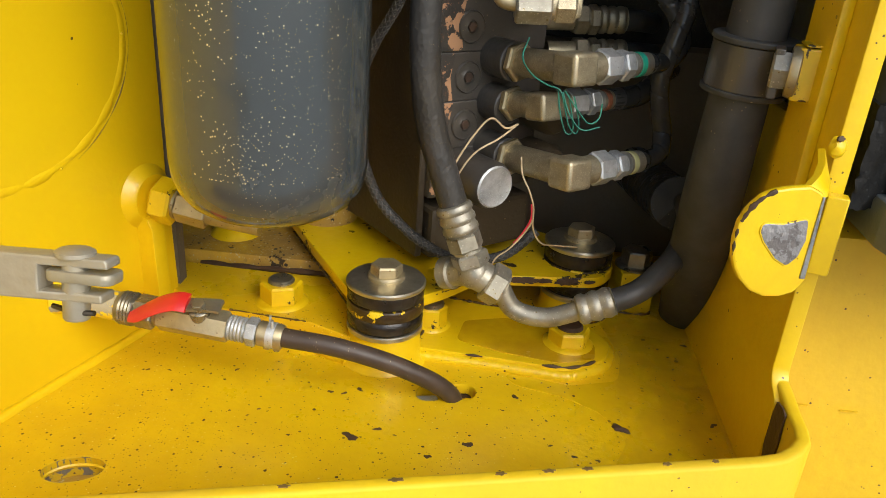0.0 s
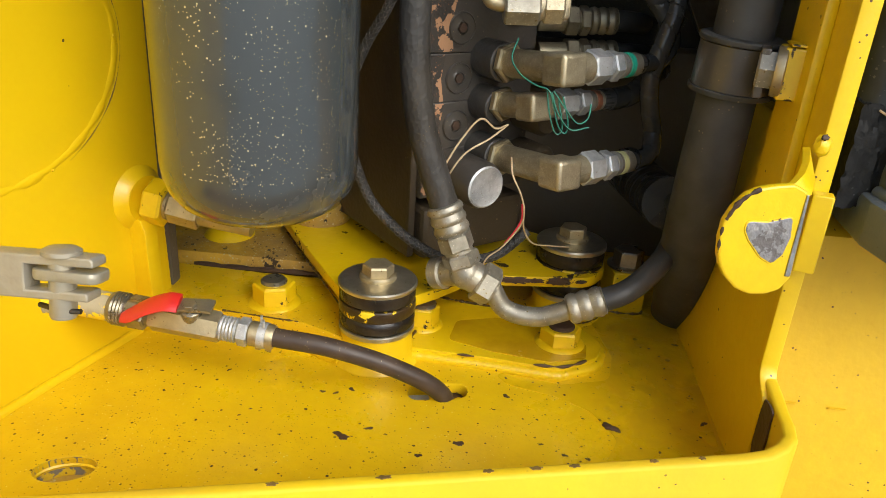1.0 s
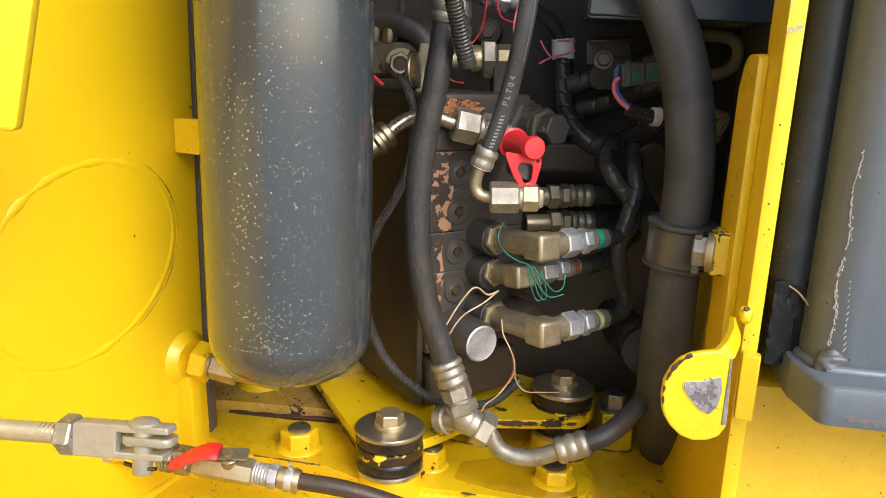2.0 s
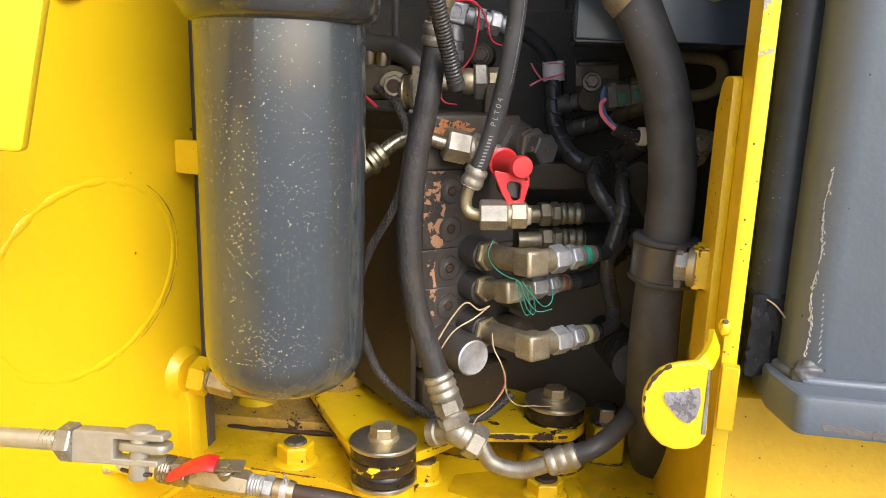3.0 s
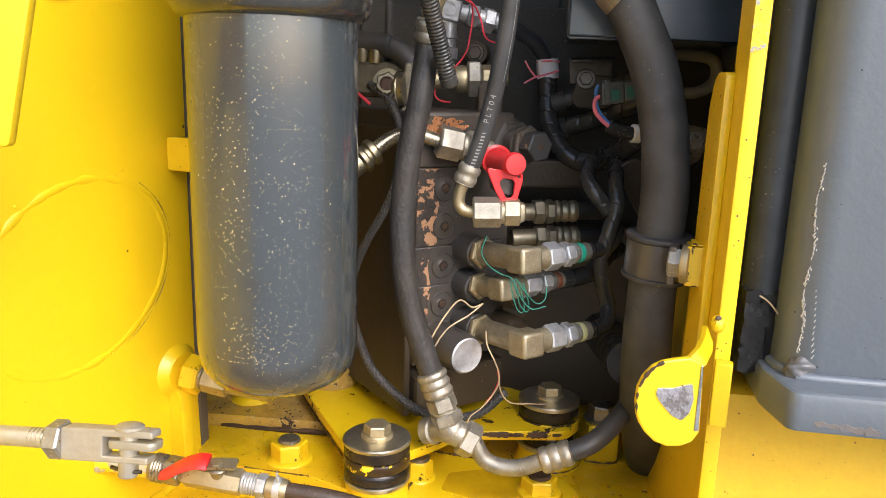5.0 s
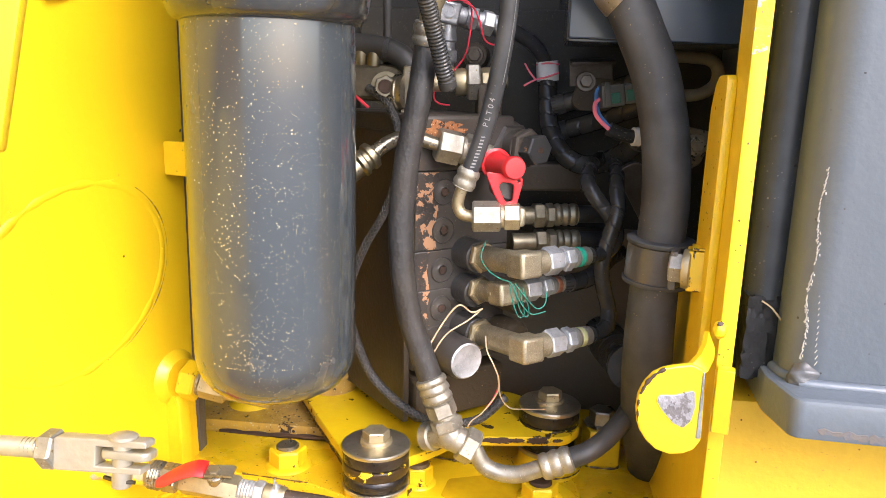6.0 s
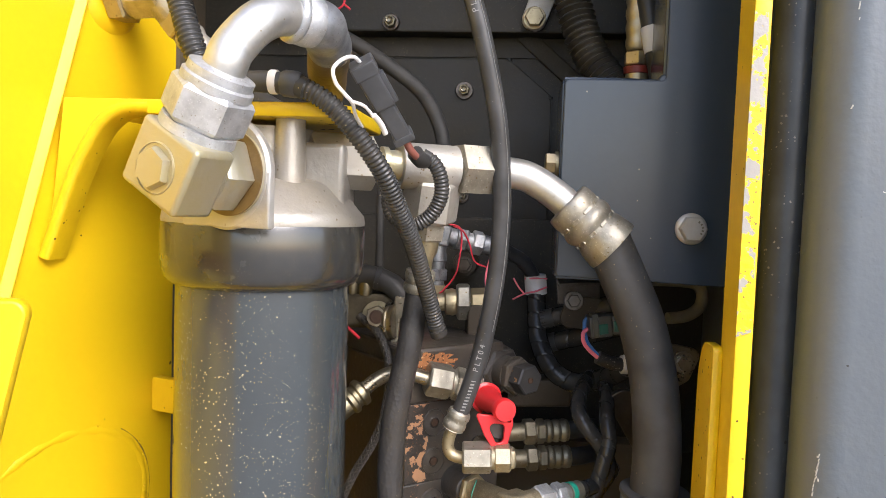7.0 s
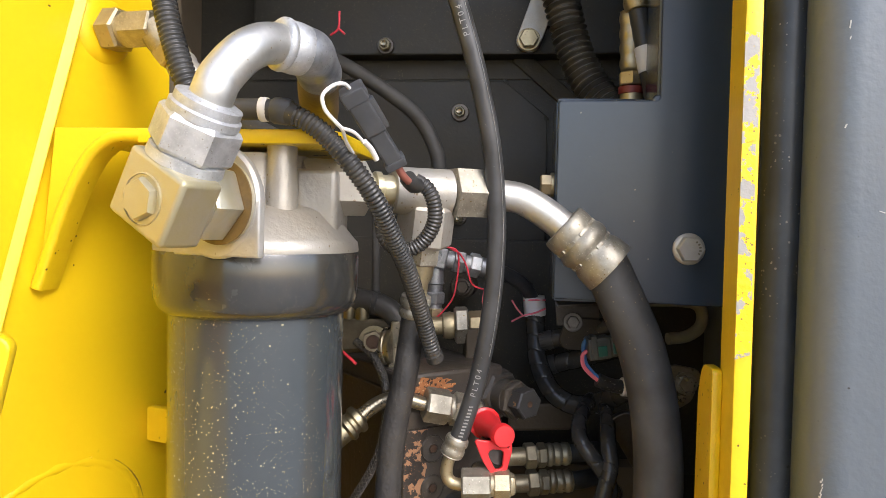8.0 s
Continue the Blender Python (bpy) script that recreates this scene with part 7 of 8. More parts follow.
# the hose from the side branch, and its taped run looping down beside the valve
bm = bm_new()
tube(bm, [SIDE_AT + SIDE_AXIS * 0.044, SIDE_AT + SIDE_AXIS * 0.054, (0.0590, 0.6830, 0.3900), (0.0735, 0.6920, 0.3815), (0.0815, 0.6990, 0.3720), (0.0862, 0.7030, 0.3620), (0.0882, 0.7040, 0.3530)], 0.0068, 20, 0.003)
single("branch_hose", bm, rubber_gloss, "thin black rubber hose bending down from the side branch", "hose")
sleeve("wrapped_hose", [(0.0878, 0.7040, 0.3590), (0.0884, 0.7035, 0.3500), (0.0900, 0.697, 0.3310), (0.0925, 0.684, 0.3060), (0.1050, 0.666, 0.2830), (0.1240, 0.660, 0.2730), (0.1420, 0.650, 0.2770), (0.1580, 0.630, 0.2890), (0.170, 0.610, 0.305)], 0.0086, "black spiral wrapped hose looping beside the valve")


def tape_ring(p, d, r, length, mat, label, name="tape"):
    bm = bm_new()
    lathe(bm, aim(p, d), [(r * 0.95, -length / 2), (r, -length / 2), (r * 1.02, 0), (r, length / 2), (r * 0.95, length / 2)], 26)
    return single(name, bm, mat, label, "tape", "tape bands")


tape_ring((0.0880, 0.7040, 0.3575), (0.10, 0.05, -1), 0.0106, 0.0185, tape_white, "white tape band round a black hose", "tape_band")


def wire(name, runs, mat, label, r=0.0009):
    """A wire or tie, as one mesh of one or more strands."""
    bm = bm_new()
    for pts in runs:
        tube(bm, pts, r, 8, 0.002)
    return single(name, bm, mat, label, "wire", "loose wires")


wire("red_wire", [[(0.0985, 0.6965, 0.3560), (0.0880, 0.6925, 0.3520), (0.0770, 0.692, 0.3490), (0.0660, 0.692, 0.3430)], [(0.0770, 0.692, 0.3490), (0.0710, 0.691, 0.3560), (0.0660, 0.692, 0.3640)], [(0.0775, 0.700, 0.3630), (0.0870, 0.6925, 0.3645), (0.0985, 0.700, 0.3640)]], wire_pink, "pink wire tie twisted round a taped hose", 0.0009)
wire("red_wire", [[(-0.0040, 0.644, 0.4140), (0.0070, 0.642, 0.4150), (0.0160, 0.644, 0.4120), (0.0175, 0.650, 0.4000), (0.0160, 0.650, 0.3840), (0.0130, 0.650, 0.3690), (0.0040, 0.650, 0.3560), (-0.0060, 0.641, 0.3460), (-0.0130, 0.640, 0.3360), (-0.0130, 0.640, 0.3290), (-0.0080, 0.640, 0.3250), (0.0010, 0.640, 0.3240)],
                  [(0.0100, 0.643, 0.4140), (0.0190, 0.645, 0.4090), (0.0250, 0.650, 0.3970), (0.0300, 0.650, 0.3820), (0.0410, 0.650, 0.3770), (0.0500, 0.650, 0.3760)]], wire_red, "thin red wire tied round the fittings", 0.0008)
wire("cream_wire", [[(0.0440, 0.533, 0.1675), (0.0360, 0.526, 0.1660), (0.0260, 0.520, 0.1730), (0.0150, 0.517, 0.1600), (0.0040, 0.512, 0.1400), (-0.0010, 0.509, 0.1270), (0.004, 0.512, 0.118)],
                    [(0.0440, 0.533, 0.1675), (0.0330, 0.526, 0.1590), (0.0170, 0.518, 0.1490), (0.0060, 0.513, 0.1310), (0.0020, 0.510, 0.1180)]], wire_white, "two cream wires looping over the spool cap", 0.0007)
wire("cream_wire", [[(0.0480, 0.514, 0.1510), (0.0500, 0.511, 0.1400), (0.0560, 0.509, 0.1290), (0.0600, 0.513, 0.1160), (0.0590, 0.516, 0.1030), (0.0480, 0.518, 0.0850), (0.0380, 0.520, 0.0740), (0.0345, 0.518, 0.0600), (0.036, 0.51, 0.054)],
                    [(0.0600, 0.513, 0.1160), (0.0620, 0.522, 0.0980), (0.0700, 0.535, 0.0830), (0.0850, 0.555, 0.0740), (0.1000, 0.574, 0.0665)]], wire_white, "two cream wires hanging from the lowest elbow", 0.0006)
wire("red_wire", [[(0.0590, 0.522, 0.1160), (0.0600, 0.525, 0.1050), (0.0560, 0.528, 0.0930), (0.0500, 0.53, 0.0830)]], wire_red, "short red wire behind the cream wires", 0.0009)
wire("red_wire", [[(0.0140, 0.508, 0.1050), (0.0200, 0.513, 0.0980), (0.0270, 0.516, 0.0870)]], wire_pink, "thin pale red wire beside the crimped hose end", 0.0008)
wire("green_wire", [[(0.0450, 0.524, 0.2250), (0.0420, 0.516, 0.2140), (0.0480, 0.507, 0.2060), (0.0580, 0.502, 0.2010), (0.0660, 0.499, 0.1990), (0.0700, 0.499, 0.1900), (0.0740, 0.499, 0.1780), (0.0790, 0.500, 0.1730), (0.0800, 0.500, 0.1800), (0.0750, 0.499, 0.1960)],
                    [(0.0690, 0.499, 0.1990), (0.0780, 0.499, 0.1880), (0.0860, 0.500, 0.1800), (0.0920, 0.502, 0.1830), (0.0930, 0.504, 0.1920)],
                    [(0.0680, 0.499, 0.1980), (0.0730, 0.498, 0.1860), (0.0820, 0.499, 0.1760), (0.0930, 0.501, 0.1780)],
                    [(0.0650, 0.500, 0.1990), (0.0680, 0.499, 0.1850), (0.0730, 0.499, 0.1730), (0.0770, 0.500, 0.1760), (0.0720, 0.500, 0.1960)]], wire_green, "green tie wire knotted round two elbow fittings", 0.0005)


# ---- electric leads above the valve ----
def conduit(name, pts, r, label, mat=None, pitch=0.0027, depth=0.14):
    """A ribbed wiring conduit with the taped sleeves at its ends."""
    pts = [Vector(p) for p in pts]
    t = thing(name, pts[0], label, "conduit", "corrugated conduits")
    bm = bm_new()
    tube(bm, pts, r, 18, pitch / 6, ridged(pitch, depth))
    part("ribbed_tube", bm, mat or wrap_black, t, sharp=80)
    for p, q in ((pts[0], pts[1]), (pts[-1], pts[-2])):
        bm = bm_new()
        tube(bm, [p, p + (q - p).normalized() * r * 0.9], r * 1.04, 18, r * 0.5)
        part("end_tape", bm, rubber_hose, t)
    return t


conduit("corrugated_conduit", [(-0.0620, 0.398, 0.4985), (-0.0520, 0.397, 0.4945), (-0.0400, 0.398, 0.4860), (-0.0250, 0.402, 0.4690), (-0.0130, 0.412, 0.4500), (-0.0060, 0.428, 0.4300), (0.0010, 0.452, 0.4060), (0.0070, 0.476, 0.3760), (0.0130, 0.493, 0.3480), (0.0150, 0.498, 0.3400)], 0.0062, "black corrugated conduit hanging over the fittings")
conduit("corrugated_conduit", [(0.0055, 0.446, 0.4630), (0.0130, 0.448, 0.4590), (0.0175, 0.450, 0.4500), (0.0180, 0.452, 0.4380), (0.0120, 0.454, 0.4260), (0.0020, 0.455, 0.4190), (-0.0080, 0.455, 0.4200), (-0.0150, 0.455, 0.4270), (-0.0170, 0.456, 0.4370), (-0.015, 0.458, 0.447)], 0.0052, "small black corrugated conduit in a loop", None, 0.0024)
conduit("corrugated_conduit", [(-0.158, 0.430, 0.640), (-0.1550, 0.425, 0.6050), (-0.1490, 0.420, 0.5710), (-0.1420, 0.417, 0.5470), (-0.1320, 0.414, 0.5210), (-0.122, 0.418, 0.498)], 0.0078, "black corrugated conduit beside the yellow wall", None, 0.0032)
conduit("corrugated_conduit", [(0.092, 0.70, 0.72), (0.1000, 0.690, 0.6700), (0.1070, 0.687, 0.6420), (0.1170, 0.684, 0.6050), (0.1310, 0.678, 0.5720), (0.150, 0.668, 0.545), (0.17, 0.655, 0.525)], 0.0175, "wide ribbed black conduit before the rear wall", ridge_dusty, 0.0062, 0.24)


def build_sensor_lead():
    t = thing("sensor_lead", (-0.09, 0.40, 0.498), "black sensor lead with a white band on the filter bracket", "cable")
    bm = bm_new()
    tube(bm, [(-0.106, 0.402, 0.5000), (-0.0920, 0.400, 0.5010), (-0.0760, 0.399, 0.5005), (-0.0600, 0.398, 0.4980)], 0.0064, 18)
    part("boot", bm, rubber_hose, t)
    bm = bm_new()
    lathe(bm, aim((-0.0800, 0.3992, 0.5008), (1, 0, -0.02)), [(0.0068, 0.001), (0.0071, 0.0015), (0.0071, 0.0052), (0.0068, 0.0057)], 22)
    part("band", bm, tape_white, t, "white band")
    bm = bm_new()
    lathe(bm, aim((-0.0720, 0.399, 0.5003), (1, 0, -0.1)), [(0.0066, 0), (0.0078, 0.002), (0.0078, 0.009), (0.0068, 0.012)], 22)
    part("ring", bm, plastic_black, t)


def build_plug():
    t = thing("connector_plug", (-0.015, 0.42, 0.47), "black plastic connector plug with white and brown wires", "connector")
    a, b = Vector((-0.0230, 0.3850, 0.5110)), Vector((-0.0010, 0.4200, 0.4700))
    d = (b - a).normalized()
    s = d.cross(Vector((0, 1, 0))).normalized()
    m = basis(a, d, s)
    bm = bm_new()
    block(bm, m @ pose(0.0160, 0, 0), (0.030, 0.0128, 0.0120), 0.0014)
    block(bm, m @ pose(0.0050, 0.0, 0), (0.009, 0.0145, 0.0132), 0.0010)
    for k in range(4):
        block(bm, m @ pose(0.0115 + 0.003 * k, 0.0066, 0), (0.0012, 0.0014, 0.0090), 0.0003)
    part("socket_half", bm, plastic_black, t)
    bm = bm_new()
    block(bm, m @ pose(0.0410, 0, 0), (0.026, 0.0104, 0.0098), 0.0012)
    block(bm, m @ pose(0.0545, 0, 0), (0.005, 0.0128, 0.0112), 0.0008)
    part("plug_half", bm, plastic_black, t)
    bm = bm_new()
    block(bm, m @ pose(0.0200, 0.0074, 0.0025), (0.020, 0.0030, 0.0050), 0.0006)
    part("lock_tab", bm, plastic_black, t)
    bm = bm_new()
    tube(bm, [a + d * 0.002, (-0.0250, 0.380, 0.5120), (-0.0290, 0.372, 0.5095), (-0.0335, 0.368, 0.5035), (-0.0320, 0.368, 0.4960), (-0.0270, 0.370, 0.4900), (-0.0240, 0.375, 0.4860), (-0.0245, 0.385, 0.4810), (-0.024, 0.400, 0.476)], 0.0011, 8)
    tube(bm, [(-0.0240, 0.374, 0.4870), (-0.0180, 0.378, 0.4850), (-0.0140, 0.385, 0.4800)], 0.0010, 8)
    tube(bm, [(-0.0140, 0.384, 0.4810), (-0.0110, 0.390, 0.4770), (-0.0090, 0.395, 0.4720)], 0.0017, 10)
    part("white_wire", bm, tape_white, t)
    bm = bm_new()
    tube(bm, [b - d * 0.002, b + d * 0.008, (0.0060, 0.438, 0.4600), (0.007, 0.447, 0.4625)], 0.0024, 10)
    part("brown_wire", bm, rubber("brown_wire", (0.20, 0.07, 0.05), 0.5), t)
    bm = bm_new()
    tube(bm, [(0.0030, 0.432, 0.4640), (0.0060, 0.440, 0.4600), (0.0080, 0.447, 0.4610)], 0.0052, 14)
    part("boot", bm, rubber_hose, t)


def build_green_connector():
    t = thing("wire_connector", (0.146, 0.597, 0.329), "dusty connector with green inserts, pink and blue wires", "connector")
    m = pose(0.1470, 0.5975, 0.3380, 0, -8, 8)
    bm = bm_new()
    block(bm, m @ pose(-0.0085, 0, 0), (0.0190, 0.018, 0.0180), 0.0015)
    block(bm, m @ pose(-0.013, -0.004, 0.0015), (0.005, 0.012, 0.0195), 0.001)
    part("housing", bm, plastic_dusty, t)
    bm = bm_new()
    block(bm, m @ pose(0.0110, 0, 0), (0.0200, 0.017, 0.0160), 0.0015)
    part("mating_half", bm, plastic_dusty, t)
    bm = bm_new()
    block(bm, m @ pose(-0.0068, -0.0085, -0.002), (0.0075, 0.003, 0.0085), 0.0006)
    part("insert", bm, plastic_green, t, "green insert")
    bm = bm_new()
    block(bm, m @ pose(0.0100, -0.0080, -0.001), (0.0160, 0.003, 0.0090), 0.0006)
    part("insert", bm, plastic_green, t, "green insert")
    bm = bm_new()
    tube(bm, [(0.1300, 0.594, 0.3340), (0.1262, 0.594, 0.3300), (0.1270, 0.594, 0.3220), (0.1325, 0.595, 0.3150), (0.1400, 0.596, 0.3090)], 0.0017, 8)
    part("pink_wire", bm, wire_pink, t)
    bm = bm_new()
    tube(bm, [(0.1290, 0.595, 0.3430), (0.1268, 0.596, 0.3380), (0.1290, 0.597, 0.3240), (0.1345, 0.597, 0.3160), (0.1410, 0.597, 0.3100)], 0.0017, 8)
    part("blue_wire", bm, wire_blue, t)
    bm = bm_new()
    tube(bm, [(0.1390, 0.5965, 0.3100), (0.1480, 0.598, 0.3060), (0.1580, 0.600, 0.3040), (0.1700, 0.604, 0.3030), (0.185, 0.612, 0.300)], 0.0058, 14)
    part("sleeve", bm, braid_black, t)
    bm = bm_new()
    lathe(bm, aim((0.1590, 0.6002, 0.3040), (0.96, 0.25, -0.05)), [(0.0062, 0), (0.0078, 0.0005), (0.0078, 0.0065), (0.0062, 0.007)], 22)
    part("tag", bm, tape_white, t, "white tag ring")


build_sensor_lead()
build_plug()
build_green_connector()


# ---- the wall fitting above, and what stands before the rear wall ----
def build_high_fitting():
    t = thing("high_fitting", on_wall(0.472, 0.566, 0.0), "gold hydraulic elbow screwed into the yellow wall", "pipe fitting")
    p = on_wall(0.472, 0.5660, -0.001)
    d = Vector((0.96, -0.25, -0.03)).normalized()
    bm = bm_new()
    lathe(bm, aim(p, WALL_N), [(0.024, 0), (0.021, 0.003), (0.016, 0.0045), (0, 0.0045)], 30)
    part("weld_boss", bm, yellow_wall, t, "yellow weld ring")
    bm = bm_new()
    hexa(bm, aim(p, d), 0.0265, 0.0150, 0.004, both=True)
    part("locknut", bm, zinc_gold, t)
    bm = bm_new()
    c = p + d * 0.043
    lathe(bm, aim(p, d), [(0.0115, 0.018), (0.0115, 0.024)], 22)
    hexa(bm, aim(p, d), 0.0235, 0.026, 0.022, both=True, turn=0.3)
    e = Vector((0.62, 0.10, -0.78)).normalized()
    lathe(bm, aim(c, e), [(0.0115, -0.002), (0.0110, 0.016)], 22)
    part("elbow", bm, zinc_sandy, t)
    bm = bm_new()
    hexa(bm, aim(c, e), 0.0215, 0.012, 0.014, both=True)
    part("nut", bm, zinc_gold, t)
    bm = bm_new()
    ferrule(bm, c + e * 0.026, e, 0.0098, 0.02, 2)
    part("ferrule", bm, cast, t)
    bm = bm_new()
    tube(bm, [c + e * 0.044, c + e * 0.06, c + e * 0.085 + Vector((0.01, 0.04, 0)), c + e * 0.10 + Vector((0.03, 0.09, 0))], 0.0085, 14)
    part("hose", bm, rubber_hose, t)


def build_cover_panel():
    t = thing("cover_panel", (0.16, 0.57, 0.376), "blue-grey painted steel cover with a notched corner", "panel")
    bm = bm_new()
    m = basis((0, 0.566, 0), (1, -0.02, 0), UP)
    out = fillet([(0.0995, 0.3795), (0.236, 0.3765), (0.236, 0.82), (0.1765, 0.82), (0.1765, 0.5335), (0.1000, 0.5335)], [0.002, 0.002, 0, 0.002, 0.003, 0.004])
    plate(bm, m, out, 0.004, bevel=0.0012)
    part("face", bm, panel_blue, t)
    bm = bm_new()
    block(bm, pose(0.1005, 0.600, 0.456), (0.004, 0.066, 0.155), 0.001)
    part("side_flange", bm, panel_blue, t)
    bm = bm_new()
    block(bm, pose(0.168, 0.600, 0.3785), (0.136, 0.066, 0.003), 0.001)
    part("bottom_flange", bm, panel_blue, t)
    bm = bm_new()
    block(bm, pose(0.138, 0.600, 0.5318), (0.076, 0.066, 0.003), 0.001)
    tube(bm, [(0.1000, 0.5655, 0.5335), (0.138, 0.5655, 0.5337), (0.1765, 0.5655, 0.5335), (0.1768, 0.5655, 0.60), (0.177, 0.5655, 0.82)], 0.0022, 8, 0.02, smooth=False)
    part("rolled_edge", bm, panel_blue, t)
    bm = bm_new()
    lathe(bm, aim((0.1760, 0.5640, 0.5335), (0, -1, 0)), [(0.0050, -0.003), (0.0050, 0.0006), (0.0038, 0.0018), (0, 0.0022)], 20)
    part("corner_knob", bm, panel_blue, t)
    bm = bm_new()
    block(bm, pose(0.1782, 0.600, 0.676), (0.003, 0.066, 0.286), 0.001)
    part("notch_flange", bm, panel_blue, t)
    bm = bm_new()
    m = aim((0.2005, 0.5600, 0.4205), (0.05, -1, 0.03))
    lathe(bm, m, [(0.0118, 0), (0.0122, 0.0008), (0.0122, 0.0024), (0.0112, 0.0034), (0.0098, 0.0040), (0, 0.0040)], 32)
    hexa(bm, m, 0.0178, 0.0082, 0.0030)
    bolt = part("bolt", bm, paint("dusty_plated_bolt", (0.62, 0.58, 0.50), 0.42, (0.5, 0.45, 0.36), 0.3, peel=0.25, metal=0.5), t, "pale flanged bolt")
    bm = bm_new()
    for w in (-0.6, -0.2, 0.2, 0.6, 1.0):
        block(bm, m @ pose(0.0062 * math.cos(w), 0.0062 * math.sin(w), 0.0113, 0, 0, math.degrees(w)), (0.0016, 0.0012, 0.0004), 0)
    part("head_mark", bm, bronze_dark, bolt)
    bm = bm_new()
    m = aim((0.0990, 0.580, 0.4690), (-1, -0.05, 0))
    lathe(bm, m, [(0.0098, 0), (0.0098, 0.003), (0, 0.003)], 26)
    hexa(bm, m, 0.0150, 0.0085, 0.0025)
    part("side_bolt", bm, zinc_gold, t, "gold side bolt")


def wall_bolt(x, y, z, flats, r, mat, label):
    t = thing("wall_bolt", (x, y, z), label, "bolt", "rear wall bolts")
    bm = bm_new()
    m = aim((x, y, z), (0, -1, 0))
    lathe(bm, m, [(r, 0), (r, 0.002), (r * 0.92, 0.003), (0, 0.003)], 26)
    part("washer", bm, steel_dark, t)
    bm = bm_new()
    hexa(bm, m, flats, 0.008, 0.0025, turn=0.3)
    part("nut", bm, mat, t)
    bm = bm_new()
    lathe(bm, m, [(flats * 0.33, 0.010), (flats * 0.33, 0.0145), (flats * 0.26, 0.0152), (flats * 0.20, 0.0150), (flats * 0.18, 0.0120), (0, 0.0118)], 18)
    part("stud", bm, steel, t)


def build_rear_details():
    t = thing("strap_bracket", (0.078, 0.752, 0.62), "pale plated strap bracket bolted to the rear wall", "bracket")
    bm = bm_new()
    m = basis((0.0765, 0.7525, 0.6270), (0.88, 0, -0.30), (0.30, 0, 0.95))
    plate(bm, m, fillet([(-0.0125, -0.0125), (0.0125, -0.0125), (0.0140, 0.075), (-0.0120, 0.075)], [0.011, 0.011, 0.001, 0.001]), 0.004)
    part("strap", bm, cast, t)
    bm = bm_new()
    bolt_head(bm, (0.0765, 0.7500, 0.6265), (0, -1, 0), 0.0170, 0.0075, 0.0118)
    part("bolt", bm, zinc_gold, t)
    wall_bolt(-0.0740, 0.759, 0.6230, 0.0115, 0.0092, bronze_dark, "gold nut on the dusty black cross member")
    wall_bolt(0.0050, 0.7775, 0.5560, 0.0105, 0.0098, bronze_dark, "small gold nut on the black panel")
    wall_bolt(0.0060, 0.7775, 0.4430, 0.0100, 0.0085, bronze_dark, "small gold nut on the black panel, low down")
    bm = bm_new()
    tube(bm, [(-0.20, 0.78, 0.630), (-0.15, 0.72, 0.612), (-0.104, 0.690, 0.5900), (-0.060, 0.685, 0.5630), (-0.0270, 0.682, 0.5370), (-0.0090, 0.680, 0.5050), (-0.0050, 0.680, 0.4780), (-0.004, 0.68, 0.43)], 0.0070, 20)
    single("rear_hose", bm, rubber_big, "dusty black hose arching before the rear wall", "hose")
    bm = bm_new()
    tube(bm, [(-0.0500, 0.605, 0.480), (-0.0500, 0.603, 0.430), (-0.0490, 0.600, 0.380), (-0.049, 0.60, 0.35)], 0.0036, 16)
    single("thin_hose", bm, rubber_big, "thin grey-black upright hose behind the filter", "hose")
    # upright hoses seen above the cover panel's notch
    t = thing("taped_hose", (0.185, 0.66, 0.54), "black hose with a steel ferrule and a white tape band", "hose")
    d = Vector((0.20, -0.04, -0.98)).normalized()
    a = Vector((0.1655, 0.648, 0.6500))
    bm = bm_new()
    tube(bm, [a - d * 0.07, a], 0.0085, 18, 0.01)
    part("pipe", bm, tube_silver, t)
    bm = bm_new()
    ferrule(bm, a - d * 0.004, d, 0.0104, 0.028, 2)
    part("ferrule", bm, zinc_gold, t)
    bm = bm_new()
    tube(bm, [a + d * 0.018, a + d * 0.06, a + d * 0.13], 0.0086, 20)
    part("hose_body", bm, rubber_hose, t)
    bm = bm_new()
    lathe(bm, aim(a + d * 0.057, d), [(0.0087, 0), (0.0093, 0.0005), (0.0094, 0.022), (0.0087, 0.0225)], 26)
    part("tape", bm, tape_white, t, "white tape band")
    t = thing("stacked_fitting", (0.168, 0.665, 0.54), "upright soiled fitting with a red ring", "pipe fitting")
    m = aim((0.1680, 0.655, 0.5440), (-0.03, 0, 1))
    bm = bm_new()
    lathe(bm, m, [(0.0100, 0), (0.0100, 0.012)], 20)
    hexa(bm, m, 0.0195, 0.012, 0.018, both=True)
    part("base_nut", bm, zinc_gold, t)
    bm = bm_new()
    lathe(bm, m, [(0.0108, 0.0105), (0.0112, 0.011), (0.0112, 0.0165), (0.0105, 0.017)], 22)
    part("red_ring", bm, paint("dull_red", (0.22, 0.03, 0.02), 0.5, peel=0.2), t)
    bm = bm_new()
    ferrule(bm, m @ Vector((0, 0, 0.031)), (-0.03, 0, 1), 0.0092, 0.052, 4)
    part("ferrule", bm, zinc_gold, t)
    t = thing("pipe_stack", (0.197, 0.66, 0.56), "pale ribbed pipe behind the notch of the cover", "pipe")
    bm = bm_new()
    lathe(bm, aim((0.1935, 0.668, 0.545), (-0.02, 0, 1)), [(0.0085, 0), (0.0085, 0.03), (0.0110, 0.031), (0.0110, 0.045), (0.0085, 0.046), (0.0085, 0.062), (0.0112, 0.063), (0.0112, 0.078), (0.0090, 0.079), (0.0090, 0.16)], 24)
    part("pipe", bm, zinc, t)


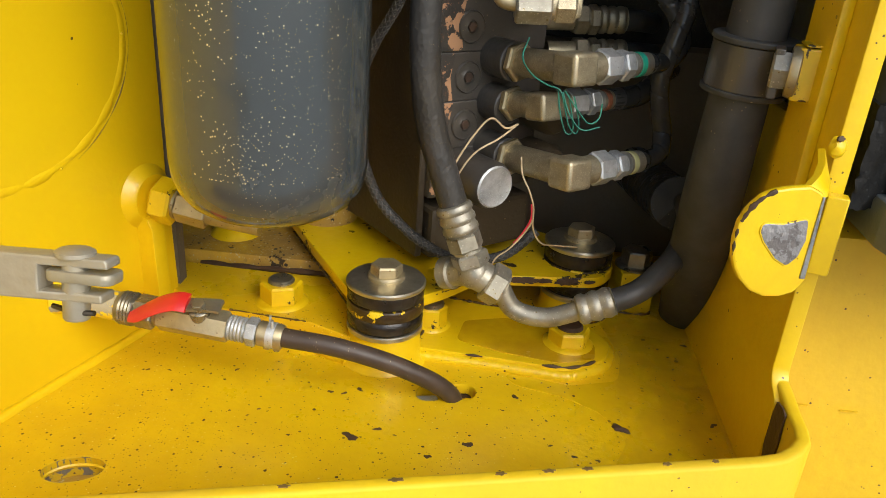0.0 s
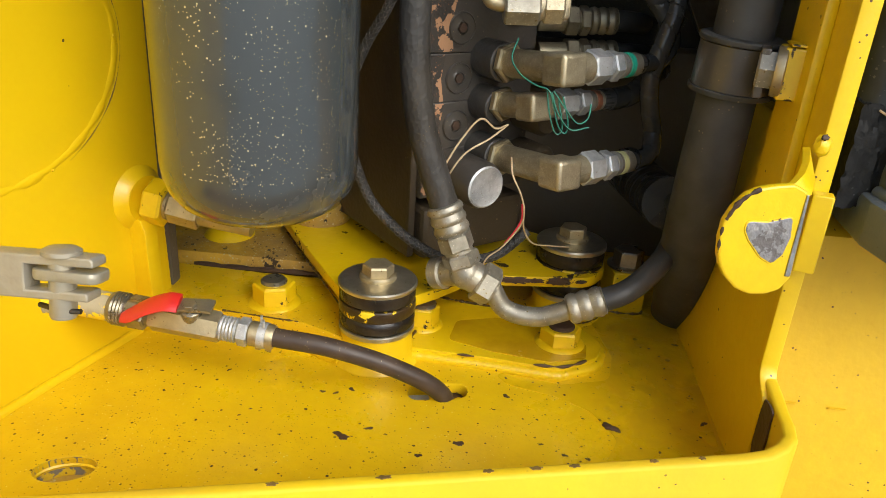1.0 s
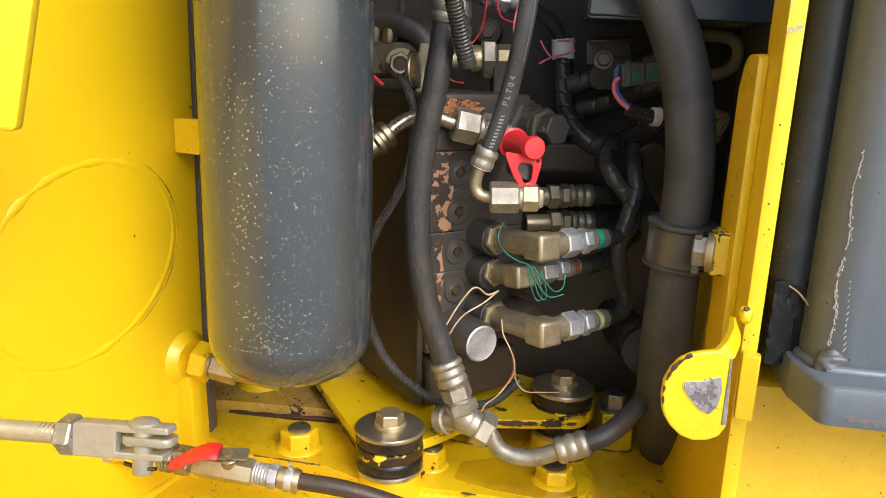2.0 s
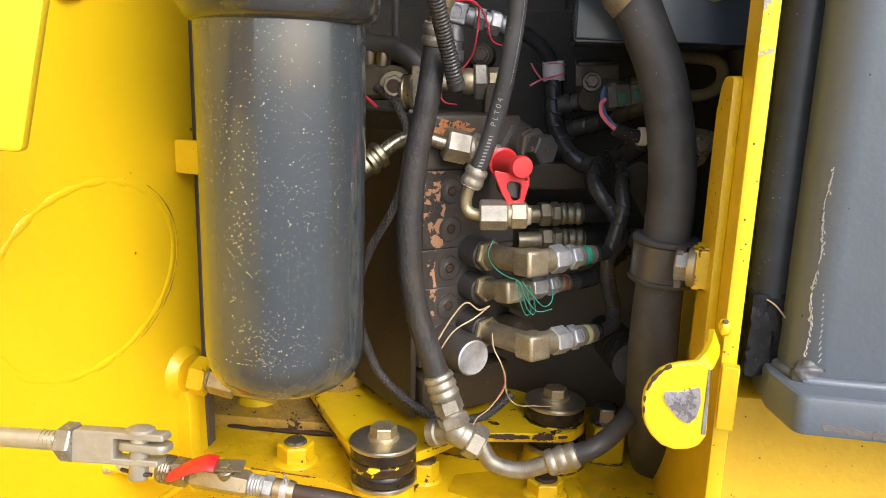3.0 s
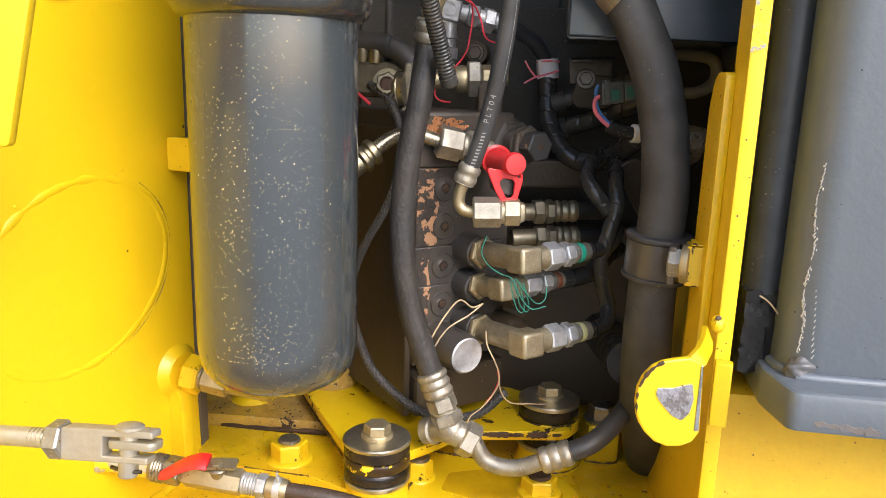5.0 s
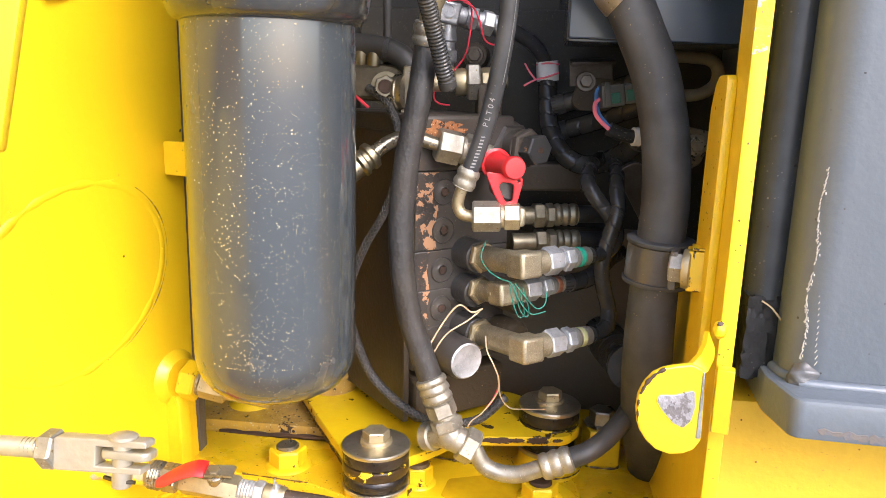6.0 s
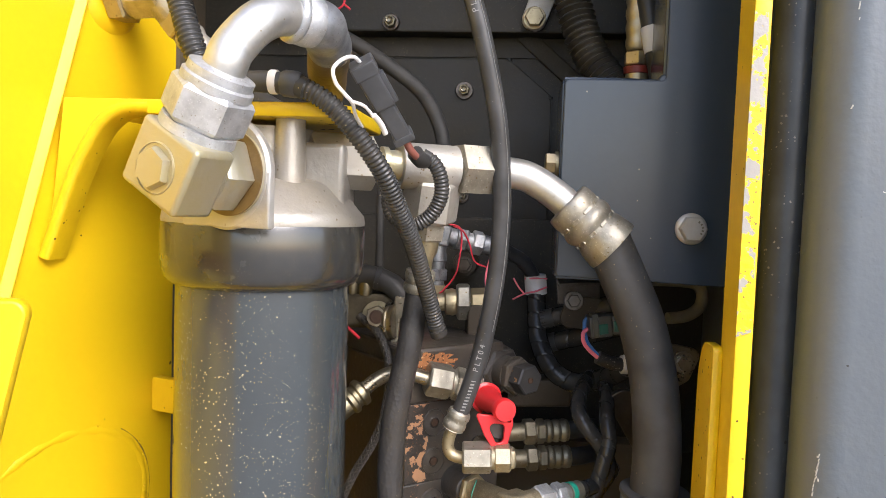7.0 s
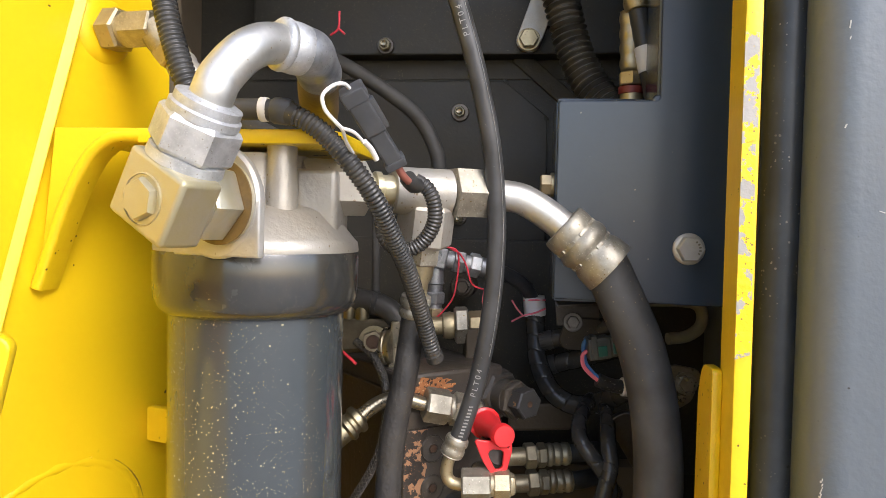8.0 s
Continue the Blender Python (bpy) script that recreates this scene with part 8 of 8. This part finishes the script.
def build_side_clutter():
    """Bolted bits in the shade between the valve and the side plate."""
    t = thing("hanger_bracket", (0.125, 0.668, 0.36), "dusty folded hanger bracket under the cover panel", "bracket")
    bm = bm_new()
    block(bm, pose(0.127, 0.664, 0.3660, 12, -4, 8), (0.040, 0.016, 0.003), 0.0008)
    block(bm, pose(0.127, 0.672, 0.3560, 0, -4, 8), (0.040, 0.003, 0.022), 0.0008)
    part("shelf", bm, steel_dark, t)
    bm = bm_new()
    plate(bm, basis((0.128, 0.668, 0.335), (1, 0.1, 0.05), UP), fillet([(-0.022, -0.012), (0.018, -0.014), (0.030, 0.014), (-0.010, 0.018)], 0.010), 0.004)
    part("strap", bm, valve_brown, t)
    bm = bm_new()
    bolt_head(bm, (0.1225, 0.6650, 0.3480), (0, -1, 0.1), 0.0105, 0.006, 0.0090)
    part("bolt", bm, steel_dark, t)
    bm = bm_new()
    tube(bm, [(0.205, 0.650, 0.3380), (0.222, 0.655, 0.3400), (0.2340, 0.658, 0.3480), (0.2365, 0.66, 0.3600), (0.230, 0.66, 0.3690), (0.210, 0.655, 0.3715), (0.180, 0.645, 0.3720)], 0.0054, 14)
    single("looped_tube", bm, rubber("dusty_grey_tube", (0.14, 0.13, 0.10), 0.6, dust=(0.5, (0.22, 0.19, 0.13), 20.0)), "dusty grey tube in a loop under the cover panel", "tube")
    t = thing("side_bracket", (0.225, 0.68, 0.27), "dusty bracket with a gold bolt behind the thick hose", "bracket")
    bm = bm_new()
    plate(bm, basis((0.224, 0.676, 0.292), (1, 0.05, -0.12), UP), fillet([(-0.022, -0.040), (0.010, -0.014), (0.018, 0.016), (-0.015, 0.018)], 0.008), 0.005)
    part("arm", bm, steel, t)
    bm = bm_new()
    bolt_head(bm, (0.2270, 0.6730, 0.2940), (0, -1, 0.1), 0.0130, 0.007, 0.0105)
    part("bolt", bm, steel, t)
    t = thing("manifold_end", (-0.05, 0.58, 0.335), "soiled manifold end with a gold bolt behind the filter", "pipe fitting")
    bm = bm_new()
    block(bm, pose(-0.052, 0.596, 0.3420, 0, 0, 15), (0.062, 0.032, 0.030), 0.004)
    part("body", bm, metal("sooty_casting", (0.10, 0.085, 0.058), 0.5, tint=0.5, bump=0.4), t)
    bm = bm_new()
    m = aim((-0.0450, 0.5770, 0.3385), (0.1, -1, 0.05))
    lathe(bm, m, [(0.0125, 0), (0.0125, 0.002), (0, 0.002)], 22)
    part("washer", bm, bronze_dark, t)
    bm = bm_new()
    hexa(bm, m, 0.0165, 0.0075, 0.002, both=True, turn=0.4)
    part("nut", bm, steel, t, "soiled gold nut")
    # Nearly flat disc, dark in place of the bore's shaded depth.
    bm = bm_new()
    lathe(bm, m, [(0.0058, 0.0092), (0.0058, 0.0105), (0.0050, 0.0108), (0.0048, 0.0098), (0, 0.0098)], 18)
    part("bore_disc", bm, chip_and_bore_dark, t, "dark disc coloured as the depth of an open bore")
    bm = bm_new()
    lathe(bm, aim((-0.0335, 0.5800, 0.3340), (1, -0.25, 0.05)), [(0.0150, -0.003), (0.0158, -0.002), (0.0158, 0.0), (0.0150, 0.001), (0.0150, 0.003), (0.0156, 0.004), (0.0156, 0.006), (0.0140, 0.007)], 30)
    part("collar", bm, steel, t)
    bm = bm_new()
    block(bm, pose(-0.0290, 0.574, 0.3250, 0, 4, 0), (0.0065, 0.004, 0.062), 0.0015)
    block(bm, pose(-0.0230, 0.576, 0.3460, 0, 4, 0), (0.009, 0.008, 0.018), 0.001)
    part("link", bm, steel, t, "dull steel link")
    bm = bm_new()
    for x in (-0.068, -0.057):
        lathe(bm, aim((x, 0.582, 0.356), (0.1, -0.2, 1)), [(0.0058, 0), (0.0058, 0.010), (0.004, 0.0125), (0, 0.0125)], 16)
    part("nipple", bm, bronze_dark, t)
    bm = bm_new()
    tube(bm, [(-0.098, 0.585, 0.3690), (-0.0750, 0.584, 0.3715), (-0.0520, 0.583, 0.3700), (-0.0340, 0.583, 0.3640), (-0.0230, 0.585, 0.3500), (-0.021, 0.588, 0.335)], 0.0095, 18)
    elbow = part("rubber_elbow", bm, rubber_hose, t, "black rubber elbow hose")
    bm = bm_new()
    lathe(bm, aim((-0.0480, 0.5830, 0.3692), (1, 0, -0.2)), [(0.0096, 0), (0.0101, 0.0004), (0.0101, 0.004), (0.0096, 0.0044)], 24)
    part("band", bm, rubber_gloss, elbow)
    bm = bm_new()
    tube(bm, [(-0.080, 0.565, 0.335), (-0.068, 0.562, 0.3310), (-0.0560, 0.560, 0.3220)], 0.0013, 8)
    single("red_wire", bm, wire_red, "short red wire in front of the soiled manifold", "wire", "loose wires")
    # low dark hoses in the shade
    for k, pts in enumerate(([(0.100, 0.70, 0.300), (0.130, 0.69, 0.310), (0.165, 0.67, 0.325), (0.20, 0.66, 0.34)], [(0.095, 0.69, 0.325), (0.12, 0.685, 0.332), (0.150, 0.675, 0.342), (0.19, 0.66, 0.36)],
                             [(0.175, 0.60, 0.10), (0.176, 0.62, 0.095), (0.172, 0.66, 0.090), (0.16, 0.72, 0.09)])):
        sleeve("wrapped_hose", pts, 0.0085 if k < 2 else 0.019, "black wrapped hose in the shade of the bay")
    t = thing("lever_arm", (0.165, 0.60, 0.24), "dark flat lever arm behind the thick hose", "lever")
    bm = bm_new()
    plate(bm, basis((0.172, 0.610, 0.256), (0.55, 0.2, -0.8), (0.8, 0, 0.55)), fillet([(-0.030, -0.010), (0.034, -0.014), (0.036, 0.012), (-0.028, 0.012)], 0.009), 0.006)
    part("arm", bm, steel_dark, t)
    # pressed engine cover low behind the mounts
    bm = bm_new()
    block(bm, pose(0.11, 0.735, 0.10), (0.26, 0.03, 0.20), 0.01)
    single("engine_block", bm, dark_void, "dark oily engine casting behind the valve", "engine")


build_high_fitting()
build_cover_panel()
build_rear_details()
build_side_clutter()


# ---- loose bits round the rear wall and the manifold ----
wire("red_wire", [[(-0.115, 0.72, 0.649), (-0.116, 0.72, 0.632), (-0.124, 0.72, 0.625)], [(-0.116, 0.72, 0.632), (-0.109, 0.72, 0.626)]], wire_red, "red tie wire before the black rear wall", 0.0011)


def seam_dust():
    """Welded pressing and dusty flange along the rear wall."""
    t = thing("wall_channel", (0.095, 0.772, 0.57), "slanted black channel welded to the rear wall", "channel")
    bm = bm_new()
    block(bm, pose(0.1010, 0.7840, 0.5870, 0, 41, 0), (0.095, 0.008, 0.018), 0.002)
    part("channel", bm, panel_dusty, t)
    bm = bm_new()
    tube(bm, [(-0.12, 0.7782, 0.5903), (0.0, 0.7782, 0.5903), (0.0500, 0.7782, 0.5903), (0.0560, 0.7782, 0.5868), (0.0750, 0.7782, 0.5715), (0.0985, 0.7782, 0.5525), (0.0990, 0.7782, 0.50)], 0.0007, 6, 0.002, lambda s: 0.7 + 0.35 * math.sin(s * 900) * math.sin(s * 230), smooth=False)
    part("weld", bm, panel_edge, t, "rubbed pale edge")
    for x, z in ((0.0520, 0.5900), (0.0970, 0.5500)):
        bm = bm_new()
        tmp = bmesh.new()
        bmesh.ops.create_icosphere(tmp, subdivisions=2, radius=0.0028)
        merge(bm, tmp, Matrix.Translation((x, 0.7785, z)) @ Matrix.Diagonal((1.0, 0.6, 0.8, 1.0)))
        part("weld_lump", bm, panel_edge, t)
    for x, z in ((0.1215, 0.512), (0.1215, 0.492)):
        bm = bm_new()
        lathe(bm, aim((x, 0.785, z), (0, -1, 0)), [(0.0042, 0), (0.0042, 0.002), (0.003, 0.003), (0, 0.003)], 16)
        part("rivet", bm, steel_dark, t)


seam_dust()


def build_branch_stub():
    """Small stacked fitting behind the hanging conduit, and a bolt on the casting behind it."""
    t = thing("stub_fitting", (0.0, 0.657, 0.345), "stack of plated fittings with a side branch behind the conduit", "pipe fitting")
    m = aim((-0.0060, 0.6580, 0.3500), (0.03, 0, 1))
    bm = bm_new()
    lathe(bm, m, [(0.0075, -0.008), (0.0075, 0.030), (0.0090, 0.031), (0.0078, 0.040), (0.0078, 0.046)], 20)
    part("stem", bm, zinc_mottled, t)
    for z, f, h, mat in ((0.0, 0.0170, 0.008, zinc_gold), (0.0120, 0.0175, 0.0110, zinc_mottled)):
        bm = bm_new()
        hexa(bm, m, f, h, z, both=True, turn=z * 30)
        part("nut", bm, mat, t)
    bm = bm_new()
    block(bm, aim((-0.0050, 0.6570, 0.4050), SIDE_AXIS), (0.0195, 0.0195, 0.0200), 0.0022, 3)
    lathe(bm, aim((-0.0030, 0.6475, 0.4060), (0.15, -1, 0.05)), [(0.0062, -0.001), (0.0062, 0.0008), (0.0050, 0.0009), (0.0048, 0.0002), (0, 0.0002)], 24)
    part("body", bm, zinc_mottled, t, "grey cast body with a round mark")
    m = aim(SIDE_AT, SIDE_AXIS)
    bm = bm_new()
    lathe(bm, m, [(0.0085, 0.004), (0.0085, 0.0125), (0.0100, 0.013), (0.0100, 0.016)], 22)
    hexa(bm, m, 0.0190, 0.0095, 0.0140, both=True)
    part("side_nut", bm, zinc_mottled, t)
    bm = bm_new()
    lathe(bm, m, [(0.0080, 0.022), (0.0080, 0.030)], 22)
    hexa(bm, m, 0.0200, 0.0105, 0.0285, both=True, turn=0.3)
    part("side_nut", bm, zinc_blue, t)
    bm = bm_new()
    lathe(bm, m, [(0.0084, 0.038), (0.0092, 0.040), (0.0092, 0.050), (0.0070, 0.051)], 22)
    part("hose_end", bm, zinc_mottled, t)
    t = thing("casting_bolt", (0.022, 0.70, 0.372), "soiled bolt on a dark casting boss", "bolt")
    bm = bm_new()
    lathe(bm, aim((0.0150, 0.7620, 0.3720), (0, -1, 0)), [(0.0140, 0), (0.0120, 0.03), (0, 0.03)], 24)
    part("boss", bm, valve_brown, t)
    bm = bm_new()
    bolt_head(bm, (0.0150, 0.7320, 0.3720), (0, -1, 0), 0.0120, 0.005, 0.0090)
    part("bolt", bm, steel_dark, t)
    # coloured leads behind the adapter run
    wire("red_wire", [[(0.046, 0.60, 0.388), (0.043, 0.60, 0.372), (0.045, 0.602, 0.358)]], wire_pink, "pink lead behind the adapters", 0.0011)
    wire("blue_wire", [[(0.049, 0.60, 0.388), (0.047, 0.60, 0.372), (0.049, 0.602, 0.358)]], wire_blue, "blue lead behind the adapters", 0.0011)


build_branch_stub()
